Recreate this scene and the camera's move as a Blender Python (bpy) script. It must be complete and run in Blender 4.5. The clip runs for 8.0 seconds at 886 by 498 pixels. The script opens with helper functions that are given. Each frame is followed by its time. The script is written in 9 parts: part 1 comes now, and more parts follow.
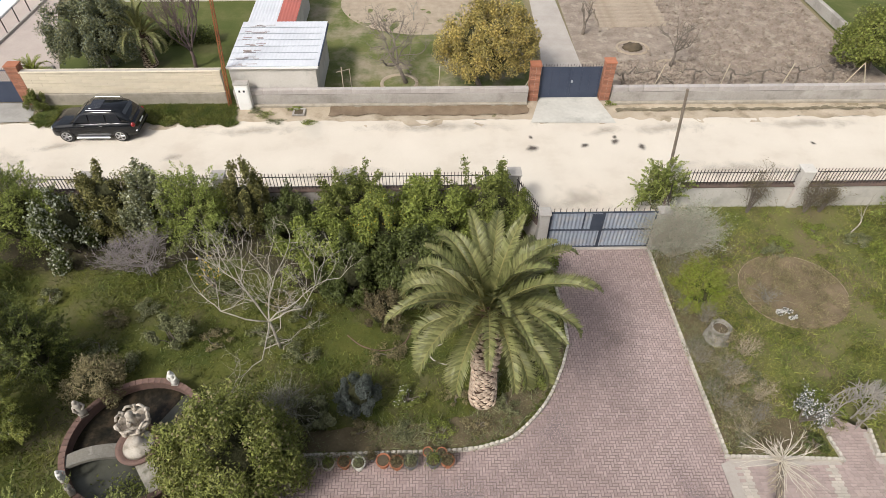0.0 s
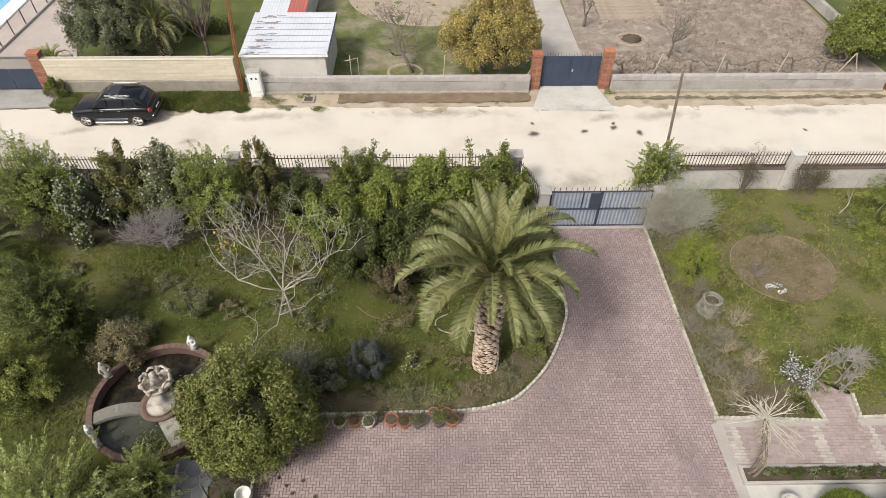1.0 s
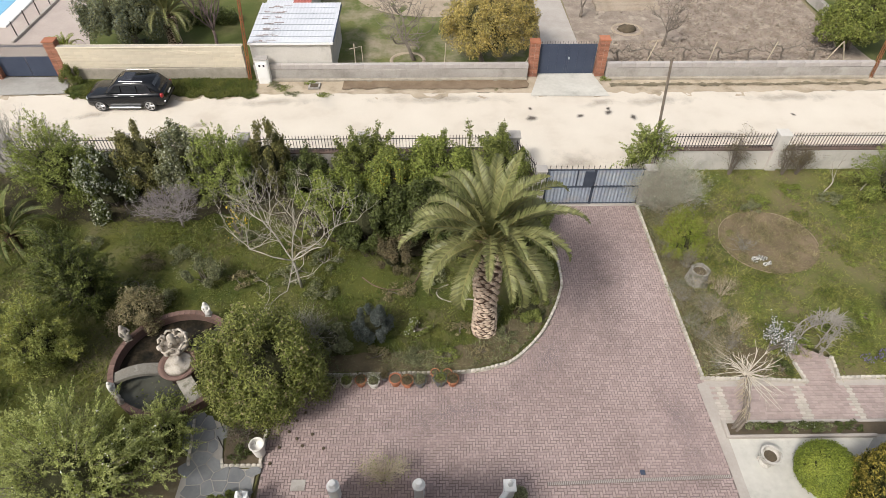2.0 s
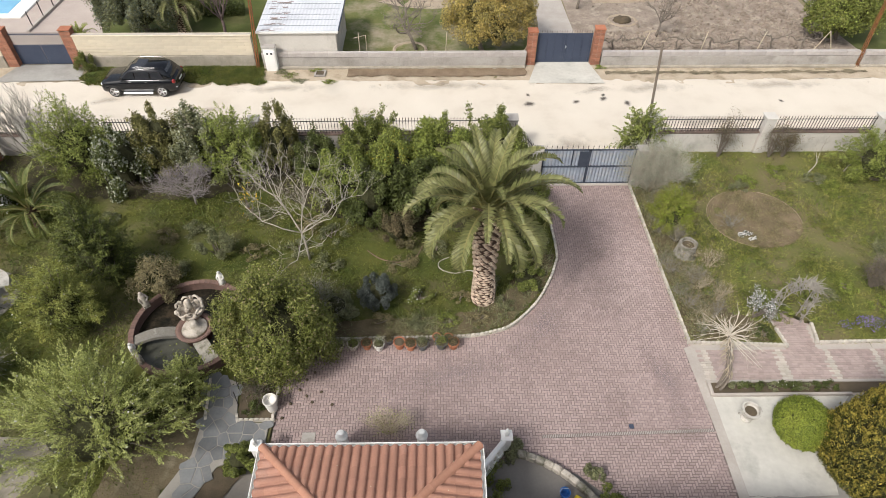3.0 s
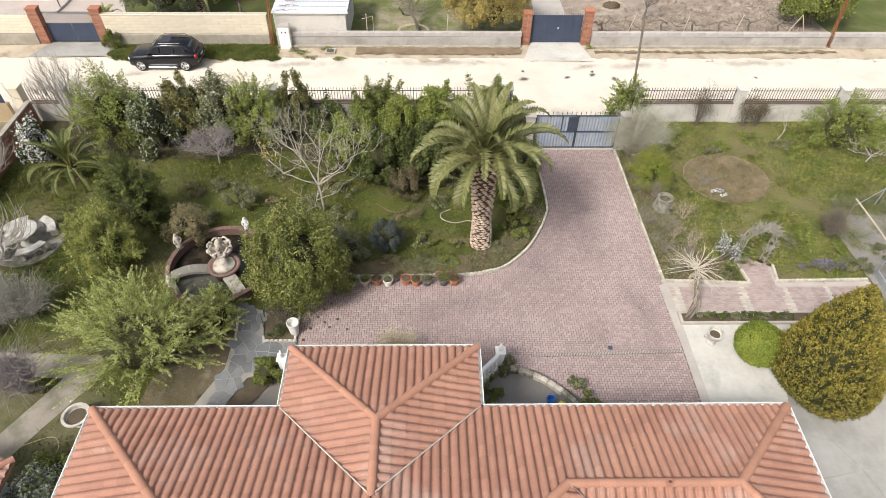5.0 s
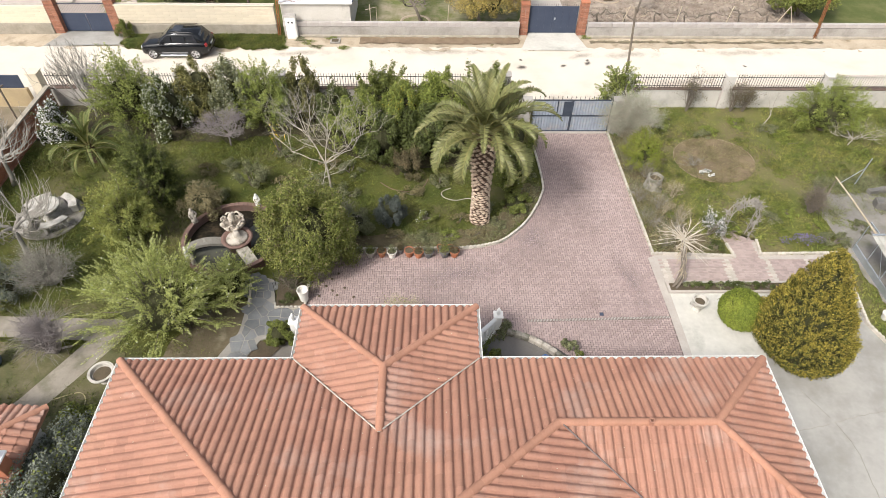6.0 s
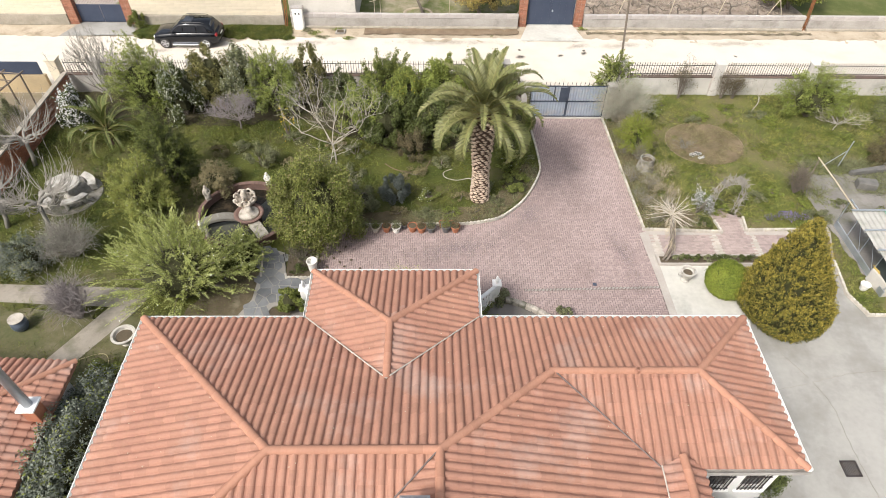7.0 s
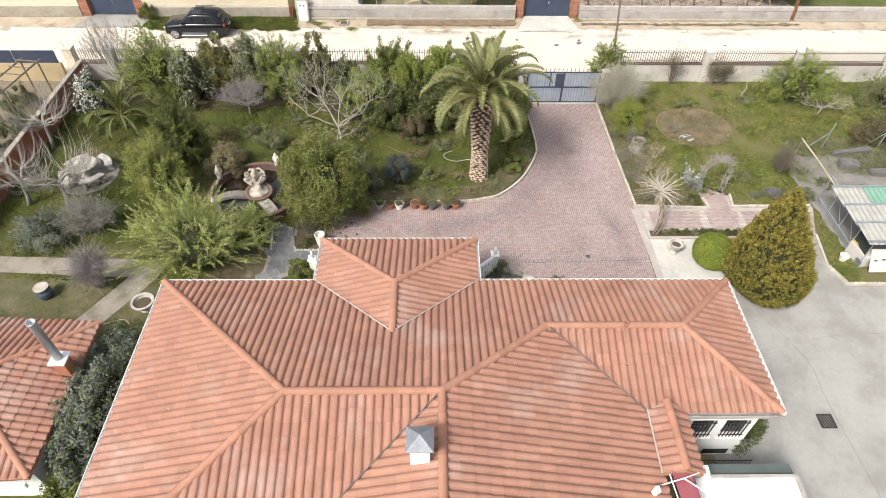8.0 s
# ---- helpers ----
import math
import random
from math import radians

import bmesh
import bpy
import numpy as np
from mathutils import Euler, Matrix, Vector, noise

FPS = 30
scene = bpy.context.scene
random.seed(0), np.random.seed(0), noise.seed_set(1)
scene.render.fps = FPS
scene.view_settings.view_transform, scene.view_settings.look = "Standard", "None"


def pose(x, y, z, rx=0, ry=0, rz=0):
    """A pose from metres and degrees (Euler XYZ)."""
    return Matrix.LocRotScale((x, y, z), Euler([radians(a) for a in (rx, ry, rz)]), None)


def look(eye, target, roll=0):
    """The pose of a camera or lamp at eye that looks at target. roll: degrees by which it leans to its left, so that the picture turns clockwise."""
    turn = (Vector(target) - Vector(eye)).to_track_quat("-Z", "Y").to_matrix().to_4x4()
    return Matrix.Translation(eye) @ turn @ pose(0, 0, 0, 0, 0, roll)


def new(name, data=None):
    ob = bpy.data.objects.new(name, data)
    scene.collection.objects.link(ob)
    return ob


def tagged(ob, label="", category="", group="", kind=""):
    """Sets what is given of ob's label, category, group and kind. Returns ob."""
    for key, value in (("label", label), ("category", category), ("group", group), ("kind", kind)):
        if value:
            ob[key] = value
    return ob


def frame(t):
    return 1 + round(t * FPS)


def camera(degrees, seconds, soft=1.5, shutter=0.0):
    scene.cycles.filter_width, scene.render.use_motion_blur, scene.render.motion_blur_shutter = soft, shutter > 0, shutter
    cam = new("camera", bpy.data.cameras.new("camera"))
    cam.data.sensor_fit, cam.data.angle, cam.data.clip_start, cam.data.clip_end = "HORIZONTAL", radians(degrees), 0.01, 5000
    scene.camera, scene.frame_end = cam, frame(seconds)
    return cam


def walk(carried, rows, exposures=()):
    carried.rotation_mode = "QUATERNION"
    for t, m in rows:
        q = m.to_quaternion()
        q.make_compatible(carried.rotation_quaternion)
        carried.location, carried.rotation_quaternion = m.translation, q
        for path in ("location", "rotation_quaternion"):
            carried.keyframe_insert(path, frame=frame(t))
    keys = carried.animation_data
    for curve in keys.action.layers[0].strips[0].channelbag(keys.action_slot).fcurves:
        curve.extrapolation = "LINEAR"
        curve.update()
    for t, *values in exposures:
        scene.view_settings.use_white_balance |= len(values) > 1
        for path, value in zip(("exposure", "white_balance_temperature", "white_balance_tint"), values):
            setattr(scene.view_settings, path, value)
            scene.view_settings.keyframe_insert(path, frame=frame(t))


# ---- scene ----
cam = camera(72.0, 8.0, soft=0.85)
PATH = [
    (0, (0.252, -0.245, 18.767), (0.282, 1.13, 17.315), 0.2),
    (0.5, (0.164, -0.985, 18.843), (0.192, 0.39, 17.392), 0.2),
    (1, (0.11, -1.747, 18.929), (0.133, -0.371, 17.478), 0.2),
    (1.5, (0.102, -2.558, 18.997), (0.122, -1.181, 17.546), 0.1),
    (3, (0.01, -5.08, 19.245), (0.03, -3.702, 17.795), 0.2),
    (3.5, (-0.043, -5.971, 19.39), (-0.022, -4.593, 17.94), 0.3),
    (4, (-0.124, -6.857, 19.512), (-0.1, -5.479, 18.063), 0.5),
    (4.5, (-0.171, -7.764, 19.628), (-0.145, -6.385, 18.18), 0.6),
    (6, (-0.305, -10.549, 20.038), (-0.276, -9.17, 18.589), 0.8),
    (6.5, (-0.353, -11.447, 20.126), (-0.324, -10.067, 18.679), 0.8),
    (7, (-0.402, -12.416, 20.224), (-0.373, -11.034, 18.779), 0.9),
    (7.5, (-0.441, -13.333, 20.325), (-0.412, -11.951, 18.88), 0.9),
    (8, (-0.484, -14.305, 20.404), (-0.454, -12.92, 18.961), 0.8),
]
EXPOSURES = [(0.0, 0.50), (2.0, 0.53), (3.0, 0.56), (4.0, 0.70), (6.0, 0.90), (8.0, 0.93)]
walk(cam, [(t, look(eye, target, roll)) for t, eye, target, roll in PATH], EXPOSURES)

# ---- light ----
SUN_ELEV, SUN_AZ = 48.0, 222.0  # degrees; azimuth clockwise from +y: the light comes over the camera's left shoulder
world = bpy.data.worlds.new("world")
scene.world = world
world.use_nodes = True
wn, wl = world.node_tree.nodes, world.node_tree.links
sky = wn.new("ShaderNodeTexSky")
sky.sky_type, sky.sun_disc = "NISHITA", False
sky.sun_elevation, sky.sun_rotation = radians(SUN_ELEV), radians(SUN_AZ)
sky.dust_density = 4.0
haze = wn.new("ShaderNodeHueSaturation")
haze.inputs["Saturation"].default_value = 0.5
wl.new(sky.outputs[0], haze.inputs["Color"])
wl.new(haze.outputs[0], wn["Background"].inputs[0])
wn["Background"].inputs[1].default_value = 0.122
sun = new("sun", bpy.data.lights.new("sun", "SUN"))
sun.data.energy, sun.data.angle, sun.data.color = 1.95, radians(11), (1.0, 0.97, 0.93)
_e, _a = radians(SUN_ELEV), radians(SUN_AZ)
sun.matrix_world = look((0, 0, 60), Vector((0, 0, 60)) - 10 * Vector((math.sin(_a) * math.cos(_e), math.cos(_a) * math.cos(_e), math.sin(_e))))

# ---- materials ----
def mat(name, c1, c2=None, scale=2.0, fine=30.0, rough=0.8, bump=0.25, vary=0.0, by="object", metal=0.0, spec=0.3, leaf=0.0, dirt=None, dirt_at=0.62, dirt_scale=0.6, bump_d=0.01):
    """Two noises (patches and grain) between c1 and c2, an optional stain colour, and a brightness that varies by piece."""
    m = bpy.data.materials.new(name)
    m.use_nodes = True
    n, l = m.node_tree.nodes, m.node_tree.links
    b = n["Principled BSDF"]
    co = n.new("ShaderNodeTexCoord")
    c2 = c2 or tuple(v * 0.75 for v in c1)
    n1, n2 = n.new("ShaderNodeTexNoise"), n.new("ShaderNodeTexNoise")
    for k, s, d in ((n1, scale, 4.0), (n2, fine, 3.0)):
        k.inputs["Scale"].default_value, k.inputs["Detail"].default_value = s, d
        l.new(co.outputs["Object"], k.inputs["Vector"])
    add = n.new("ShaderNodeMath")
    add.operation = "MULTIPLY_ADD"
    add.inputs[1].default_value = 0.45
    l.new(n2.outputs[0], add.inputs[0])
    l.new(n1.outputs[0], add.inputs[2])
    ramp = n.new("ShaderNodeMapRange")
    ramp.inputs[1].default_value, ramp.inputs[2].default_value = 0.5, 0.95
    l.new(add.outputs[0], ramp.inputs[0])
    mix = n.new("ShaderNodeMix")
    mix.data_type = "RGBA"
    mix.inputs[6].default_value, mix.inputs[7].default_value = (*c1, 1), (*c2, 1)
    l.new(ramp.outputs[0], mix.inputs[0])
    col = mix.outputs[2]
    if dirt:
        n3 = n.new("ShaderNodeTexNoise")
        n3.inputs["Scale"].default_value, n3.inputs["Detail"].default_value, n3.inputs["Roughness"].default_value = dirt_scale, 6.0, 0.65
        l.new(co.outputs["Object"], n3.inputs["Vector"])
        r3 = n.new("ShaderNodeMapRange")
        r3.inputs[1].default_value, r3.inputs[2].default_value = dirt_at - 0.1, dirt_at + 0.1
        l.new(n3.outputs[0], r3.inputs[0])
        mx = n.new("ShaderNodeMix")
        mx.data_type = "RGBA"
        mx.inputs[7].default_value = (*dirt, 1)
        l.new(r3.outputs[0], mx.inputs[0])
        l.new(col, mx.inputs[6])
        col = mx.outputs[2]
    if vary:
        if by == "island":
            rnd = n.new("ShaderNodeNewGeometry").outputs["Random Per Island"]
        else:
            rnd = n.new("ShaderNodeObjectInfo").outputs["Random"]
        mr = n.new("ShaderNodeMapRange")
        mr.inputs[3].default_value, mr.inputs[4].default_value = 1 - vary, 1 + vary
        l.new(rnd, mr.inputs[0])
        hs = n.new("ShaderNodeHueSaturation")
        l.new(mr.outputs[0], hs.inputs["Value"])
        l.new(col, hs.inputs["Color"])
        col = hs.outputs[0]
    l.new(col, b.inputs["Base Color"])
    b.inputs["Roughness"].default_value, b.inputs["Metallic"].default_value = rough, metal
    b.inputs["Specular IOR Level"].default_value = spec
    if bump:
        bp = n.new("ShaderNodeBump")
        bp.inputs["Strength"].default_value, bp.inputs["Distance"].default_value = bump, bump_d
        l.new(add.outputs[0], bp.inputs["Height"])
        l.new(bp.outputs[0], b.inputs["Normal"])
    if leaf:
        tr = n.new("ShaderNodeBsdfTranslucent")
        l.new(col, tr.inputs[0])
        ms = n.new("ShaderNodeMixShader")
        ms.inputs[0].default_value = leaf
        l.new(b.outputs[0], ms.inputs[1])
        l.new(tr.outputs[0], ms.inputs[2])
        l.new(ms.outputs[0], n["Material Output"].inputs[0])
    return m


def foliage(name, c1, c2, vary=0.48, rough=0.55):
    return mat(name, c1, c2, scale=1.2, fine=9, rough=rough, bump=0, vary=vary, by="island", leaf=0.2, spec=0.3)


M_ground = mat("dry_earth", (0.26, 0.21, 0.14), (0.16, 0.15, 0.07), 0.3, 6, 0.95, 0.4)
M_road = mat("pale_sand", (0.63, 0.57, 0.48), (0.56, 0.50, 0.415), 0.35, 14, 0.95, 0.3, dirt=(0.53, 0.465, 0.38), dirt_at=0.62, dirt_scale=0.35)
M_verge = mat("verge_soil", (0.47, 0.395, 0.30), (0.36, 0.295, 0.21), 0.8, 12, 0.95, 0.5, dirt=(0.22, 0.175, 0.115), dirt_at=0.62, dirt_scale=0.9)
# M_turf is darkened for the west garden's shade, M_turf2 brightened for the sunny east
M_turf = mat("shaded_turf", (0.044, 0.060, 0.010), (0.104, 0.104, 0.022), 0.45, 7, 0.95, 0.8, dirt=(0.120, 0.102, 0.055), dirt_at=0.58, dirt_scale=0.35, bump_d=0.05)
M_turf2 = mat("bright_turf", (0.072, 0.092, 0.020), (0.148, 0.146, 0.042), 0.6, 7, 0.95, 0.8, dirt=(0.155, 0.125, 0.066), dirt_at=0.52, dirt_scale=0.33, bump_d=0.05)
M_lawn = mat("mown_lawn", (0.064, 0.082, 0.018), (0.10, 0.112, 0.032), 0.5, 12, 0.95, 0.6, dirt=(0.13, 0.125, 0.05), dirt_at=0.6, dirt_scale=0.5, bump_d=0.04)
M_plough = mat("ploughed_soil", (0.33, 0.27, 0.215), (0.20, 0.16, 0.125), 1.2, 10, 0.97, 0.9, dirt=(0.42, 0.36, 0.285), dirt_at=0.62, dirt_scale=1.4, bump_d=0.08)
M_plough2 = mat("pale_tilled_soil", (0.40, 0.33, 0.245), (0.30, 0.24, 0.175), 2.0, 16, 0.97, 0.6, bump_d=0.03)
M_soil = mat("bed_soil", (0.115, 0.088, 0.057), (0.07, 0.056, 0.036), 2.0, 20, 0.95, 0.7, bump_d=0.03)
M_drygrass = mat("dry_turf", (0.125, 0.112, 0.055), (0.075, 0.082, 0.032), 1.0, 8, 0.95, 0.8, dirt=(0.16, 0.135, 0.085), dirt_at=0.58, dirt_scale=0.8, bump_d=0.04)
M_crack = mat("joint_dirt", (0.33, 0.31, 0.27), (0.26, 0.24, 0.21), 2, 20, 0.95, 0.2)
M_straw2 = mat("pale_dry_bed", (0.225, 0.168, 0.105), (0.130, 0.098, 0.060), 1.6, 10, 0.95, 0.9, bump_d=0.04)
M_straw = mat("dry_bed", (0.150, 0.117, 0.068), (0.085, 0.070, 0.038), 1.6, 10, 0.95, 0.9, bump_d=0.04)
M_concrete = mat("yard_concrete", (0.355, 0.340, 0.308), (0.285, 0.272, 0.246), 0.5, 5, 0.85, 0.15, dirt=(0.245, 0.232, 0.205), dirt_at=0.57, dirt_scale=0.5)
M_littershade = mat("shade_dark_litter", (0.062, 0.050, 0.028), (0.036, 0.034, 0.016), 2.0, 14, 0.95, 0.8, dirt=(0.10, 0.082, 0.05), dirt_at=0.62, dirt_scale=1.5, bump_d=0.04)
M_deadweed = mat("dead_weeds", (0.21, 0.175, 0.115), (0.135, 0.115, 0.075), 3.0, 18, 0.95, 0.6, bump_d=0.03)
M_paleslab = mat("pale_worn_concrete", (0.56, 0.54, 0.48), (0.44, 0.42, 0.37), 0.6, 5, 0.85, 0.15, dirt=(0.36, 0.345, 0.30), dirt_at=0.62, dirt_scale=0.7)
M_band = mat("pale_band", (0.44, 0.40, 0.355), (0.36, 0.32, 0.28), 1.0, 14, 0.85, 0.2)
M_joint = mat("paver_joint", (0.20, 0.155, 0.14), (0.14, 0.11, 0.10), 2, 30, 0.95, 0.3)
M_paver = mat("herringbone_paver", (0.372, 0.288, 0.268), (0.295, 0.223, 0.205), 0.30, 6, 0.8, 0.2, vary=0.12, by="island", dirt=(0.285, 0.218, 0.200), dirt_at=0.60, dirt_scale=0.28)
M_paver_ob = mat("herringbone_paver_near", (0.372, 0.288, 0.268), (0.295, 0.223, 0.205), 0.30, 6, 0.8, 0.2, vary=0.12)
M_pathbrick = mat("path_paver", (0.385, 0.305, 0.275), (0.315, 0.245, 0.22), 0.5, 8, 0.8, 0.2, vary=0.12, by="island")
M_pathpale = mat("path_paver_pale", (0.48, 0.43, 0.37), (0.40, 0.36, 0.31), 0.5, 8, 0.8, 0.2, vary=0.1, by="island")
M_tile = mat("terracotta_tile", (0.352, 0.188, 0.129), (0.298, 0.150, 0.106), 0.5, 14, 0.75, 0.25, vary=0.10, by="island", dirt=(0.375, 0.255, 0.205), dirt_at=0.62, dirt_scale=0.45, spec=0.25)
M_tile_ob = mat("terracotta_tile_near", (0.352, 0.188, 0.129), (0.298, 0.150, 0.106), 0.5, 14, 0.75, 0.25, vary=0.10, spec=0.25)
M_ridge = mat("ridge_tile", (0.385, 0.20, 0.132), (0.33, 0.162, 0.105), 0.8, 14, 0.75, 0.25, vary=0.1)
M_white = mat("white_paint", (0.80, 0.79, 0.76), (0.74, 0.73, 0.69), 1.0, 20, 0.7, 0.1)
M_white_cast = mat("white_cast_stone", (0.74, 0.72, 0.67), (0.60, 0.57, 0.51), 3.0, 30, 0.85, 0.35, bump_d=0.006)
M_stone = mat("weathered_cast_stone", (0.52, 0.47, 0.40), (0.33, 0.29, 0.24), 3.0, 22, 0.9, 0.6, dirt=(0.20, 0.18, 0.14), dirt_at=0.62, dirt_scale=3.0)
M_render = mat("grey_render", (0.40, 0.375, 0.34), (0.31, 0.285, 0.255), 0.8, 10, 0.92, 0.3, dirt=(0.22, 0.20, 0.175), dirt_at=0.6, dirt_scale=0.7)
M_render_pale = mat("pale_render", (0.56, 0.53, 0.48), (0.47, 0.44, 0.39), 0.7, 10, 0.92, 0.25, dirt=(0.36, 0.34, 0.30), dirt_at=0.62, dirt_scale=0.8)
M_brick = mat("red_brick", (0.42, 0.17, 0.095), (0.33, 0.125, 0.07), 3.0, 30, 0.88, 0.35, vary=0.16)
M_brick_i = mat("red_brick_joined", (0.36, 0.165, 0.105), (0.27, 0.125, 0.080), 3.0, 30, 0.88, 0.35, vary=0.2, by="island")
M_mortar = mat("mortar", (0.46, 0.42, 0.36), (0.38, 0.34, 0.29), 4, 40, 0.95, 0.3)
M_cream = mat("cream_block", (0.66, 0.585, 0.45), (0.59, 0.515, 0.39), 3.0, 20, 0.9, 0.4, vary=0.04)
M_rubble = mat("rubble_plinth", (0.37, 0.33, 0.27), (0.27, 0.24, 0.19), 2.5, 14, 0.95, 0.8, bump_d=0.03)
M_iron = mat("black_iron", (0.045, 0.045, 0.05), (0.08, 0.06, 0.05), 4, 40, 0.6, 0.1, metal=0.4)
M_gateblue = mat("weathered_blue_sheet", (0.33, 0.37, 0.42), (0.26, 0.29, 0.34), 1.8, 18, 0.6, 0.15, metal=0.15, dirt=(0.38, 0.37, 0.36), dirt_at=0.6, dirt_scale=1.5)
M_gateframe = mat("gate_frame_paint", (0.045, 0.056, 0.078), (0.07, 0.082, 0.105), 2.5, 25, 0.6, 0.15, metal=0.2)
M_gatedark = mat("dark_blue_gate", (0.046, 0.058, 0.092), (0.062, 0.076, 0.112), 1.0, 20, 0.5, 0.08, metal=0.2)
M_steel = mat("galvanised_steel", (0.50, 0.53, 0.56), (0.40, 0.43, 0.46), 2, 30, 0.4, 0.1, metal=0.7)
M_wood = mat("weathered_wood", (0.22, 0.18, 0.14), (0.14, 0.115, 0.09), 3, 40, 0.9, 0.5)
M_greywood = mat("grey_weathered_board", (0.17, 0.16, 0.145), (0.11, 0.105, 0.095), 3, 40, 0.9, 0.5)
M_rust = mat("rusty_iron", (0.30, 0.12, 0.045), (0.18, 0.075, 0.035), 3, 30, 0.85, 0.3)
M_ruststain = mat("rust_and_grime", (0.34, 0.25, 0.21), (0.24, 0.17, 0.14), 3, 30, 0.9, 0.3)
M_bark = mat("grey_bark", (0.22, 0.185, 0.15), (0.13, 0.11, 0.09), 5, 40, 0.95, 0.6)
M_purplebark = mat("purplish_bark", (0.17, 0.125, 0.115), (0.11, 0.08, 0.075), 5, 40, 0.95, 0.4)
M_palebark = mat("pale_bark", (0.42, 0.385, 0.32), (0.30, 0.27, 0.22), 5, 40, 0.95, 0.5)
M_greytwig = mat("grey_twig", (0.32, 0.295, 0.255), (0.23, 0.21, 0.18), 3, 30, 0.95, 0.2)
M_lilactwig = mat("lilac_grey_twig", (0.31, 0.275, 0.265), (0.22, 0.19, 0.185), 3, 30, 0.95, 0.2)
M_beigetwig = mat("beige_twig", (0.44, 0.40, 0.32), (0.33, 0.30, 0.24), 3, 30, 0.95, 0.2)
M_strawtwig = mat("straw_twig", (0.50, 0.43, 0.32), (0.40, 0.33, 0.23), 3, 30, 0.9, 0.2)
M_terracotta = mat("terracotta_pot", (0.42, 0.17, 0.09), (0.32, 0.13, 0.075), 4, 30, 0.85, 0.3, vary=0.2)
M_water = mat("dark_pond_water", (0.010, 0.010, 0.008), (0.030, 0.024, 0.016), 2.2, 9, 0.18, 0.05, spec=0.12, dirt=(0.055, 0.040, 0.026), dirt_at=0.60, dirt_scale=2.2)
M_silt = mat("silty_pond_water", (0.105, 0.105, 0.085), (0.075, 0.075, 0.058), 1.4, 9, 0.2, 0.05, spec=0.15, dirt=(0.030, 0.030, 0.022), dirt_at=0.60, dirt_scale=1.3)
M_pathworn = mat("worn_path", (0.31, 0.275, 0.225), (0.24, 0.21, 0.17), 0.8, 10, 0.92, 0.3, dirt=(0.17, 0.155, 0.11), dirt_at=0.60, dirt_scale=1.0)
M_mossy = mat("mossy_stone", (0.30, 0.275, 0.235), (0.20, 0.185, 0.155), 3.0, 22, 0.9, 0.6, dirt=(0.12, 0.115, 0.075), dirt_at=0.57, dirt_scale=3.0)
M_mossdark = mat("dark_mossy_stone", (0.21, 0.195, 0.165), (0.13, 0.12, 0.10), 4.0, 22, 0.9, 0.6, dirt=(0.30, 0.28, 0.24), dirt_at=0.62, dirt_scale=4.0)
M_slate_ob = mat("slate_flag_single", (0.145, 0.151, 0.154), (0.205, 0.205, 0.20), 2.0, 14, 0.7, 0.35, vary=0.18)
M_glassdark = mat("dark_window_glass", (0.02, 0.022, 0.025), (0.03, 0.03, 0.035), 1, 5, 0.08, 0, spec=0.6)

L_dark = foliage("dark_leaf", (0.058, 0.074, 0.019), (0.112, 0.130, 0.036))
L_mid = foliage("mid_leaf", (0.118, 0.140, 0.028), (0.182, 0.200, 0.050))
L_bright = foliage("bright_leaf", (0.155, 0.190, 0.034), (0.225, 0.255, 0.058))
L_yellow = foliage("yellow_green_leaf", (0.185, 0.238, 0.029), (0.265, 0.298, 0.046))
L_lime = foliage("lime_feathery_leaf", (0.215, 0.245, 0.055), (0.31, 0.33, 0.095))
L_limetip = foliage("pale_lime_leaf", (0.32, 0.36, 0.10), (0.42, 0.44, 0.17))
L_freshtip = foliage("fresh_green_leaf", (0.210, 0.260, 0.053), (0.290, 0.320, 0.090))
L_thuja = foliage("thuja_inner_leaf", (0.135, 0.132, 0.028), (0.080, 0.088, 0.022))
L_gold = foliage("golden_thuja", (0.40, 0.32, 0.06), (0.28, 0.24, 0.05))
L_ball = foliage("box_leaf", (0.150, 0.190, 0.026), (0.235, 0.265, 0.040))
L_olive = foliage("olive_leaf", (0.140, 0.150, 0.068), (0.225, 0.228, 0.122))
L_redolive = foliage("reddish_olive_leaf", (0.115, 0.115, 0.032), (0.190, 0.172, 0.058))
L_gorse = foliage("grey_green_leaf", (0.105, 0.125, 0.085), (0.165, 0.18, 0.135))
L_grey = foliage("grey_blue_leaf", (0.075, 0.090, 0.078), (0.150, 0.162, 0.142))
L_oak = foliage("ochre_oak_leaf", (0.44, 0.335, 0.10), (0.31, 0.265, 0.085))
L_laurel = foliage("olive_green_leaf", (0.122, 0.144, 0.027), (0.215, 0.222, 0.061))
L_tan = foliage("tan_leaf", (0.27, 0.225, 0.12), (0.18, 0.16, 0.075))
L_brown = foliage("brown_leaf", (0.150, 0.115, 0.062), (0.120, 0.108, 0.048))
L_white = foliage("white_blossom", (0.70, 0.69, 0.66), (0.55, 0.54, 0.50), vary=0.15)
L_palesage = foliage("pale_sage_leaf", (0.42, 0.43, 0.34), (0.27, 0.29, 0.20), vary=0.35)
L_purple = foliage("purple_blossom", (0.20, 0.15, 0.36), (0.28, 0.22, 0.42), vary=0.2)
L_flower = foliage("yellow_blossom", (0.60, 0.42, 0.03), (0.5, 0.36, 0.03), vary=0.2)
L_palm = foliage("palm_leaflet", (0.125, 0.140, 0.046), (0.215, 0.208, 0.085), vary=0.3, rough=0.45)
L_youngpalm = foliage("young_palm_leaflet", (0.085, 0.110, 0.028), (0.150, 0.165, 0.048), vary=0.3, rough=0.45)
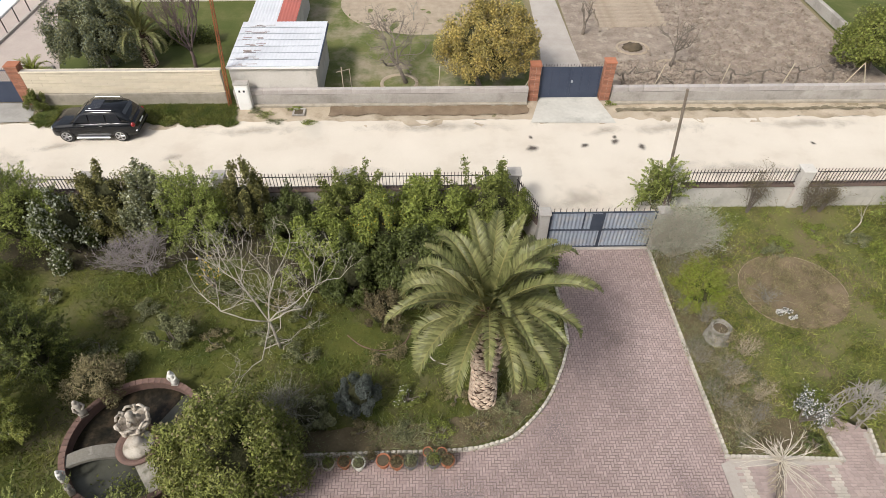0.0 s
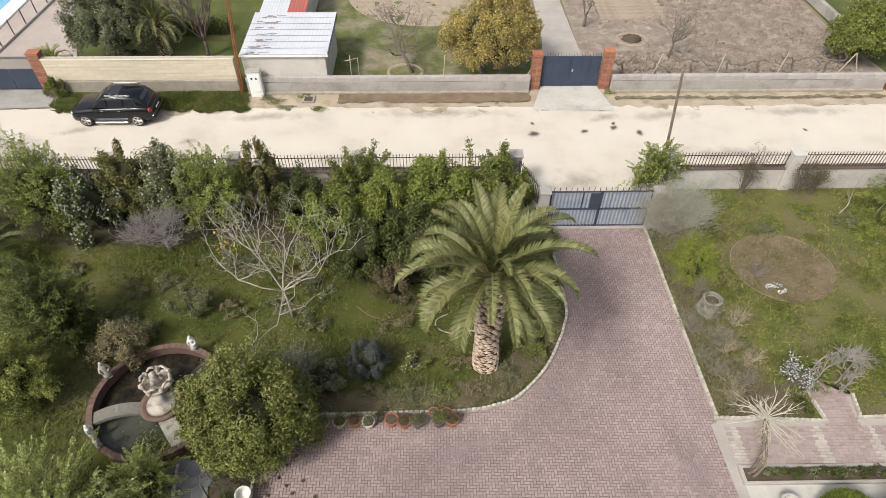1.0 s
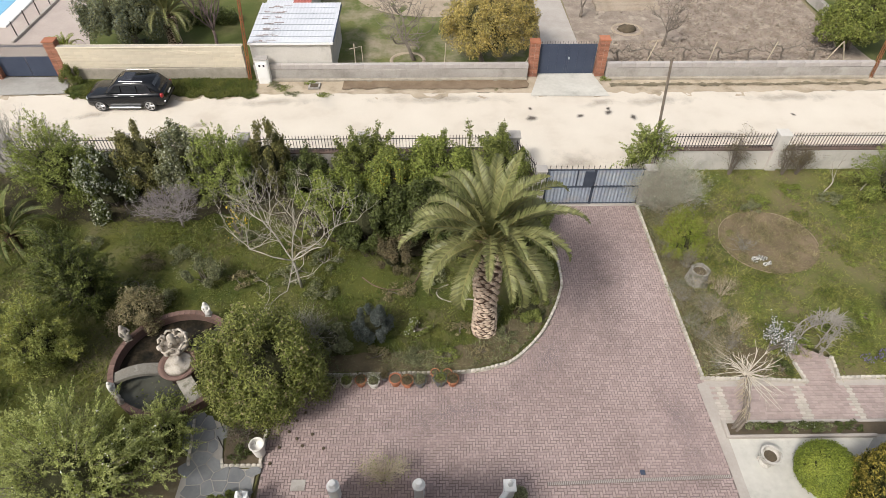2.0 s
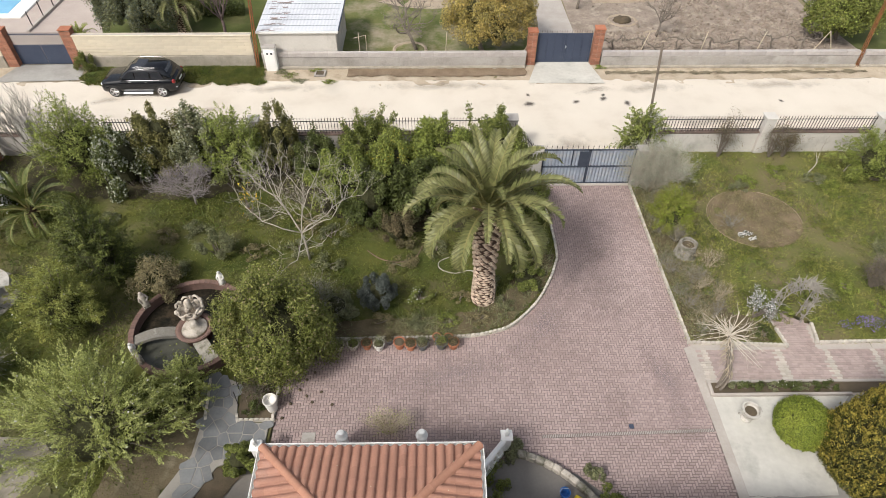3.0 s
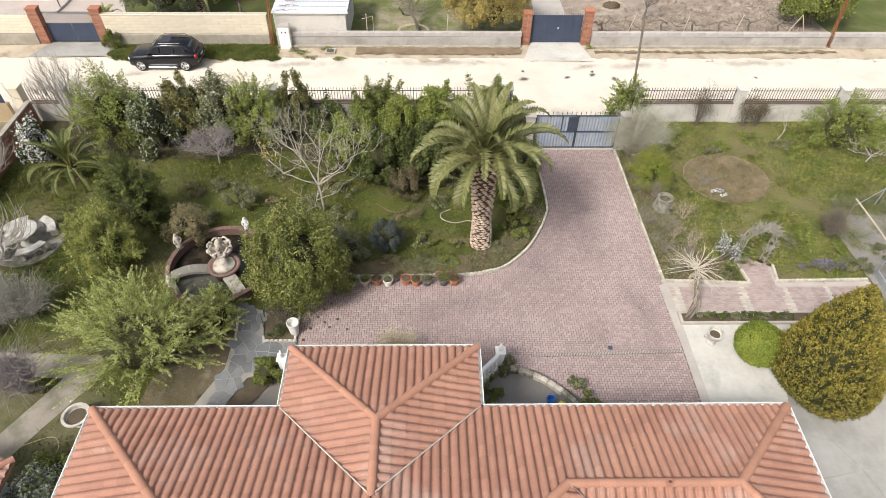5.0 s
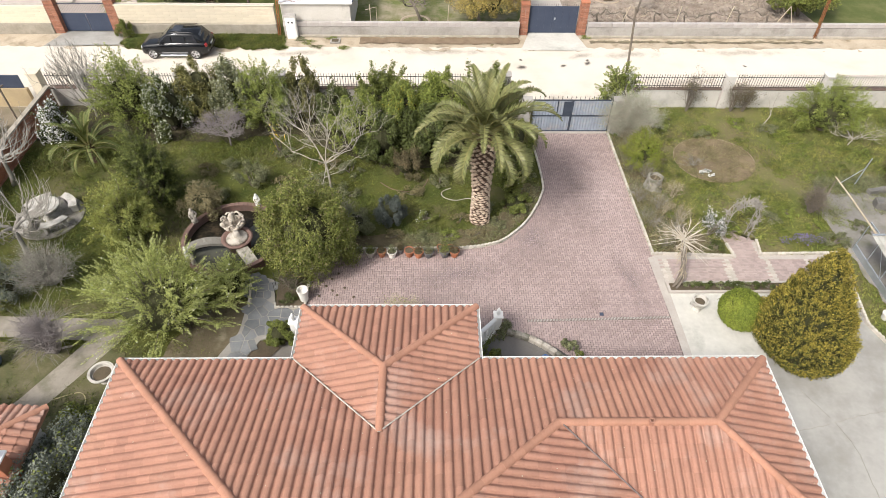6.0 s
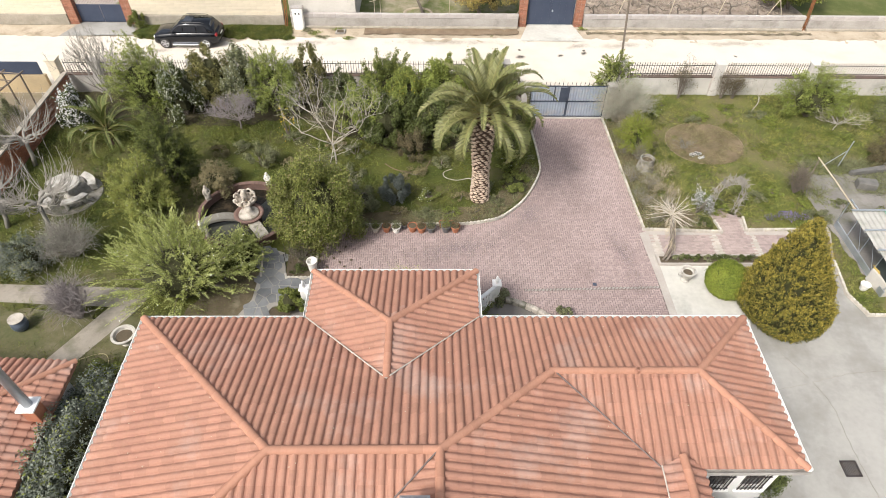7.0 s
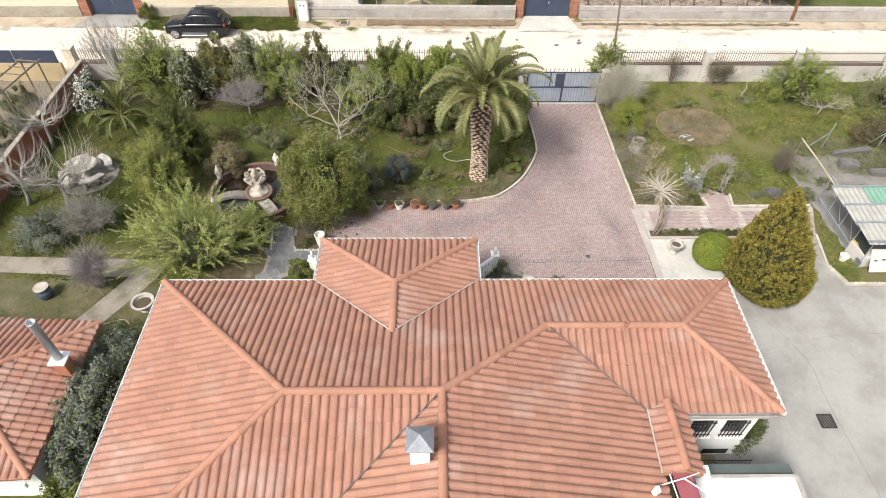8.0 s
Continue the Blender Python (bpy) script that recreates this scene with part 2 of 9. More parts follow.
L_yewtip = foliage("golden_green_tip", (0.200, 0.215, 0.042), (0.285, 0.285, 0.070))
L_blueolive = foliage("blue_olive_leaf", (0.130, 0.150, 0.110), (0.235, 0.250, 0.200), vary=0.4)
# blade colours follow the turf: darker for the shaded west, brighter for the east
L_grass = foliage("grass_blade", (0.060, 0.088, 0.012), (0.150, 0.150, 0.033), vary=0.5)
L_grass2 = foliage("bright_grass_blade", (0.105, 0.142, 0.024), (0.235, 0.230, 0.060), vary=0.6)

# near-black colour of the crown cores: stands for shade deep among the leaves
M_innershade = mat("crown_inner_shade", (0.045, 0.045, 0.018), (0.030, 0.031, 0.012), 6, 30, 0.95, 0.8, bump_d=0.05)

# ---- mesh helpers ----
class Geo:
    """Collects vertices and faces for one mesh."""

    def __init__(self, m=None):
        self.v, self.f, self.m = [], [], m or Matrix()

    def add(self, vs, fs):
        k = len(self.v)
        self.v += [tuple(self.m @ Vector(p)) for p in vs]
        self.f += [tuple(i + k for i in f) for f in fs]
        return self

    def box(self, c, s, rz=0.0, bev=0.0, rx=0.0, ry=0.0):
        """A box about c of size s, with chamfered edges where bev is given."""
        r = Euler((radians(rx), radians(ry), radians(rz))).to_matrix()
        h = [v / 2 for v in s]
        c = Vector(c)
        if not bev:
            vs = [c + r @ Vector((x * h[0], y * h[1], z * h[2])) for x in (-1, 1) for y in (-1, 1) for z in (-1, 1)]
            return self.add(vs, [(0, 1, 3, 2), (4, 6, 7, 5), (0, 4, 5, 1), (2, 3, 7, 6), (0, 2, 6, 4), (1, 5, 7, 3)])
        vs, ix = [], {}
        for x in (-1, 1):
            for y in (-1, 1):
                for z in (-1, 1):
                    for a in range(3):
                        p = [x * h[0], y * h[1], z * h[2]]
                        for q in range(3):
                            if q != a:
                                p[q] -= (x, y, z)[q] * bev
                        ix[(x, y, z, a)] = len(vs)
                        vs.append(c + r @ Vector(p))
        fs = []
        for a in range(3):
            b, d = (a + 1) % 3, (a + 2) % 3
            for s0 in (-1, 1):
                def key(sb, sd):
                    k = [0, 0, 0]
                    k[a], k[b], k[d] = s0, sb, sd
                    return tuple(k)
                loop = [ix[key(-1, -1) + (a,)], ix[key(1, -1) + (a,)], ix[key(1, 1) + (a,)], ix[key(-1, 1) + (a,)]]
                fs.append(loop if s0 > 0 else loop[::-1])
            for sb in (-1, 1):
                for sd in (-1, 1):
                    def ek(sa):
                        k = [0, 0, 0]
                        k[a], k[b], k[d] = sa, sb, sd
                        return tuple(k)
                    loop = [ix[ek(-1) + (b,)], ix[ek(1) + (b,)], ix[ek(1) + (d,)], ix[ek(-1) + (d,)]]
                    fs.append(loop if sb * sd > 0 else loop[::-1])
        for x in (-1, 1):
            for y in (-1, 1):
                for z in (-1, 1):
                    loop = [ix[(x, y, z, 0)], ix[(x, y, z, 1)], ix[(x, y, z, 2)]]
                    fs.append(loop if x * y * z > 0 else loop[::-1])
        return self.add(vs, fs)

    def tube(self, pts, radii, n=8, cap=True):
        """A tube along pts with a radius at each."""
        pts = [Vector(p) for p in pts]
        if not isinstance(radii, (list, tuple)):
            radii = [radii] * len(pts)
        vs, fs = [], []
        u = None
        for i, p in enumerate(pts):
            d = (pts[min(i + 1, len(pts) - 1)] - pts[max(i - 1, 0)]).normalized()
            if u is None:
                u = d.orthogonal().normalized()
            u = (u - d * u.dot(d)).normalized()
            w = d.cross(u)
            for k in range(n):
                a = 2 * math.pi * k / n
                vs.append(p + (u * math.cos(a) + w * math.sin(a)) * radii[i])
        for i in range(len(pts) - 1):
            for k in range(n):
                q = (k + 1) % n
                fs.append((i * n + k, i * n + q, i * n + n + q, i * n + n + k))
        if cap:
            fs.append(tuple(range(n))[::-1])
            fs.append(tuple(range((len(pts) - 1) * n, len(pts) * n)))
        return self.add(vs, fs)

    def lathe(self, c, prof, n=20):
        """A turned shape about the upright line through c; prof: rows of radius and height."""
        vs, fs = [], []
        for r, z in prof:
            for k in range(n):
                a = 2 * math.pi * k / n
                vs.append((c[0] + r * math.cos(a), c[1] + r * math.sin(a), c[2] + z))
        for i in range(len(prof) - 1):
            for k in range(n):
                q = (k + 1) % n
                fs.append((i * n + k, i * n + q, i * n + n + q, i * n + n + k))
        fs.append(tuple(range(n))[::-1])
        fs.append(tuple(range((len(prof) - 1) * n, len(prof) * n)))
        return self.add(vs, fs)

    def prism(self, poly, z0, z1):
        """A slab over a plan outline given anticlockwise."""
        n = len(poly)
        vs = [(*p, z0) for p in poly] + [(*p, z1) for p in poly]
        return self.add(vs, [tuple(range(n))[::-1], tuple(range(n, 2 * n))] + [(i, (i + 1) % n, n + (i + 1) % n, n + i) for i in range(n)])

    def blob(self, c, s, seed=0, n=8, rough=0.2):
        """An uneven rounded lump."""
        vs, fs = [], []
        for i in range(n + 1):
            t = math.pi * i / n
            for k in range(2 * n):
                a = math.pi * k / n
                d = Vector((math.sin(t) * math.cos(a), math.sin(t) * math.sin(a), math.cos(t)))
                q = 1 + rough * noise.noise(d * 1.7 + Vector((seed * 3.1, seed * 1.3, 0))) * 2
                vs.append((c[0] + d.x * s[0] * q, c[1] + d.y * s[1] * q, c[2] + d.z * s[2] * q))
        for i in range(n):
            for k in range(2 * n):
                q = (k + 1) % (2 * n)
                fs.append((i * 2 * n + k, (i + 1) * 2 * n + k, (i + 1) * 2 * n + q, i * 2 * n + q))
        return self.add(vs, fs)

    def mesh(self, name, material, smooth=False):
        me = bpy.data.meshes.new(name)
        me.from_pydata(self.v, [], self.f)
        me.materials.append(material)
        if smooth:
            me.polygons.foreach_set("use_smooth", [True] * len(me.polygons))
        me.validate()
        return me


def np_mesh(name, V, F, material, smooth=False):
    """A mesh from arrays: V n x 3, F m x 3 or m x 4."""
    me = bpy.data.meshes.new(name)
    k = F.shape[1]
    me.vertices.add(len(V))
    me.vertices.foreach_set("co", np.ascontiguousarray(V, dtype=np.float32).ravel())
    me.loops.add(F.size)
    me.loops.foreach_set("vertex_index", np.ascontiguousarray(F, dtype=np.int32).ravel())
    me.polygons.add(len(F))
    me.polygons.foreach_set("loop_start", np.arange(0, F.size, k, dtype=np.int32))
    me.polygons.foreach_set("loop_total", np.full(len(F), k, dtype=np.int32))
    if smooth:
        me.polygons.foreach_set("use_smooth", [True] * len(F))
    me.materials.append(material)
    me.update()
    me.validate()
    return me


def part(name, geo, material=None, parent=None, label="", smooth=False):
    """One mesh object, under a thing or a part where parent is given."""
    me = geo if isinstance(geo, bpy.types.Mesh) else geo.mesh(name, material, smooth)
    ob = new(name, me)
    if parent:
        ob.parent = parent
    return tagged(ob, label)


def thing(name, label, category, at=(0, 0, 0), rz=0.0, group=""):
    """An Empty at the base of a thing, which parents its parts."""
    ob = new(name)
    ob.matrix_world = pose(*at, 0, 0, rz)
    ob.empty_display_size = 0.3
    return tagged(ob, label, category, group)


def setting(name, geo, material, label="", category="", smooth=False):
    return tagged(part(name, geo, material, None, "", smooth), label, category, "", "structure")


def curve_pts(pts, step):
    """Points at even steps along a smooth line through pts."""
    P = [Vector(p) for p in pts]
    out = []
    for i in range(len(P) - 1):
        a, b, c, d = P[max(i - 1, 0)], P[i], P[i + 1], P[min(i + 2, len(P) - 1)]
        for k in range(20):
            t = k / 20
            out.append(0.5 * (2 * b + (c - a) * t + (2 * a - 5 * b + 4 * c - d) * t * t + (3 * b - a - 3 * c + d) * t ** 3))
    out.append(P[-1])
    res, acc = [out[0]], 0.0
    for p, q in zip(out, out[1:]):
        L = (q - p).length
        while acc + L >= step and L > 1e-9:
            f = (step - acc) / L
            p = p.lerp(q, f)
            res.append(p)
            L = (q - p).length
            acc = 0.0
        acc += L
    return res


def inside(poly, x, y):
    hit = False
    for (x0, y0), (x1, y1) in zip(poly, poly[1:] + poly[:1]):
        if (y0 > y) != (y1 > y) and x < (x1 - x0) * (y - y0) / (y1 - y0) + x0:
            hit = not hit
    return hit


def sheet(name, poly, z, material, label, category, cell=0.5, relief=0.0, rscale=0.8):
    """A ground sheet over a plan outline, cut into cells and given a slight relief."""
    bm = bmesh.new()
    f = bm.faces.new([bm.verts.new((x, y, z)) for x, y in poly])
    bmesh.ops.triangulate(bm, faces=[f])
    xs, ys = [p[0] for p in poly], [p[1] for p in poly]
    if cell:
        for k in range(1, int((max(xs) - min(xs)) / cell)):
            bmesh.ops.bisect_plane(bm, geom=bm.verts[:] + bm.edges[:] + bm.faces[:], plane_co=(min(xs) + k * cell, 0, 0), plane_no=(1, 0, 0))
        for k in range(1, int((max(ys) - min(ys)) / cell)):
            bmesh.ops.bisect_plane(bm, geom=bm.verts[:] + bm.edges[:] + bm.faces[:], plane_co=(0, min(ys) + k * cell, 0), plane_no=(0, 1, 0))
    for v in bm.verts:
        if not v.is_boundary and relief:
            v.co.z += relief * (noise.noise(Vector((v.co.x * rscale, v.co.y * rscale, 3.7))) + 0.4 * noise.noise(Vector((v.co.x * rscale * 4, v.co.y * rscale * 4, 1.1))))
    bmesh.ops.recalc_face_normals(bm, faces=bm.faces[:])
    if bm.faces and sum(fc.normal.z for fc in bm.faces) < 0:
        bmesh.ops.reverse_faces(bm, faces=bm.faces[:])
    me = bpy.data.meshes.new(name)
    bm.to_mesh(me)
    bm.free()
    me.materials.append(material)
    me.polygons.foreach_set("use_smooth", [True] * len(me.polygons))
    return tagged(new(name, me), label, category, "", "structure")


# ---- plants ----
def leaf_mesh(name, P, N, size, material, rng, aspect=0.5, flat=0.55, along=None):
    """Folded leaves at P facing roughly N; size: mean length."""
    n = len(P)
    nrm = N + flat * rng.normal(size=(n, 3))
    nrm /= np.linalg.norm(nrm, axis=1, keepdims=True) + 1e-9
    t = rng.normal(size=(n, 3)) if along is None else along + 0.35 * rng.normal(size=(n, 3))
    t -= nrm * (t * nrm).sum(1, keepdims=True)
    t /= np.linalg.norm(t, axis=1, keepdims=True) + 1e-9
    b = np.cross(nrm, t)
    L = (size * rng.uniform(0.65, 1.35, n))[:, None]
    W = L * aspect * 0.5
    V = np.stack([P - t * L * 0.5, P + b * W + nrm * L * 0.06, P + t * L * 0.5 - nrm * L * 0.12, P - b * W + nrm * L * 0.06], 1).reshape(-1, 3)
    return np_mesh(name, V, np.arange(4 * n).reshape(n, 4), material)


def clump_points(rng, n, R, clumps, spread, low=0.12, hollow=0.55, cone=0.0):
    """Points and outward directions on clumps that fill an egg of half-widths R[0], R[1] and height R[2]."""
    d = rng.normal(size=(clumps, 3))
    d[:, 2] = np.abs(d[:, 2]) * 1.1 - 0.35
    d /= np.linalg.norm(d, axis=1, keepdims=True)
    r = rng.uniform(0.35, 1.0, (clumps, 1)) ** 0.6
    C = d * r
    C[:, 2] = low + (1 - low) * (C[:, 2] + 0.35) / 1.35
    if cone:
        C[:, :2] *= (1 - cone * np.clip(C[:, 2:3], 0, 1))
    k = rng.integers(0, clumps, n)
    q = rng.normal(size=(n, 3))
    q /= np.linalg.norm(q, axis=1, keepdims=True)
    rad = spread * rng.uniform(0.6, 1.25, clumps)[k][:, None] * rng.uniform(hollow, 1.05, (n, 1))
    P = (C[k] + q * rad * np.array([1, 1, 0.8])) * np.array([R[0], R[1], R[2] * 0.92])
    P[:, 2] = np.maximum(P[:, 2], 0.04 * R[2])
    out = q + 0.5 * C[k] + np.array([0, 0, 0.35])
    return P, out / np.linalg.norm(out, axis=1, keepdims=True), C * np.array([R[0], R[1], R[2]])


def shrub(name, label, cat, at, R, leaf, size=0.07, n=6000, clumps=26, spread=0.3, seed=1, bark=None, stems=7, low=0.12, aspect=0.5, cone=0.0, bloom=None, bloom_n=0, bloom_size=0.06, group="", hollow=0.55, shoots=0, shoot_len=0.8, trunk_r=0.035, sprays=0, spray_len=1.0, spray_n=60, spray_up=1.0):
    """A leafy shrub or tree: stems, a crown of leaves in clumps, sprays that stick out, and blossom."""
    rng = np.random.default_rng(seed)
    ob = thing(name, label, cat, at, 0, group)
    P, N, C = clump_points(rng, n, R, clumps, spread, low, hollow, cone)
    if shoots:
        m = max(14, n // (3 * shoots))
        SP, SN = [], []
        for _ in range(shoots):
            k = rng.integers(0, clumps)
            d = C[k] / np.array(R) + np.array([0, 0, 0.7]) + 0.35 * rng.normal(size=3)
            d /= np.linalg.norm(d)
            L = shoot_len * rng.uniform(0.5, 1.2)
            t = rng.uniform(0, 1, (m, 1))
            bend = np.array([0, 0, -0.25]) * t ** 2 * L * (1 - d[2])
            SP.append(C[k] * 0.9 + d * t * L + bend + rng.normal(size=(m, 3)) * size * 0.7)
            SN.append(rng.normal(size=(m, 3)) + np.array([0, 0, 0.6]))
        P, N = np.concatenate([P] + SP), np.concatenate([N] + SN)
    P[:, 2] = np.maximum(P[:, 2], 0.05)
    part("crown", leaf_mesh("crown", P, N, size, leaf, rng, aspect), parent=ob)
    # added core blocks light, so gaps between the clumps turn dark
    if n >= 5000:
        part("inner_core", Geo().blob((0, 0, R[2] * (0.36 + 0.3 * low)), (R[0] * 0.50 * (1 - 0.4 * cone), R[1] * 0.50 * (1 - 0.4 * cone), R[2] * 0.27), seed, 8, 0.1), M_innershade, ob, "dark core for the crown's inner shade")
    if stems:
        g = Geo()
        for i in range(stems):
            c = C[rng.integers(0, clumps)]
            b = Vector((rng.normal() * R[0] * 0.06, rng.normal() * R[1] * 0.06, -0.05))
            mid = b.lerp(Vector(c), 0.5) + Vector((rng.normal() * 0.08, rng.normal() * 0.08, 0.12 * R[2]))
            g.tube([b, b.lerp(mid, 0.5), mid, c], [trunk_r, trunk_r * 0.8, trunk_r * 0.55, trunk_r * 0.25], 6)
        part("trunk" if stems <= 2 else "branchwork", g, bark or M_bark, ob)
    if sprays:
        SP, SD = [], []
        for _ in range(sprays):
            c = C[rng.integers(0, clumps)] * rng.uniform(0.55, 1.0)
            d = c / np.array(R) * np.array([1, 1, 0.3]) + np.array([0, 0, spray_up]) + 0.30 * rng.normal(size=3)
            d /= np.linalg.norm(d)
            L = spray_len * rng.uniform(0.5, 1.15)
            t = rng.uniform(0, 1, (spray_n, 1))
            w = 0.055 * (1.2 - t)
            SP.append(c + d * t * L + rng.normal(size=(spray_n, 3)) * w)
            SD.append(np.tile(d, (spray_n, 1)))
        SP, SD = np.concatenate(SP), np.concatenate(SD)
        SP[:, 2] = np.maximum(SP[:, 2], 0.05)
        part("spray", leaf_mesh("spray", SP, rng.normal(size=SP.shape), size, leaf, rng, aspect, 0.3, SD), parent=ob, label="upright feathery sprays")
        P, N = np.concatenate([P, SP]), np.concatenate([N, SD])
    if bloom:
        i = rng.integers(0, len(P), bloom_n)
        B = P[i] + N[i] / (np.linalg.norm(N[i], axis=1, keepdims=True) + 1e-9) * size * 0.6
        part("blossom", leaf_mesh("blossom", B, N[i], bloom_size, bloom, rng, 0.8), parent=ob, label="small blossoms")
    return ob


def branch_into(g, rng, p, d, L, r, depth, spread=0.6, up=0.15, kids=3, n=5, curl=0.15):
    pts, rad = [p], [r]
    q = p.copy()
    steps = 4
    for i in range(steps):
        d = (d + Vector(rng.normal(size=3)) * curl + Vector((0, 0, up * 0.3))).normalized()
        d.z = d.z if d.z > 0.05 else 0.05 + 0.2 * abs(d.z)
        q = q + d * L / steps
        pts.append(q.copy())
        rad.append(r * (1 - 0.5 * (i + 1) / steps))
    g.tube(pts, rad, n if depth > 1 else 4)
    if depth > 0:
        for i in range(kids):
            s = pts[rng.integers(2, steps + 1)] if i else pts[-1]
            nd = (d + Vector(rng.normal(size=3)) * spread + Vector((0, 0, up))).normalized()
            branch_into(g, rng, s.copy(), nd, L * rng.uniform(0.55, 0.8), r * 0.6, depth - 1, spread, up, kids, n, curl)


def bare_tree(name, label, cat, at, height, trunk_r, bark, seed=1, depth=4, kids=3, spread=0.6, up=0.15, limbs=4, lean=(0, 0), curl=0.15, fork=0.3, group=""):
    """A leafless tree: a trunk and limbs that fork to fine twigs."""
    rng = np.random.default_rng(seed)
    ob = thing(name, label, cat, at, 0, group)
    h = height * fork
    top = Vector((lean[0], lean[1], h))
    g = Geo()
    g.tube([(0, 0, -0.05), (top * 0.3), (top * 0.7) + Vector((0.03, -0.02, 0)), top], [trunk_r * 1.25, trunk_r, trunk_r * 0.9, trunk_r * 0.8], 9)
    part("trunk", g, bark, ob, smooth=True)
    for i in range(limbs):
        a = 2 * math.pi * (i + rng.uniform(0, 0.5)) / limbs
        g = Geo()
        d = Vector((math.cos(a) * spread * 1.2, math.sin(a) * spread * 1.2, 0.9))
        branch_into(g, rng, top - Vector((0, 0, 0.04)), d.normalized(), height * 0.34, trunk_r * 0.6, depth - 1, spread, up, kids, 5, curl)
        part("limb", g, bark, ob)
    return ob


def twig_bush(name, label, cat, at, R, twig, seed=1, n=120, r=0.012, droop=0.0, leaf=None, leaf_n=0, group=""):
    """A leafless shrub of many thin arching stems that fork once."""
    rng = np.random.default_rng(seed)
    ob = thing(name, label, cat, at, 0, group)
    g = Geo()
    tips = []
    for i in range(n):
        a, e = rng.uniform(0, 2 * math.pi), rng.uniform(0.15, 1.0)
        tip = Vector((math.cos(a) * R[0] * e, math.sin(a) * R[1] * e, R[2] * (1 - 0.45 * e * e) * rng.uniform(0.7, 1.1)))
        b = Vector((math.cos(a) * R[0] * 0.08, math.sin(a) * R[1] * 0.08, -0.03))
        mid = b.lerp(tip, 0.50) + Vector((rng.normal() * 0.10 * R[0], rng.normal() * 0.10 * R[1], 0.10 * R[2]))
        end = tip + Vector((math.cos(a), math.sin(a), 0)) * droop * 0.4 - Vector((0, 0, droop))
        g.tube([b, mid, tip] + ([end] if droop else []), [r, r * 0.75, r * 0.4] + ([r * 0.3] if droop else []), 4, False)
        for j in range(5):
            s = mid.lerp(tip, rng.uniform(-0.2, 0.9))
            e2 = s + (tip - mid) * rng.uniform(0.2, 0.5) + Vector(rng.normal(size=3)) * 0.15 * R[2]
            g.tube([s, s.lerp(e2, 0.5) + Vector(rng.normal(size=3)) * 0.03, e2], [r * 0.55, r * 0.4, r * 0.22], 3, False)
            tips.append(e2)
        tips.append(tip)
    part("branchwork", g, twig, ob)
    if leaf:
        T = np.array([tuple(t) for t in tips])
        P = T[rng.integers(0, len(T), leaf_n)] + rng.normal(size=(leaf_n, 3)) * 0.07
        P[:, 2] = np.maximum(P[:, 2], 0.04)
        part("leafage", leaf_mesh("leafage", P, rng.normal(size=(leaf_n, 3)) + np.array([0, 0, 1]), 0.05, leaf, rng, 0.6), parent=ob)
    return ob


def blades(name, polys, holes, n, h, w, material, label, seed, mask=None):
    """Grass blades scattered over plan outlines."""
    rng = np.random.default_rng(seed)
    xs = [p[0] for q in polys for p in q]
    ys = [p[1] for q in polys for p in q]
    out = []
    for x, y in zip(rng.uniform(min(xs), max(xs), n), rng.uniform(min(ys), max(ys), n)):
        if any(inside(q, x, y) for q in polys) and not any(inside(q, x, y) for q in holes):
            d = noise.noise(Vector((x * 0.55, y * 0.55, 9.2))) + 0.5 * noise.noise(Vector((x * 2.1, y * 2.1, 2.2)))
            if d > -0.45 + rng.uniform(-0.4, 0.4):
                out.append((x, y, 1.0 + 0.8 * d))
    A = np.array(out)
    m = len(A)
    a = rng.uniform(0, 2 * np.pi, m)
    side = np.stack([np.cos(a), np.sin(a), np.zeros(m)], 1) * (w * rng.uniform(0.6, 1.4, m))[:, None]
    base = np.stack([A[:, 0], A[:, 1], np.full(m, 0.02)], 1)
    hh = h * rng.uniform(0.4, 1.3, m) * A[:, 2]
    tip = base + np.stack([rng.normal(size=m) * 0.9 * hh, rng.normal(size=m) * 0.9 * hh, 0.8 * hh], 1)
    V = np.stack([base - side, base + side, tip], 1).reshape(-1, 3)
    ob = new(name, np_mesh(name, V, np.arange(3 * m).reshape(m, 3), material))
    return tagged(ob, label, "grass", "", "stuff")


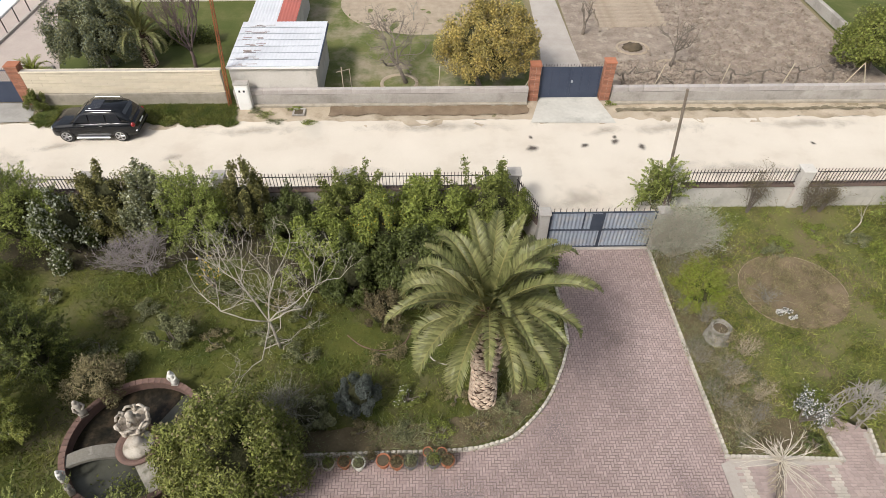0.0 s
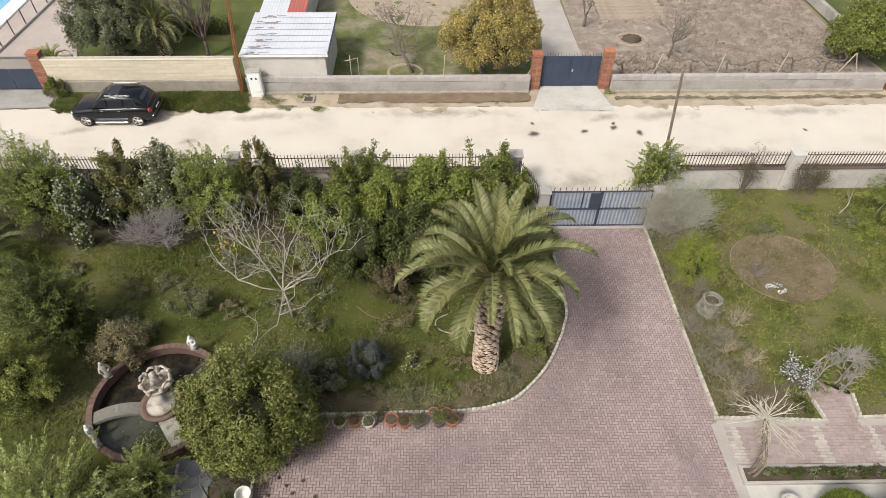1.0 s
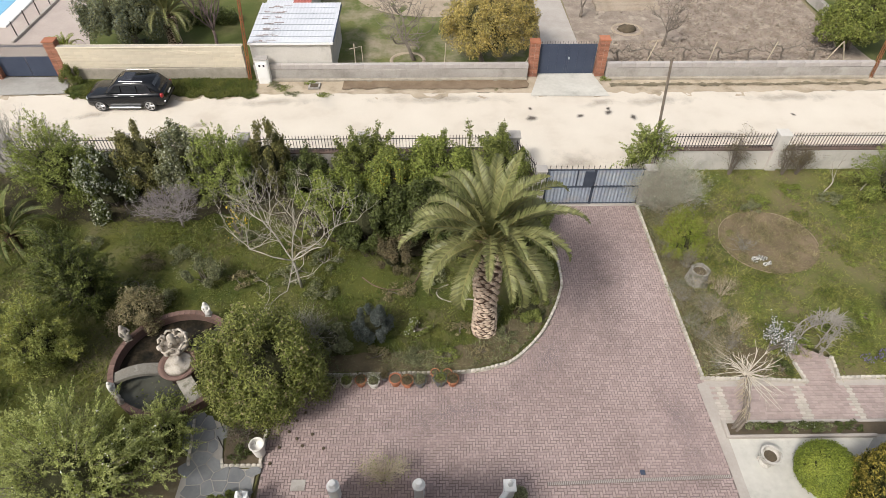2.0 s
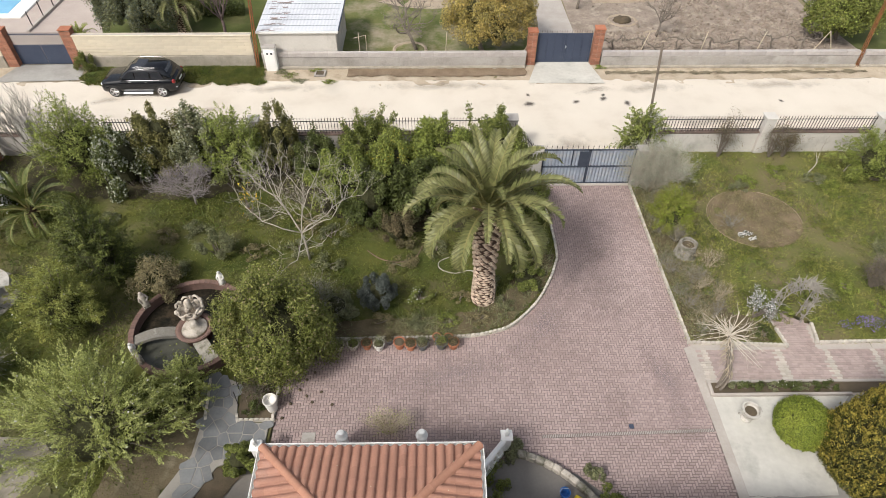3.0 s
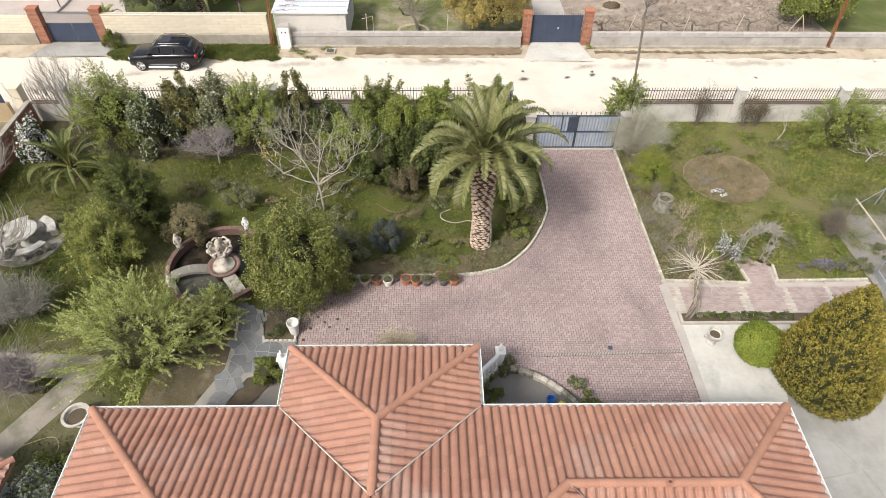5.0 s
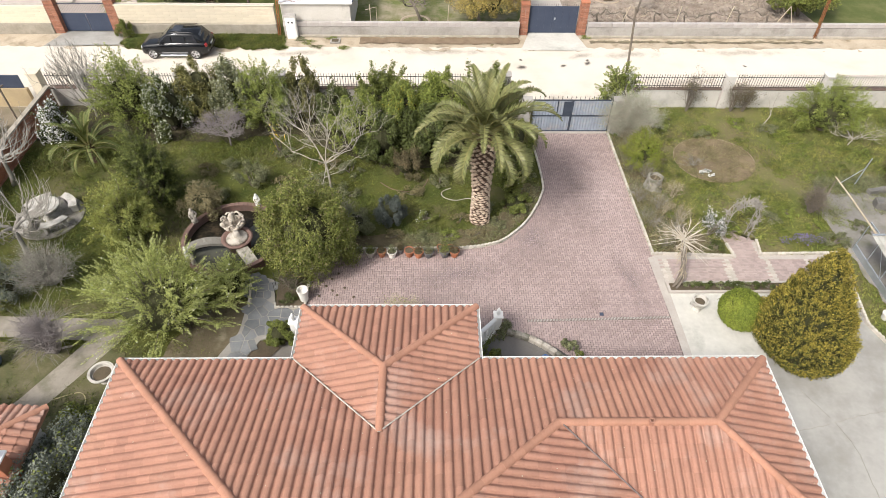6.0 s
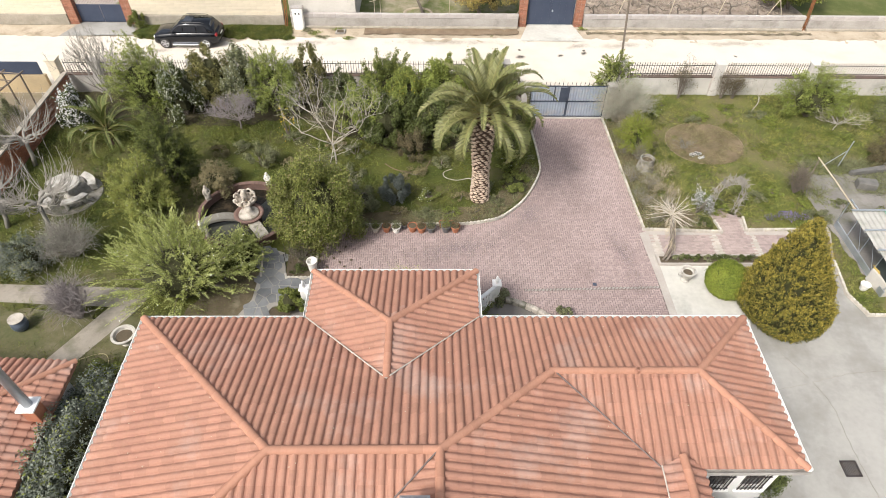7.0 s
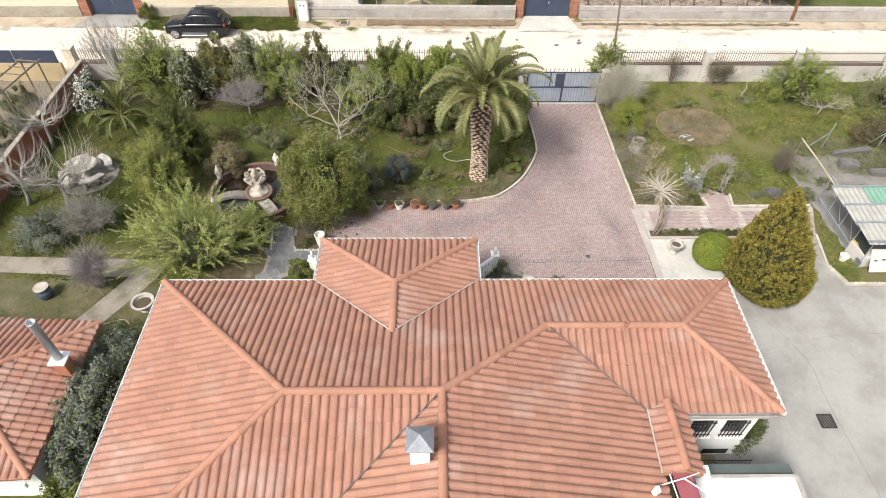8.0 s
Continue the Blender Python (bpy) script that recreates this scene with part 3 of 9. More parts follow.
def shell_shrub(name, label, cat, at, prof, leaf, size, n, seed, bark, lump=0.10, freq=2.2, depth=0.22, aspect=0.5, tufts=0, tuft_r=0.07, tip_leaf=None, lean=0.0):
    """A dense clipped or conical evergreen: leafy sprays in a lumpy shell over a turned outline."""
    rng = np.random.default_rng(seed)
    ob = thing(name, label, cat, at)
    pr = np.array(prof)
    t = rng.uniform(0, 1, 6 * n)
    seg = np.concatenate([[0], np.cumsum(np.hypot(np.diff(pr[:, 0]), np.diff(pr[:, 1])))])
    seg /= seg[-1]
    r, z = np.interp(t, seg, pr[:, 0]), np.interp(t, seg, pr[:, 1])
    keep = rng.uniform(0, pr[:, 0].max(), 6 * n) < r + 0.05
    r, z = r[keep][:n], z[keep][:n]
    a = rng.uniform(0, 2 * np.pi, len(r))
    P = np.stack([r * np.cos(a), r * np.sin(a), z], 1)
    c = np.array([0, 0, pr[:, 1].max() * 0.35])
    out = P - c
    out /= np.linalg.norm(out, axis=1, keepdims=True) + 1e-9
    q = np.array([noise.noise(Vector(p) * freq) + 0.6 * noise.noise(Vector(p) * freq * 2.6) for p in P])
    P = P + out * (lump * q - depth * rng.uniform(0, 1, len(P)) ** 2)[:, None]
    if tufts:
        k = rng.integers(0, tufts, len(P))
        P, out = P[:tufts][k], out[:tufts][k]
        P = P + rng.normal(size=P.shape) * tuft_r + out * (rng.uniform(-0.5, 1.0, len(P)) * tuft_r * 1.6)[:, None]
    P[:, 2] = np.maximum(P[:, 2], 0.03)
    P[:, 0] += lean * P[:, 2]
    part("crown", leaf_mesh("crown", P, out + np.array([0, 0, 0.3]), size, leaf, rng, aspect, 0.6, np.tile([0, 0, 1.0], (len(P), 1))), parent=ob)
    H = pr[:, 1].max()
    part("trunk", Geo().tube([(0, 0, -0.05), (lean * H * 0.4, 0.01, H * 0.4), (lean * H * 0.85, 0, H * 0.85)], [0.11 * H / 4, 0.08 * H / 4, 0.02], 8), bark, ob)
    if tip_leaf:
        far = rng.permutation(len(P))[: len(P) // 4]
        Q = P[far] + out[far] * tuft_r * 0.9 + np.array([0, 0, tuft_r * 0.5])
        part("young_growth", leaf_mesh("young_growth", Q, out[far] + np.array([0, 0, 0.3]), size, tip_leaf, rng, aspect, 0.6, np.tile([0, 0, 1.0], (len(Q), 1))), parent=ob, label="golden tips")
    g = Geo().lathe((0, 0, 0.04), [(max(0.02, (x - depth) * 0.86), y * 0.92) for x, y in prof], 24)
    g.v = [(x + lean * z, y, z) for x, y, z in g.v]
    part("inner_core", g, M_innershade, ob, "dark core for the crown's inner shade")
    return ob



def flame_conifer(name, label, cat, at, prof, leaf, tip_leaf, tufts, n, seed, lean=(0.0, 0.0)):
    """A dense cone of upright flame-shaped sprays, dark between them and golden at their tips."""
    rng = np.random.default_rng(seed)
    ob = thing(name, label, cat, at)
    pr = np.array(prof)
    seg = np.concatenate([[0], np.cumsum(np.hypot(np.diff(pr[:, 0]), np.diff(pr[:, 1])))])
    seg /= seg[-1]
    t = rng.uniform(0, 1, 8 * tufts)
    r, z = np.interp(t, seg, pr[:, 0]), np.interp(t, seg, pr[:, 1])
    keep = rng.uniform(0, pr[:, 0].max(), len(t)) < r + 0.05
    r, z = r[keep][:tufts], z[keep][:tufts]
    a = rng.uniform(0, 2 * np.pi, len(r))
    out = np.stack([np.cos(a), np.sin(a), np.zeros(len(a))], 1)
    base = np.stack([r * np.cos(a), r * np.sin(a), z], 1)
    lump = np.array([noise.noise(Vector(p) * 1.6) for p in base])
    base += out * (0.13 * lump + rng.normal(size=len(r)) * 0.035 - 0.06)[:, None]
    base[:, 0] += lean[0] * z
    base[:, 1] += lean[1] * z
    axis = out * 0.42 + np.array([0, 0, 1.0]) + rng.normal(size=out.shape) * 0.12
    axis /= np.linalg.norm(axis, axis=1, keepdims=True)
    L = rng.uniform(0.20, 0.36, len(r)) * (0.75 + 0.35 * r / pr[:, 0].max())
    k = np.repeat(np.arange(len(r)), n)
    h = rng.uniform(0, 1, len(k))
    wide = 0.085 * np.sin(np.pi * (0.12 + 0.85 * h)) + 0.012
    P = base[k] + axis[k] * (h * L[k])[:, None] + rng.normal(size=(len(k), 3)) * (wide * 0.55)[:, None]
    P[:, 2] = np.maximum(P[:, 2], 0.03)
    N = (P - base[k]) - axis[k] * np.sum((P - base[k]) * axis[k], 1, keepdims=True)
    N = N / (np.linalg.norm(N, axis=1, keepdims=True) + 1e-6) + 0.5 * out[k]
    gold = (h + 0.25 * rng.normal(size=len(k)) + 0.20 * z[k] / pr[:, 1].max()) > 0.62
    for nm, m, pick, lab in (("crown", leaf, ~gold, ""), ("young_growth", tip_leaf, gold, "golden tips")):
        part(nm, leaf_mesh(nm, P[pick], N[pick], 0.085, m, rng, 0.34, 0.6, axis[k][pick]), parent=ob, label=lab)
    H = pr[:, 1].max()
    part("trunk", Geo().tube([(0, 0, -0.05), (lean[0] * H * 0.4, lean[1] * H * 0.4, H * 0.4), (lean[0] * H * 0.85, lean[1] * H * 0.85, H * 0.85)], [0.13, 0.09, 0.02], 8), M_bark, ob)
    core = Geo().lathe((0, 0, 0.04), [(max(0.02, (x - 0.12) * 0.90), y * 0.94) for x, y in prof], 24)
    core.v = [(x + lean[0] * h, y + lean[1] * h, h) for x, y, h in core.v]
    part("inner_core", core, M_innershade, ob, "dark core for the crown's inner shade")
    return ob


def rough(poly, step=0.14, amp=0.10, seed=1.0):
    """The same outline with a ragged edge."""
    out = []
    for (x0, y0), (x1, y1) in zip(poly, poly[1:] + poly[:1]):
        L = math.hypot(x1 - x0, y1 - y0)
        k = max(1, int(L / step))
        for i in range(k):
            t = i / k
            x, y = x0 + (x1 - x0) * t, y0 + (y1 - y0) * t
            d = noise.noise(Vector((x * 1.7, y * 1.7, seed))) + 0.7 * noise.noise(Vector((x * 6, y * 6, seed)))
            out.append((x - (y1 - y0) / L * amp * d, y + (x1 - x0) / L * amp * d))
    return out


def plume_shrub(name, label, cat, at, R, leaf, tip_leaf, stems=26, plumes=5, plume_len=0.9, size=0.085, n=60, seed=1, core=3000, upright=0.5, aspect=0.36, width=0.11, bloom=None, bloom_n=0, group=""):
    """A feathery shrub: stems fan out from the base, each with leafy plumes that arch from it, paler towards their tips."""
    rng = np.random.default_rng(seed)
    ob = thing(name, label, cat, at, 0, group)
    wood, PP, DD, TT = Geo(), [], [], []
    Rv = np.array(R)
    for i in range(stems):
        a, e = 2.39996 * i + 0.3 * rng.normal(), math.sqrt((i + 0.5) / stems)
        top = np.array([math.cos(a) * e, math.sin(a) * e, (1 - 0.70 * e * e) * rng.uniform(0.82, 1.05)]) * Rv
        base = np.array([math.cos(a) * 0.06, math.sin(a) * 0.06, 0.0]) * Rv
        mid = base * 0.5 + top * 0.5 + np.array([0, 0, 0.14 * R[2]])
        wood.tube([tuple(base - np.array([0, 0, 0.05])), tuple(mid), tuple(top)], [0.03, 0.02, 0.006], 5, False)
        for k in range(plumes):
            t = 0.42 + 0.58 * (k + rng.uniform(0, 1)) / plumes
            p = (1 - t) ** 2 * base + 2 * t * (1 - t) * mid + t * t * top
            d = (top - mid) / np.linalg.norm(top - mid)
            d = d + 0.55 * rng.normal(size=3) + np.array([math.cos(a), math.sin(a), 0]) * 0.35 * e + np.array([0, 0, upright])
            d /= np.linalg.norm(d)
            L = plume_len * rng.uniform(0.6, 1.2)
            u = rng.uniform(0, 1, (n, 1)) ** 0.8
            w = width * (1.05 - u) ** 0.7
            droop = np.array([0, 0, -0.22]) * u ** 2 * L
            PP.append(p + d * u * L + droop + rng.normal(size=(n, 3)) * w * 0.75)
            DD.append(np.tile(d, (n, 1)))
            TT.append(u[:, 0])
    P, D, T = np.concatenate(PP), np.concatenate(DD), np.concatenate(TT)
    P[:, 2] = np.maximum(P[:, 2], 0.05)
    N = rng.normal(size=P.shape) * 0.7 + np.array([0, 0, 0.9])
    tips = T > 0.52
    part("branchwork", wood, M_bark, ob)
    part("foliage", leaf_mesh("foliage", P[~tips], N[~tips], size, leaf, rng, aspect, 0.4, D[~tips]), parent=ob)
    part("plume_tip", leaf_mesh("plume_tip", P[tips], N[tips], size * 0.9, tip_leaf, rng, aspect, 0.4, D[tips]), parent=ob, label="paler young growth at the plume tips")
    if core:
        Q, QN, _ = clump_points(rng, core, (R[0] * 0.8, R[1] * 0.8, R[2] * 0.8), 40, 0.26, 0.06)
        part("crown", leaf_mesh("crown", Q, QN, size, leaf, rng, aspect), parent=ob)
        part("inner_core", Geo().blob((0, 0, R[2] * 0.36), (R[0] * 0.48, R[1] * 0.48, R[2] * 0.27), seed, 8, 0.1), M_innershade, ob, "dark core for the crown's inner shade")
    if bloom:
        i = rng.integers(0, len(P), bloom_n)
        part("blossom", leaf_mesh("blossom", P[i] + D[i] * 0.03, N[i], 0.05, bloom, rng, 0.8), parent=ob, label="small blossoms")
    return ob


def soft_film(name, color, strength=0.8, edge=0.15, grain=5.0, ragged=1.5):
    """A thin film of dirt or other colour that fades out raggedly towards its edge."""
    m = mat(name, color, tuple(0.8 * v for v in color), 3, 25, 0.95, 0)
    n, l = m.node_tree.nodes, m.node_tree.links
    co = n.new("ShaderNodeTexCoord")
    sb = n.new("ShaderNodeVectorMath")
    sb.operation = "SUBTRACT"
    sb.inputs[1].default_value = (0.5, 0.5, 0.5)
    l.new(co.outputs["Generated"], sb.inputs[0])
    sc = n.new("ShaderNodeVectorMath")
    sc.operation = "MULTIPLY"
    sc.inputs[1].default_value = (2, 2, 0)
    l.new(sb.outputs[0], sc.inputs[0])
    ln = n.new("ShaderNodeVectorMath")
    ln.operation = "LENGTH"
    l.new(sc.outputs[0], ln.inputs[0])
    nz = n.new("ShaderNodeTexNoise")
    nz.inputs["Scale"].default_value, nz.inputs["Detail"].default_value = grain, 6.0
    l.new(co.outputs["Object"], nz.inputs["Vector"])
    ad = n.new("ShaderNodeMath")
    ad.operation = "MULTIPLY_ADD"
    ad.inputs[1].default_value = ragged
    l.new(nz.outputs[0], ad.inputs[0])
    l.new(ln.outputs["Value"], ad.inputs[2])
    mr = n.new("ShaderNodeMapRange")
    mr.interpolation_type = "SMOOTHSTEP"
    mr.inputs[1].default_value, mr.inputs[2].default_value = 0.5 * ragged + edge, 0.5 * ragged + 0.80
    mr.inputs[3].default_value, mr.inputs[4].default_value = strength, 0.0
    l.new(ad.outputs[0], mr.inputs[0])
    tp = n.new("ShaderNodeBsdfTransparent")
    ms = n.new("ShaderNodeMixShader")
    l.new(mr.outputs[0], ms.inputs[0])
    l.new(tp.outputs[0], ms.inputs[1])
    l.new(n["Principled BSDF"].outputs[0], ms.inputs[2])
    l.new(ms.outputs[0], n["Material Output"].inputs[0])
    return m


def patch(name, x, y, z, rx, ry, material, label, cat, group="", rz=0.0):
    """A thin film lying on the ground."""
    k = 20
    g = Geo().add([(rx * math.cos(2 * math.pi * i / k), ry * math.sin(2 * math.pi * i / k), 0) for i in range(k)], [tuple(range(k))])
    ob = part(name, g, material)
    ob.matrix_world = pose(x, y, z, 0, 0, rz)
    return tagged(ob, label, cat, group)

# ---- ground ----
KERB_PALM = [(4.95, 17.2), (5.12, 15.0), (5.17, 12.9), (4.98, 12.1), (4.62, 11.25), (3.95, 10.1), (2.9, 9.05), (2.1, 8.72), (1.3, 8.56), (0.2, 8.5), (-2.0, 8.47), (-4.9, 8.42)]
KERB_RIGHT = [(9.30, 17.2), (9.38, 14.0), (9.46, 11.0), (9.56, 8.16), (11.0, 8.11), (13.20, 8.0), (13.06, 8.95)]
KERB_RIGHT2 = [(14.55, 8.95), (14.42, 8.12), (16.5, 8.15), (18.5, 8.19)]
ground = setting("ground", Geo().add([(-400, -400, -0.06), (400, -400, -0.06), (400, 400, -0.06), (-400, 400, -0.06)], [(0, 1, 2, 3)]), M_ground, "dry earth ground reaching out past the plots", "ground")
def wavy(x0, x1, y, amp, step, seed):
    k = int(abs(x1 - x0) / step)
    return [(x0 + (x1 - x0) * i / k, y + amp * noise.noise(Vector((i * 0.37 + seed, seed * 2.0, 0.5)))) for i in range(k + 1)]
sheet("road", wavy(-60, 60, 17.0, 0, 3, 1) + [(x, y + 0.16 * noise.noise(Vector((x * 1.9, 3, 0))) + 0.10 * noise.noise(Vector((x * 5, 7, 0)))) for x, y in wavy(60, -60, 26.95, 0.18, 0.2, 2)], -0.012, M_road, "pale compacted sand track between the plots", "road", 0.9, 0.02, 0.7)
sheet("verge", wavy(-60, 60, 26.2, 0, 3, 1) + wavy(60, -60, 29.2, 0.0, 3, 2), -0.03, M_verge, "bare brown soil verge along the track", "verge", 0.4, 0.045, 0.9)
sheet("verge_grass", rough(wavy(-20.9, -10.2, 26.85, 0.3, 0.4, 5) + wavy(-10.2, -20.9, 28.75, 0.1, 0.5, 6), 0.2, 0.30, 3.0), 0.03, M_lawn, "rough green grass verge under the cream wall", "verge", 0.4, 0.05)
palm_line = [(p.x, p.y) for p in curve_pts([(*p, 0) for p in KERB_PALM], 0.25)]
GARDEN_L = palm_line + [(-4.9, 8.4), (-5.62, 7.4), (-5.62, 5.15), (-5.7, 3.85), (-6.7, 3.5), (-8.0, 2.1), (-8.95, 0.5), (-9.75, 0.4), (-9.75, -22), (-22.1, -22), (-22.1, 19.9), (4.0, 19.9)]
GARDEN_R = [(9.30, 17.2), (9.38, 14.0), (9.46, 11.0), (9.56, 8.16), (13.2, 8.0), (13.06, 8.95), (13.0, 9.95), (14.5, 9.95), (14.55, 8.95), (14.42, 8.12), (18.5, 8.19), (17.75, 6.1), (17.45, 4.2), (17.8, 3.05), (30, 2.95), (30, 19.9), (10.3, 19.9)]
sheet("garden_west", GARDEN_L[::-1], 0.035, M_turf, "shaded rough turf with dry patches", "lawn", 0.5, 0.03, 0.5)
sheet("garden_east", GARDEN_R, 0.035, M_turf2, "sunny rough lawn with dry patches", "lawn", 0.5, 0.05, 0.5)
DRIVE = [(9.28, 17.45)] + [(9.30, 17.2), (9.38, 14.0), (9.46, 11.0), (9.56, 8.1), (9.36, 7.9), (9.44, 4.6), (9.46, 0.2)] + [(-5.55, 0.2), (-5.58, 2.6), (-5.6, 5.15), (-5.6, 7.4), (-4.9, 8.38)] + palm_line[::-1] + [(5.0, 17.45)]
sheet("driveway", DRIVE[::-1], -0.002, M_joint, "driveway bed under the herringbone pavers", "driveway", 0)
sheet("yard", [(9.3, 6.0), (9.46, -20), (40, -20), (40, 2.95), (17.8, 3.05), (17.4, 4.2), (17.7, 6.05)], -0.004, M_concrete, "pale stained concrete yard beside the house", "yard", 0.8, 0.0)
sheet("yard_slab", rough([(9.5, 5.92), (9.5, 2.3), (12.6, 2.38), (12.9, 4.2), (14.6, 5.92)], 0.3, 0.10, 2.0), 0.003, M_paleslab, "pale worn concrete slab by the narrow bed", "yard", 0)
sheet("bed_under_path", [(9.5, 5.9), (18.2, 5.9), (18.6, 8.25), (14.5, 8.2), (14.55, 10.0), (12.95, 10.0), (13.1, 8.2), (9.5, 8.2)], 0.006, M_band, "pale concrete bed round the garden path", "path", 0)
ROUND_BED = [(14.5 + 2.08 * math.cos(a), 14.95 + 1.88 * math.sin(a)) for a in [2 * math.pi * i / 40 for i in range(40)]]
sheet("round_bed", rough(ROUND_BED, 0.15, 0.06), 0.075, M_straw2, "round bed of dry brown straw and soil", "flower bed", 0.25, 0.05, 1.5)
bw = [(9.72, 8.25), (9.62, 11.0), (9.5, 14.0), (9.42, 17.0), (10.6, 17.0), (10.9, 13.6), (10.9, 11.0), (11.6, 9.5), (12.6, 9.0), (12.76, 8.2)]
sheet("border_east", rough(bw[::-1], 0.12, 0.22), 0.088, M_straw, "dry weedy border along the driveway kerb", "flower bed", 0.3, 0.05, 1.5)
pb = [(p[0] - 0.12, p[1] + 0.1) for p in palm_line if p[1] < 12.8 and p[0] > -4.8]
# the deep shade at the hedge's foot is in this sheet's dark colour
sheet("hedge_bed", rough([(-21.7, 16.6), (-18.0, 17.0), (-12.5, 16.4), (-8.0, 17.2), (-5.2, 15.6), (-2.6, 14.3), (1.6, 14.2), (4.2, 14.6), (4.4, 17.3), (3.6, 19.85), (-21.7, 19.85)], 0.2, 0.35, 9.0), 0.075, M_littershade, "soil and leaf litter coloured dark for the shade under the hedge", "flower bed", 0.4, 0.03, 1.5)
sheet("border_palm", rough(([(3.9, 12.8)] + pb + [(-4.7, 9.3), (-2, 9.35), (1.2, 9.6), (2.8, 10.6), (3.4, 11.8)])[::-1], 0.12, 0.16), 0.082, M_straw, "dry weedy border round the palm", "flower bed", 0.3, 0.05, 1.5)
# west garden path, a pale strip with a branch to the back
sheet("garden_path", [(-21.9, 3.95), (-13.9, 3.5), (-15.4, 0.9), (-17.6, -2.2), (-16.4, -2.9), (-14.3, 0.7), (-12.6, 3.5), (-12.4, 4.5), (-13.6, 4.55), (-21.9, 4.85)], 0.09, M_pathworn, "pale worn garden path", "path", 0.5, 0.02)
# plots across the track
sheet("far_lawn", [(-24.5, 29), (-10.6, 29), (-10.6, 60), (-24.5, 60)], 0.0, M_lawn, "mown green lawn behind the cream wall", "lawn", 1.0, 0.03)
sheet("far_terrace", [(-40, 29), (-21.6, 29), (-21.5, 32.3), (-25.2, 41), (-27, 60), (-40, 60)], 0.02, mat("pinkish_paving", (0.46, 0.39, 0.34), (0.38, 0.32, 0.28), 0.6, 8, 0.85, 0.2), "pale paved terrace by the pool", "terrace", 0)
sheet("far_garden", [(-10.6, 29), (6.6, 29), (6.6, 60), (-10.6, 60)], 0.0, mat("patchy_turf", (0.080, 0.108, 0.024), (0.155, 0.155, 0.055), 0.8, 8, 0.95, 0.7, dirt=(0.29, 0.245, 0.17), dirt_at=0.55, dirt_scale=0.42, bump_d=0.06), "patchy turf and bare soil plot", "lawn", 0.6, 0.05)
sheet("far_circle", [(-0.3 + 5.6 * math.cos(a), 41.0 + 4.8 * math.sin(a)) for a in [2 * math.pi * i / 36 for i in range(36)]], 0.04, M_plough2, "round patch of bare tilled soil", "flower bed", 0.4, 0.08, 1.2)
sheet("far_drive", [(6.35, 29), (9.3, 29), (9.1, 33), (8.8, 42), (8.6, 60), (6.9, 60), (7.05, 41), (6.9, 34)], 0.03, M_band, "pale concrete drive behind the far gate", "driveway", 0)
sheet("far_field", [(9.3, 29), (27.0, 29), (25.9, 36), (25.8, 41), (25, 60), (8.9, 60), (9.1, 33)], 0.01, M_plough, "dry tilled vegetable plot with clods", "field", 0.25, 0.06, 4.0)
sheet("far_meadow", [(26.4, 29), (60, 29), (60, 60), (25.4, 60), (26.1, 41)], 0.0, M_lawn, "green meadow past the tilled plot", "lawn", 1.0, 0.05)
sheet("gate_apron", [(5.45, 26.6), (9.95, 26.5), (9.35, 29.0), (6.2, 29.0)], 0.03, M_paleslab, "pale concrete apron before the far gate", "driveway", 0)
sheet("gate_apron_west", [(-25.9, 26.9), (-20.9, 27.1), (-21.3, 28.9), (-25.2, 28.9)], 0.03, M_concrete, "pale concrete apron before the dark gate", "driveway", 0)
sheet("ditch", rough([(-5.3, 27.45), (0.5, 27.35), (5.4, 27.45), (5.4, 28.3), (-5.3, 28.3)], 0.2, 0.22, 4.0), 0.025, mat("damp_soil", (0.155, 0.112, 0.072), (0.235, 0.175, 0.118), 1.5, 14, 0.9, 0.5, bump_d=0.03), "damp dark soil in the shallow ditch", "verge", 0.3, 0.03, 1.5)
sheet("ditch", rough([(10.2, 27.55), (26, 27.65), (26, 27.85), (10.2, 27.8)], 0.2, 0.22, 8.0), 0.035, M_deadweed, "dark dead weeds along the low wall", "verge", 0.3, 0.03, 1.5)
sheet("dry_turf", rough([(-21.8, -6), (-10.0, -6), (-10.0, 0.9), (-12.3, 2.9), (-13.2, 3.2), (-14.6, 1.0), (-15.6, 0.9), (-14.4, 3.2), (-21.8, 3.7)], 0.25, 0.25, 6.0), 0.072, M_drygrass, "dry brownish turf beside the garden path", "lawn", 0.5, 0.02, 0.7)

# ---- the house ----
E_Z, K = 3.37, 0.3095
FL, FR = (-10.32, 0.39, E_Z), (10.33, 0.39, E_Z)
RA, RB = (-4.74, -5.20, 5.10), (-0.25, -5.20, 5.10)
RC, RD = (3.23, -2.25, 4.187), (7.75, -2.25, 4.187)
BR, VC = (10.33, -5.0, 3.34), (6.10, -5.0, 3.36)
PL, PR = (-4.81, 2.54, E_Z), (1.14, 2.54, E_Z)
JL, JR = (-4.81, 0.39, E_Z), (1.14, 0.39, E_Z)
PA, PV = (-1.835, -0.44, 4.29), (-1.835, -2.60, 4.295)
HB, VB, WB = (-10.32, -10.78, E_Z), (-5.83, -10.78, E_Z), (-5.83, -16.0, E_Z)
RS, RE = (-0.25, -16.0, 5.10), (6.10, -16.0, 3.40)
SG0, SG1, SGL0, SGL1, SGR0, SGR1 = (6.70, -4.75, 3.66), (6.70, -6.95, 3.66), (6.08, -4.95, 3.42), (6.02, -6.95, 3.42), (7.30, -5.0, 3.37), (7.27, -6.95, 3.37)
TW, TC = 0.25325, 0.385  # a tile's width and course


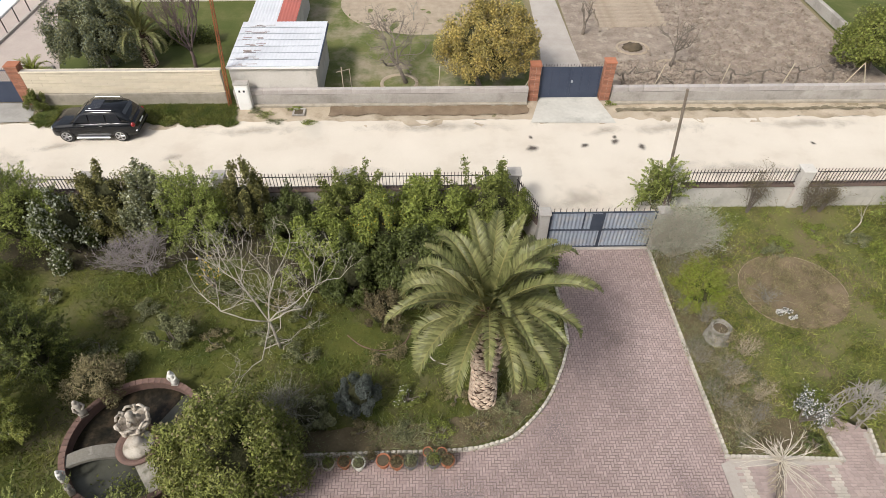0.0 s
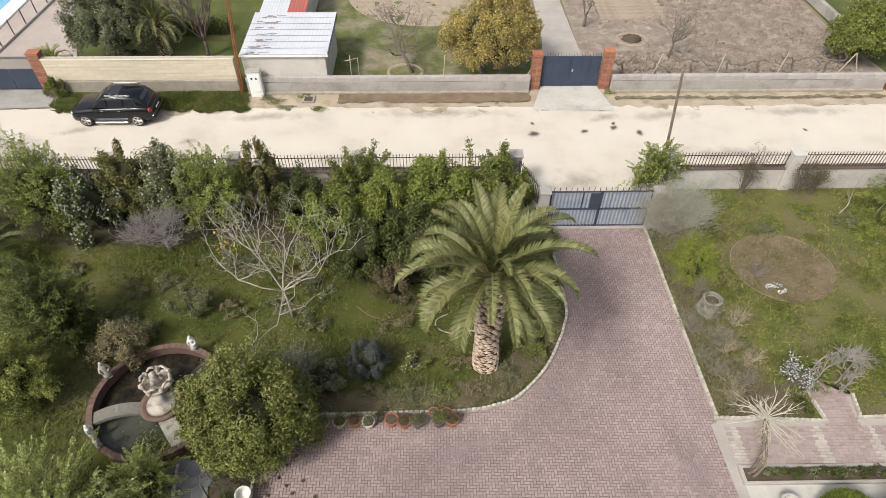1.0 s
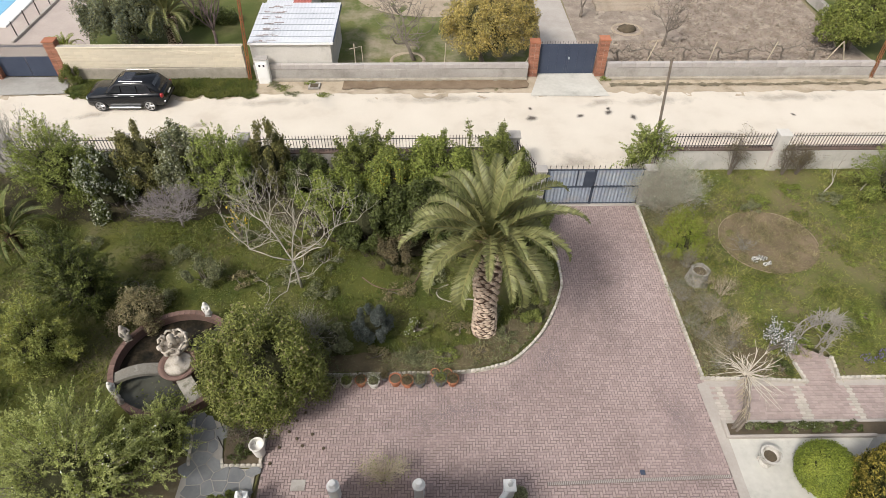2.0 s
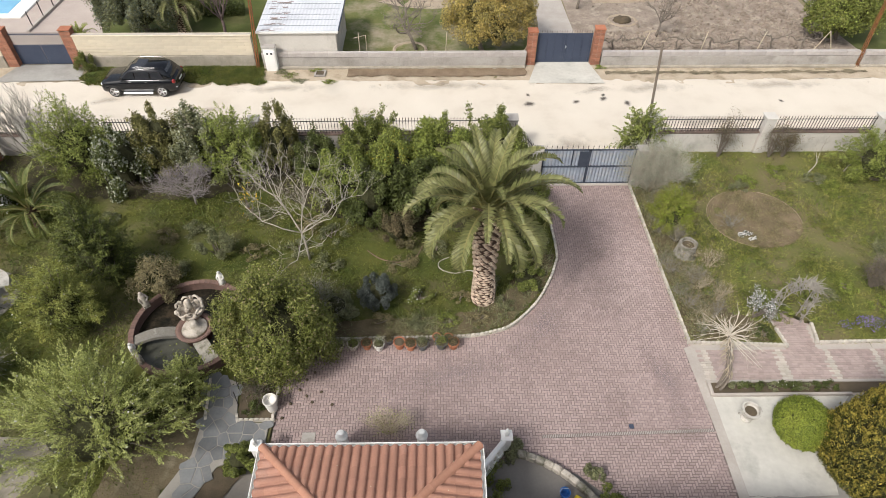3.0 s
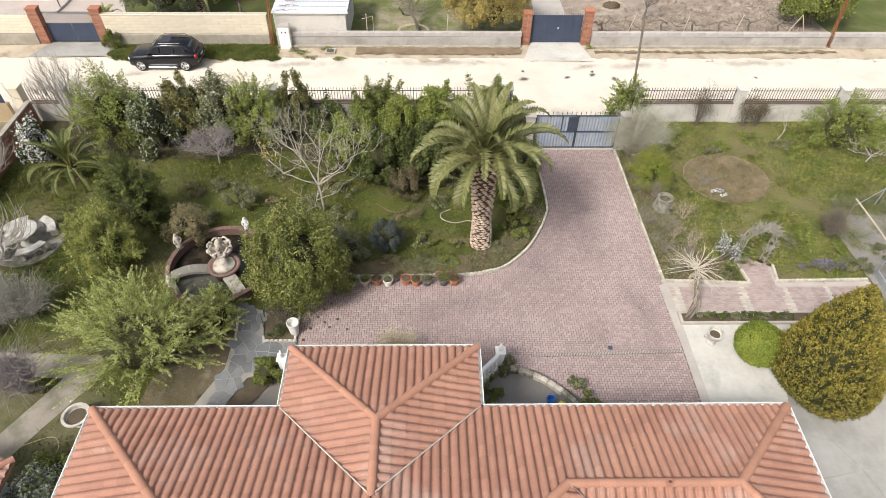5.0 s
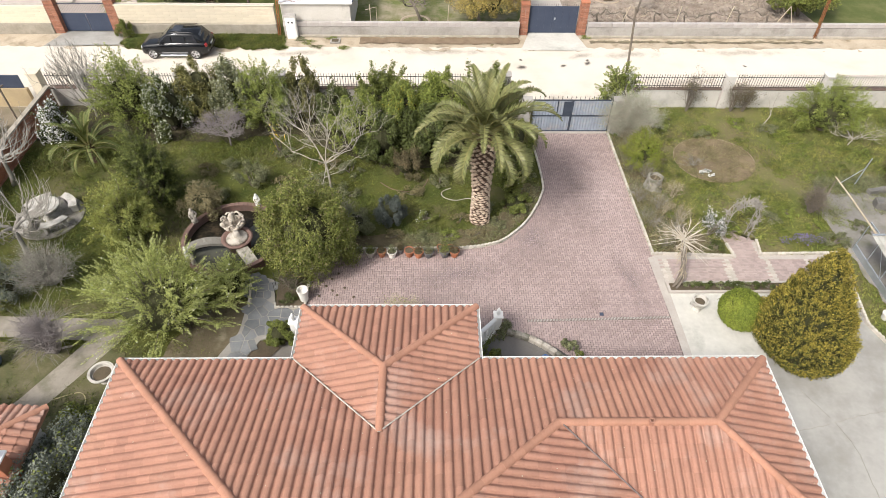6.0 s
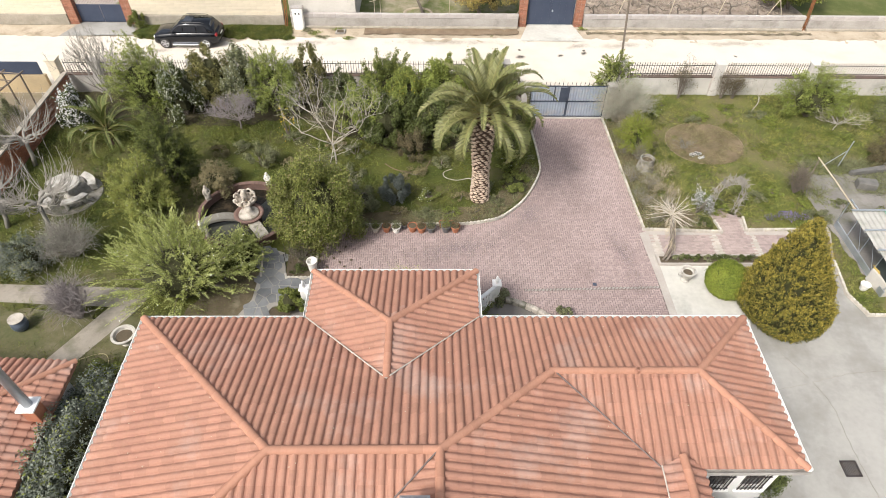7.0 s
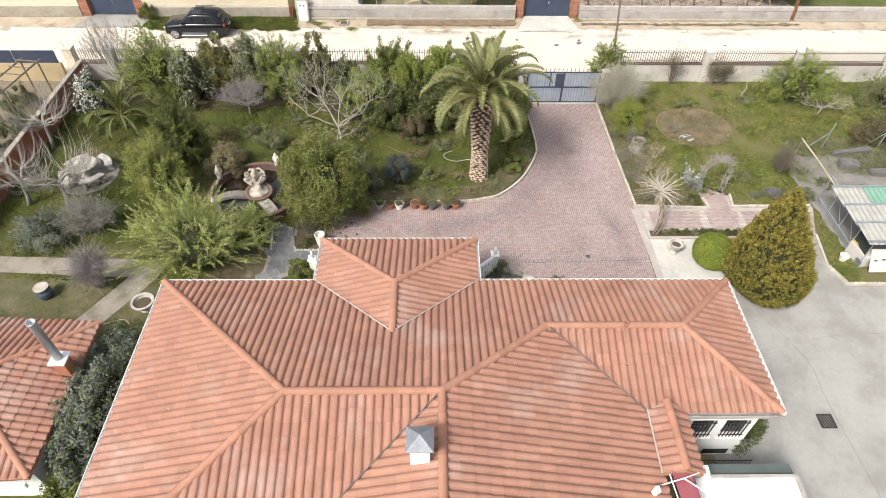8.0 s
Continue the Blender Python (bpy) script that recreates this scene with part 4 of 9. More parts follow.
def roof_tiles(poly, eave, u0, split=None):
    """S-tiles over one convex roof face. eave: a point and a direction along the eave. Returns the joined tiles and, where split says so, single ones."""
    P = [Vector(p) for p in poly]
    n = Vector((0, 0, 0))
    for i in range(len(P)):
        n += (P[i] - P[0]).cross(P[(i + 1) % len(P)] - P[0])
    n.normalize()
    if n.z < 0:
        n = -n
    U = Vector(eave)
    U = (U - n * U.dot(n)).normalized()
    W = n.cross(U)
    if W.z < 0:
        U, W = -U, -W
    uv = [((p - P[0]).dot(U), (p - P[0]).dot(W)) for p in P]
    area = sum(a[0] * b[1] - b[0] * a[1] for a, b in zip(uv, uv[1:] + uv[:1]))
    if area < 0:
        uv = uv[::-1]
    lo = min(p[1] for p in uv)
    org = P[0]
    off = Vector(u0).dot(U) - org.dot(U)
    edges = list(zip(uv, uv[1:] + uv[:1]))

    def side(e, q):
        (x0, y0), (x1, y1) = e
        return (x1 - x0) * (q[1] - y0) - (y1 - y0) * (q[0] - x0)

    def clip(pg):
        for e in edges:
            out = []
            for a, b in zip(pg, pg[1:] + pg[:1]):
                sa, sb = side(e, a), side(e, b)
                if sa >= 0:
                    out.append(a)
                if (sa >= 0) != (sb >= 0):
                    t = sa / (sa - sb)
                    out.append(tuple(a[i] + (b[i] - a[i]) * t for i in range(3)))
            pg = out
            if len(pg) < 3:
                return None
        return pg
    # the profile of one tile: a tall roll and a shallow pan
    prof = [(0.0, 0.002), (0.012, 0.030), (0.046, 0.058), (0.092, 0.068), (0.138, 0.058), (0.174, 0.030), (0.188, 0.004), (0.222, -0.008), (TW, 0.002)]
    joined, single = Geo(), []
    u_min, u_max = min(p[0] for p in uv), max(p[0] for p in uv)
    v_max = max(p[1] for p in uv)
    i0 = math.floor((u_min - off) / TW) - 1
    for i in range(i0, int((u_max - off) / TW) + 2):
        for j in range(int((v_max - lo) / TC) + 2):
            a, b = off + i * TW, lo - 0.03 + j * TC
            if a > u_max or a + TW < u_min:
                continue
            jit = 0.006 * noise.noise(Vector((i * 1.7, j * 2.3, lo)))
            vs, fs = [], []
            whole = all(side(e, (a + x, b + y)) >= 0 for e in edges for x in (0, TW) for y in (0, TC + 0.02))
            for (x0, h0), (x1, h1) in zip(prof, prof[1:]):
                f = 0.024 + jit
                quad = [(a + x0, b, h0 + f), (a + x1, b, h1 + f), (a + x1, b + TC + 0.02, h1 + jit), (a + x0, b + TC + 0.02, h0 + jit)]
                lip = [(a + x0, b + 0.001, h0 + f - 0.028), (a + x1, b + 0.001, h1 + f - 0.028), (a + x1, b, h1 + f), (a + x0, b, h0 + f)]
                for pg in (quad, lip):
                    if not whole:
                        if pg is lip and not all(side(e, q) >= -0.04 for e in edges for q in pg):
                            continue
                        if pg is quad:
                            pg = clip(pg)
                        if not pg:
                            continue
                    k = len(vs)
                    vs += [org + U * q[0] + W * q[1] + n * q[2] for q in pg]
                    fs.append(tuple(range(k, k + len(pg))))
            if not fs:
                continue
            # weld shared corners so that one tile is one island
            key, ren, vv = {}, [], []
            for q in vs:
                kk = (round(q.x, 4), round(q.y, 4), round(q.z, 4))
                if kk not in key:
                    key[kk] = len(vv)
                    vv.append(q)
                ren.append(key[kk])
            fs = [tuple(dict.fromkeys(ren[x] for x in f)) for f in fs]
            fs = [f for f in fs if len(f) > 2]
            if split and split(i, j, whole):
                single.append((vv, fs))
            else:
                joined.add(vv, fs)
    return joined, single


def ridge_line(a, b, parent, r=0.115, step=0.40):
    """Half-round cover tiles along a ridge or hip, each a part."""
    a, b = Vector(a), Vector(b)
    L = (b - a).length
    d = (b - a) / L
    s = d.cross(Vector((0, 0, 1))).normalized()
    up = s.cross(d)
    k = max(1, round(L / step))
    st = L / k
    g = Geo()
    vs, fs = [], []
    for e, (t, rr) in enumerate(((-0.03, r * 1.02), (st * 0.5, r), (st, r * 0.985))):
        for q in range(7):
            an = math.pi * q / 6
            vs.append(d * t + s * math.cos(an) * rr + up * (math.sin(an) * rr * 0.9))
    for e in range(2):
        for q in range(6):
            fs.append((e * 7 + q, e * 7 + q + 1, e * 7 + 8 + q, e * 7 + 7 + q))
    # the lip has corners of its own, so that the roll stays evenly curved to its end
    vs += [vs[q] for q in range(7)] + [vs[q] - (vs[q] + d * 0.03) * 0.05 for q in range(7)]
    fs += [(21 + q, 28 + q, 29 + q, 22 + q) for q in range(6)]
    g.add(vs, fs)
    me = g.mesh("ridge_tile", M_ridge, True)
    for i in range(k):
        ob = part("ridge_tile", me, parent=parent)
        ob.location = a + d * st * i + up * 0.02


def roof_faces():
    return [
        ("front_w", [FL, JL, PV, (-1.835, -5.2, 5.10), RA], (1, 0, 0)),
        ("front_m", [JR, (3.23, 0.39, E_Z), RC, RB, (-1.835, -5.2, 5.10), PV], (1, 0, 0)),
        ("front_e", [(3.23, 0.39, E_Z), FR, RD, RC], (1, 0, 0)),
        ("west", [FL, RA, HB], (0, 1, 0)),
        ("east", [FR, BR, RD], (0, 1, 0)),
        ("wing_back", [RC, RD, BR, VC], (1, 0, 0)),
        ("back", [RA, RB, VB, HB], (1, 0, 0)),
        ("south_w", [RB, RS, WB, VB], (0, 1, 0)),
        ("south_e", [RB, RC, VC, RE, RS], (0, 1, 0)),
        ("porch_front", [PL, PR, PA], (1, 0, 0)),
        ("porch_w", [PL, PA, PV, JL], (0, 1, 0)),
        ("porch_e", [PR, JR, PV, PA], (0, 1, 0)),
        ("gable_w", [SG0, SG1, SGL1, SGL0], (0, 1, 0)),
        ("gable_e", [SG0, SGR0, SGR1, SG1], (0, 1, 0)),
    ]


house = thing("house", "white single-storey villa with a hipped terracotta tile roof", "house", (0, 0, 0))
deck = Geo()
for nm, poly, _ in roof_faces():
    deck.add([(x, y, z - 0.05) for x, y, z in poly] + [(x, y, z - 0.16) for x, y, z in poly],
             [tuple(range(len(poly))), tuple(range(len(poly), 2 * len(poly)))[::-1]] + [(i, (i + 1) % len(poly), len(poly) + (i + 1) % len(poly), len(poly) + i) for i in range(len(poly))])
roof = part("roof", deck, M_ridge, house, "terracotta hipped roof")
# walls under the eaves
g = Geo()
def wall_run(pts, z0, z1, t):
    for (x0, y0), (x1, y1) in zip(pts, pts[1:]):
        L = math.hypot(x1 - x0, y1 - y0)
        part("wall", Geo().box(((x0 + x1) / 2, (y0 + y1) / 2, (z0 + z1) / 2), (L + t * 0.96, t, z1 - z0), math.degrees(math.atan2(y1 - y0, x1 - x0))), M_white, house)
wall_run([(-9.75, -10.2), (-9.75, -0.2), (-4.3, -0.2)], -0.05, 3.36, 0.3)
wall_run([(0.6, -0.2), (9.85, -0.2)], -0.05, 3.36, 0.3)
wall_run([(9.85, -0.5), (9.85, -4.3)], -0.05, 3.36, 0.28)
wall_run([(-9.75, -10.5), (-5.3, -10.5), (-5.3, -15.7), (5.6, -15.7), (5.6, -7.0)], -0.05, 3.36, 0.3)
# back wall of the east wing, with its two barred windows cut through
g = Geo()
WY = -4.6
for x0, x1, z0, z1 in ((5.6, 10.0, -0.05, 1.30), (5.6, 10.0, 2.40, 3.28), (5.6, 7.92, 1.30, 2.40), (8.74, 9.02, 1.30, 2.40), (9.84, 10.0, 1.30, 2.40)):
    g.box(((x0 + x1) / 2, WY, (z0 + z1) / 2), (x1 - x0, 0.28, z1 - z0))
part("wall", g, M_white, house)
for x0 in (7.92, 9.02):
    w = part("window", Geo().box((x0 + 0.41, WY + 0.05, 1.85), (0.82, 0.03, 1.10)), M_glassdark, house, "dark window behind bars")
    part("sill", Geo().box((x0 + 0.41, WY - 0.17, 1.28), (0.94, 0.10, 0.05), bev=0.01), M_white, w)
    for k in range(7):
        part("bar", Geo().box((x0 + 0.06 + k * 0.115, WY - 0.16, 1.85), (0.022, 0.022, 1.08)), M_iron, w)
    for z in (1.45, 2.25):
        part("bar", Geo().box((x0 + 0.41, WY - 0.16, z), (0.82, 0.025, 0.025)), M_iron, w)
part("basement_window", Geo().box((9.3, WY - 0.145, 0.22), (0.9, 0.03, 0.32), bev=0.01), M_glassdark, house, "low dark barred opening")
# white gutters and fascias
for a, b in ((FL, JL), (JR, FR), (PL, PR), (FL, HB), (FR, BR), (BR, SGR0), (PL, JL), (PR, JR)):
    a, b = Vector(a), Vector(b)
    d = (b - a).normalized()
    out = Vector((d.y, -d.x, 0))
    mid = (a + b) / 2
    if (mid + out - Vector((-1, -4, E_Z))).length < (mid - out - Vector((-1, -4, E_Z))).length:
        out = -out
    prof = [(-0.01, -0.03), (-0.01, -0.15), (0.125, -0.15), (0.125, 0.0), (0.105, 0.0), (0.105, -0.13), (0.01, -0.13), (0.01, -0.03)]
    ends = [Vector((p.x, p.y, E_Z)) for p in (a - d * 0.03, b + d * 0.03)]
    g = Geo().add([p + out * o + Vector((0, 0, z)) for p in ends for o, z in prof], [(k, (k + 1) % 8, 8 + (k + 1) % 8, 8 + k) for k in range(8)] + [tuple(range(8))[::-1], tuple(range(8, 16))])
    part("gutter", g, M_render if abs(a.y - BR[1]) < 0.1 and abs(b.y - BR[1]) < 0.1 else M_white, house, "eaves gutter")
# valley flashings
for a, b in ((JL, PV), (JR, PV), (VC, RC), (VB, RB), (SGL0, SGL1)):
    a, b = Vector(a), Vector(b)
    part("valley_flashing", Geo().tube([a + Vector((0, 0, 0.095)), b + Vector((0, 0, 0.095))], 0.024, 6), M_mortar if a != Vector(VC) and a != Vector(VB) else M_joint, house)
# porch: posts, arch beam and steps
for x in (-4.45, -2.75, -0.92, 0.78):
    part("porch_post", Geo().box((x, 2.2, 1.72), (0.30, 0.30, 3.1), bev=0.02), M_white, house)
part("porch_beam", Geo().box((-1.835, 2.2, 3.20), (5.6, 0.34, 0.24), bev=0.015), M_white, house)
part("porch_floor", Geo().box((-1.835, 1.1, 0.30), (5.9, 2.6, 0.62), bev=0.02), M_pathbrick, house)
part("porch_wall", Geo().box((-1.835, -0.2, 1.9), (4.7, 0.28, 2.9)), M_white, house)
# chimney with a slate-grey hooded cap
g = Geo().box((-0.85, -7.05, 5.0), (0.52, 0.52, 1.3), bev=0.01)
chim = part("chimney", g, M_white, house, "white rendered chimney with a grey metal hood")
for sx in (-0.24, 0.24):
    for sy in (-0.24, 0.24):
        part("hood_leg", Geo().box((-0.85 + sx, -7.05 + sy, 5.72), (0.05, 0.05, 0.2)), M_white, chim)
g = Geo()
h = 0.36
g.add([(-0.85 - h, -7.05 - h, 5.82), (-0.85 + h, -7.05 - h, 5.82), (-0.85 + h, -7.05 + h, 5.82), (-0.85 - h, -7.05 + h, 5.82), (-0.85 - h, -7.05 - h, 5.86), (-0.85 + h, -7.05 - h, 5.86), (-0.85 + h, -7.05 + h, 5.86), (-0.85 - h, -7.05 + h, 5.86), (-0.85, -7.05, 6.12)],
      [(0, 3, 2, 1), (0, 1, 5, 4), (1, 2, 6, 5), (2, 3, 7, 6), (3, 0, 4, 7), (4, 5, 8), (5, 6, 8), (6, 7, 8), (7, 4, 8)])
part("hood", g, mat("grey_zinc", (0.20, 0.21, 0.23), (0.30, 0.31, 0.32), 4, 20, 0.5, 0.2, metal=0.4), chim)
part("vent_pipe", Geo().lathe((5.8, -2.32, 4.22), [(0.07, 0), (0.07, 0.16), (0.085, 0.17), (0.085, 0.22), (0.05, 0.22), (0.05, 0.08)], 14), M_tile_ob, house, "small clay vent through the ridge")
# flat white terrace roof and its parapet behind the wing
g = Geo().box((8.9, -8.35, 2.35), (3.1, 3.4, 0.24), bev=0.02)
terr = part("terrace_roof", g, M_white, house, "flat white roof with a grey edge")
part("terrace_edge", Geo().box((8.9, -6.62, 2.49), (3.16, 0.10, 0.06), bev=0.01), M_render, terr)
part("terrace_edge", Geo().box((10.42, -8.35, 2.52), (0.10, 3.4, 0.12), bev=0.01), M_render, terr)
part("canopy", Geo().box((9.0, -6.38, 2.36), (2.9, 0.40, 0.05), bev=0.01, rx=-4), mat("grey_green_sheet", (0.11, 0.128, 0.12), (0.08, 0.095, 0.088), 1.5, 20, 0.5, 0.1), house, "grey-green sheet canopy over the basement stair")
part("terrace_wall", Geo().box((8.9, -8.35, 1.1), (2.9, 3.2, 2.3)), M_white, house)

# ---- neighbouring outbuilding ----
E2 = 2.35
B_NE, B_SE, B_A, B_NW, B_SW, B_AW = (-12.66, -0.66, E2), (-12.66, -6.45, E2), (-15.55, -3.55, 3.25), (-20.5, -0.2, E2), (-20.5, -6.9, E2), (-20.5, -3.55, 3.25)
outb = thing("outbuilding", "low white outbuilding with a weathered terracotta tile roof", "building", (0, 0, 0))
deck2 = Geo()
OUT_FACES = [([B_NE, B_A, B_SE], (0, 1, 0)), ([B_NE, B_NW, B_AW, B_A], (1, 0, 0)), ([B_SE, B_A, B_AW, B_SW], (1, 0, 0))]
for poly, _ in OUT_FACES:
    deck2.add([(x, y, z - 0.05) for x, y, z in poly] + [(x, y, z - 0.15) for x, y, z in poly],
              [tuple(range(len(poly))), tuple(range(len(poly), 2 * len(poly)))[::-1]] + [(i, (i + 1) % len(poly), len(poly) + (i + 1) % len(poly), len(poly) + i) for i in range(len(poly))])
roof2 = part("roof", deck2, M_ridge, outb)
part("wall", Geo().box((-16.6, -3.55, 1.1), (7.2, 5.0, 2.36)), M_white, outb)
part("fascia", Geo().box((-16.5, -6.62, 2.2), (7.6, 0.1, 0.22)), M_white, outb)
fl = part("chimney", Geo().box((-12.95, -2.75, 1.75), (0.42, 0.42, 2.7), bev=0.01), M_brick, outb, "brick chimney base with a white cap")
part("cap", Geo().box((-12.95, -2.75, 3.13), (0.56, 0.56, 0.07), bev=0.01), M_white, fl)
part("flue", Geo().lathe((-12.95, -2.75, 3.16), [(0.14, 0), (0.14, 1.9), (0.15, 1.92), (0.15, 1.97), (0.12, 1.97), (0.12, 1.2)], 18), M_steel, fl, "tall galvanised steel flue", True)

# ---- fences, walls and gates ----
def fence(x0, y0, x1, y1, label, wall_m):
    """A rendered dwarf wall with an iron railing; each bar is a part."""
    L, a = math.hypot(x1 - x0, y1 - y0), math.degrees(math.atan2(y1 - y0, x1 - x0))
    ob = thing("garden_fence", label, "fence", (x0, y0, 0), a, "fence bays along the track")
    part("dwarf_wall", Geo().box((L / 2, 0, 0.58), (L, 0.24, 1.20), bev=0.01), wall_m, ob)
    part("coping", Geo().box((L / 2, 0, 1.205), (L, 0.30, 0.07), bev=0.015), M_mortar_dark, ob, "dark brick coping")
    for z in (1.38, 1.92):
        part("rail", Geo().box((L / 2, 0, z), (L, 0.035, 0.025)), M_iron, ob)
    me = Geo().box((0, 0, 1.65), (0.022, 0.022, 0.80)).add([(-0.022, 0, 2.04), (0, -0.014, 2.04), (0.022, 0, 2.04), (0, 0.014, 2.04), (0, 0, 2.14)], [(0, 1, 4), (1, 2, 4), (2, 3, 4), (3, 0, 4)]).mesh("bar", M_iron)
    k = int(L / 0.145)
    for i in range(k):
        part("bar", me, parent=ob).location = ((i + 0.5) * L / k, 0, 0)
    return ob


def pillar(x, y, w, h, m, label, cap=0.08, group=""):
    ob = thing("fence_pillar", label, "pillar", (x, y, 0), 0, group)
    part("shaft", Geo().box((0, 0, h / 2 - 0.03), (w, w, h + 0.02), bev=0.015), m, ob)
    part("cap", Geo().box((0, 0, h + 0.02), (w + 0.10, w + 0.10, cap), bev=0.02), m, ob)
    return ob


M_mortar_dark = mat("dark_coping", (0.15, 0.10, 0.08), (0.10, 0.075, 0.06), 3, 30, 0.9, 0.4)
PG = "pillars of the garden fence"
PX = [-20.1, -14.5, -8.9, -3.3, 3.75]
for a, b in zip(PX, PX[1:]):
    fence(a + 0.27, 20.05, b - 0.27, 20.05, "grey rendered dwarf wall with a black iron railing", M_render)
fence(-22.0, 20.05, -20.4, 20.05, "short grey dwarf wall with an iron railing at the plot corner", M_render)
for a, b in zip([10.75, 16.45, 22.1], [16.45, 22.1, 27.8]):
    fence(a + 0.27, 20.05, b - 0.27, 20.05, "pale rendered dwarf wall with a black iron railing", M_render_pale)
fence(3.85, 19.75, 4.62, 17.75, "splayed dwarf wall with a railing beside the gate", M_render)
fence(9.70, 17.75, 10.6, 19.75, "splayed dwarf wall with a railing beside the gate", M_render_pale)
for x in PX:
    pillar(x, 20.05, 0.5, 2.08, M_render, "grey rendered fence pillar with a flat cap", group=PG)
for x in (10.75, 16.45, 22.1, 27.8):
    pillar(x, 20.05, 0.5, 2.08, M_render_pale, "pale rendered fence pillar with a flat cap", group=PG)
pillar(4.72, 17.5, 0.40, 2.1, M_render, "grey gate pillar", group="gate pillars")
pillar(9.55, 17.5, 0.40, 2.1, M_render, "pale brick-edged gate pillar", group="gate pillars")

gate = thing("metal_gate", "weathered blue-grey double sheet-metal gate, closed, with spikes", "gate", (4.97, 17.5, 0))
GW, GH = 4.32, 2.02
for i in range(2):
    x0 = i * GW / 2
    lf = part("leaf", Geo().box((x0 + 0.03, 0, GH / 2 + 0.06), (0.055, 0.05, GH), bev=0.006).box((x0 + GW / 2 - 0.03, 0, GH / 2 + 0.06), (0.055, 0.05, GH), bev=0.006)
              .box((x0 + GW / 4, 0, 0.10), (GW / 2, 0.05, 0.06), bev=0.006).box((x0 + GW / 4, 0, GH + 0.03), (GW / 2, 0.05, 0.06), bev=0.006).box((x0 + GW / 4, 0, 1.08), (GW / 2, 0.05, 0.09), bev=0.006), M_gateframe, gate, "dark blue gate frame")
    if i == 0:
        part("stile", Geo().box((x0 + 1.38, 0, 1.55), (0.06, 0.045, 0.95), bev=0.006), M_gateframe, lf)
        part("plate", Geo().box((x0 + 1.90, -0.03, 1.55), (0.42, 0.012, 0.86)), M_gateframe, lf, "dark lock plate")
    for z0, z1 in ((0.13, 1.03), (1.13, GH)):
        g = Geo()
        n = 26
        for k in range(n):
            xa, xb = x0 + 0.06 + k * (GW / 2 - 0.12) / n, x0 + 0.06 + (k + 1) * (GW / 2 - 0.12) / n
            m, d = (xb - xa) * 0.3, 0.018 if k % 2 else -0.012
            g.add([(xa, 0, z0), (xa + m, d, z0), (xb - m, d, z0), (xb, 0, z0), (xa, 0, z1), (xa + m, d, z1), (xb - m, d, z1), (xb, 0, z1)], [(0, 1, 5, 4), (1, 2, 6, 5), (2, 3, 7, 6)])
        part("panel", g, M_gateblue, lf, "ribbed pale blue-grey sheet")
    for k in range(9):
        part("spike", Geo().box((x0 + 0.12 + k * 0.24, 0, GH + 0.13), (0.02, 0.02, 0.18)).add([(x0 + 0.095 + k * 0.24, 0, GH + 0.20), (x0 + 0.145 + k * 0.24, 0, GH + 0.20), (x0 + 0.12 + k * 0.24, 0.012, GH + 0.20), (x0 + 0.12 + k * 0.24, 0, GH + 0.30)], [(0, 1, 3), (1, 2, 3), (2, 0, 3), (0, 2, 1)]), M_iron, lf)
part("threshold", Geo().box((GW / 2, 0.0, 0.02), (GW + 0.1, 0.28, 0.06), bev=0.01), M_band, gate, "pale concrete threshold")


def brick_pillar(x, y, w, d, h, label):
    ob = thing("brick_pillar", label, "pillar", (x, y, 0), 0, "brick gate pillars across the track")
    part("core", Geo().box((0, 0, h / 2 - 0.04), (w - 0.03, d - 0.03, h + 0.02)), M_mortar, ob)
    g = Geo()
    for c in range(int(h / 0.075)):
        z = 0.02 + c * 0.075 + 0.03
        o = 0.06 * (c % 2)
        for s in (-1, 1):
            k = round(w / 0.25)
            for i in range(k):
                bx = -w / 2 + (i + 0.5) * w / k
                g.box((bx + (o - 0.03) * 0.3, s * (d / 2 - 0.02), z), (w / k - 0.012, 0.05, 0.062))
            k = round(d / 0.25)
            for i in range(k):
                by = -d / 2 + (i + 0.5) * d / k
                g.box((s * (w / 2 - 0.02), by, z), (0.05, d / k - 0.012, 0.062))
    tagged(part("bricks", g, M_brick_i, ob), kind="stuff")
    part("cap", Geo().box((0, 0, h + 0.03), (w + 0.08, d + 0.08, 0.07), bev=0.015), M_brick, ob, "brick cap")
    return ob


for x, h in ((5.78, 2.1), (9.72, 2.25)):
    brick_pillar(x, 28.9, 0.52, 0.5, h, "red brick pillar of the far gate")
for x in (-21.55, -25.45):
    brick_pillar(x, 28.9, 0.62, 0.5, 2.3, "red brick pillar of the dark sliding gate")
fg = thing("metal_gate", "dark blue double metal gate with a spiked top", "gate", (6.12, 28.95, 0))
for i in range(2):
    x0 = i * 1.63
    lf = part("leaf", Geo().box((x0 + 0.81, 0, 0.98), (1.624, 0.04, 1.85), bev=0.004), M_gatedark, fg)
    for k in range(4):
        part("rib", Geo().box((x0 + 0.1 + k * 0.47, -0.028, 0.98), (0.03, 0.02, 1.8)), M_gatedark, lf)
    for k in range(11):
        part("spike", Geo().box((x0 + 0.07 + k * 0.148, 0, 1.98), (0.018, 0.018, 0.17)), M_iron, lf)
part("lock", Geo().box((1.72, -0.04, 1.05), (0.09, 0.05, 0.16), bev=0.01), M_steel, fg)
dg = thing("metal_gate", "dark grey-blue gate with a barred upper half", "gate", (-25.1, 28.95, 0))
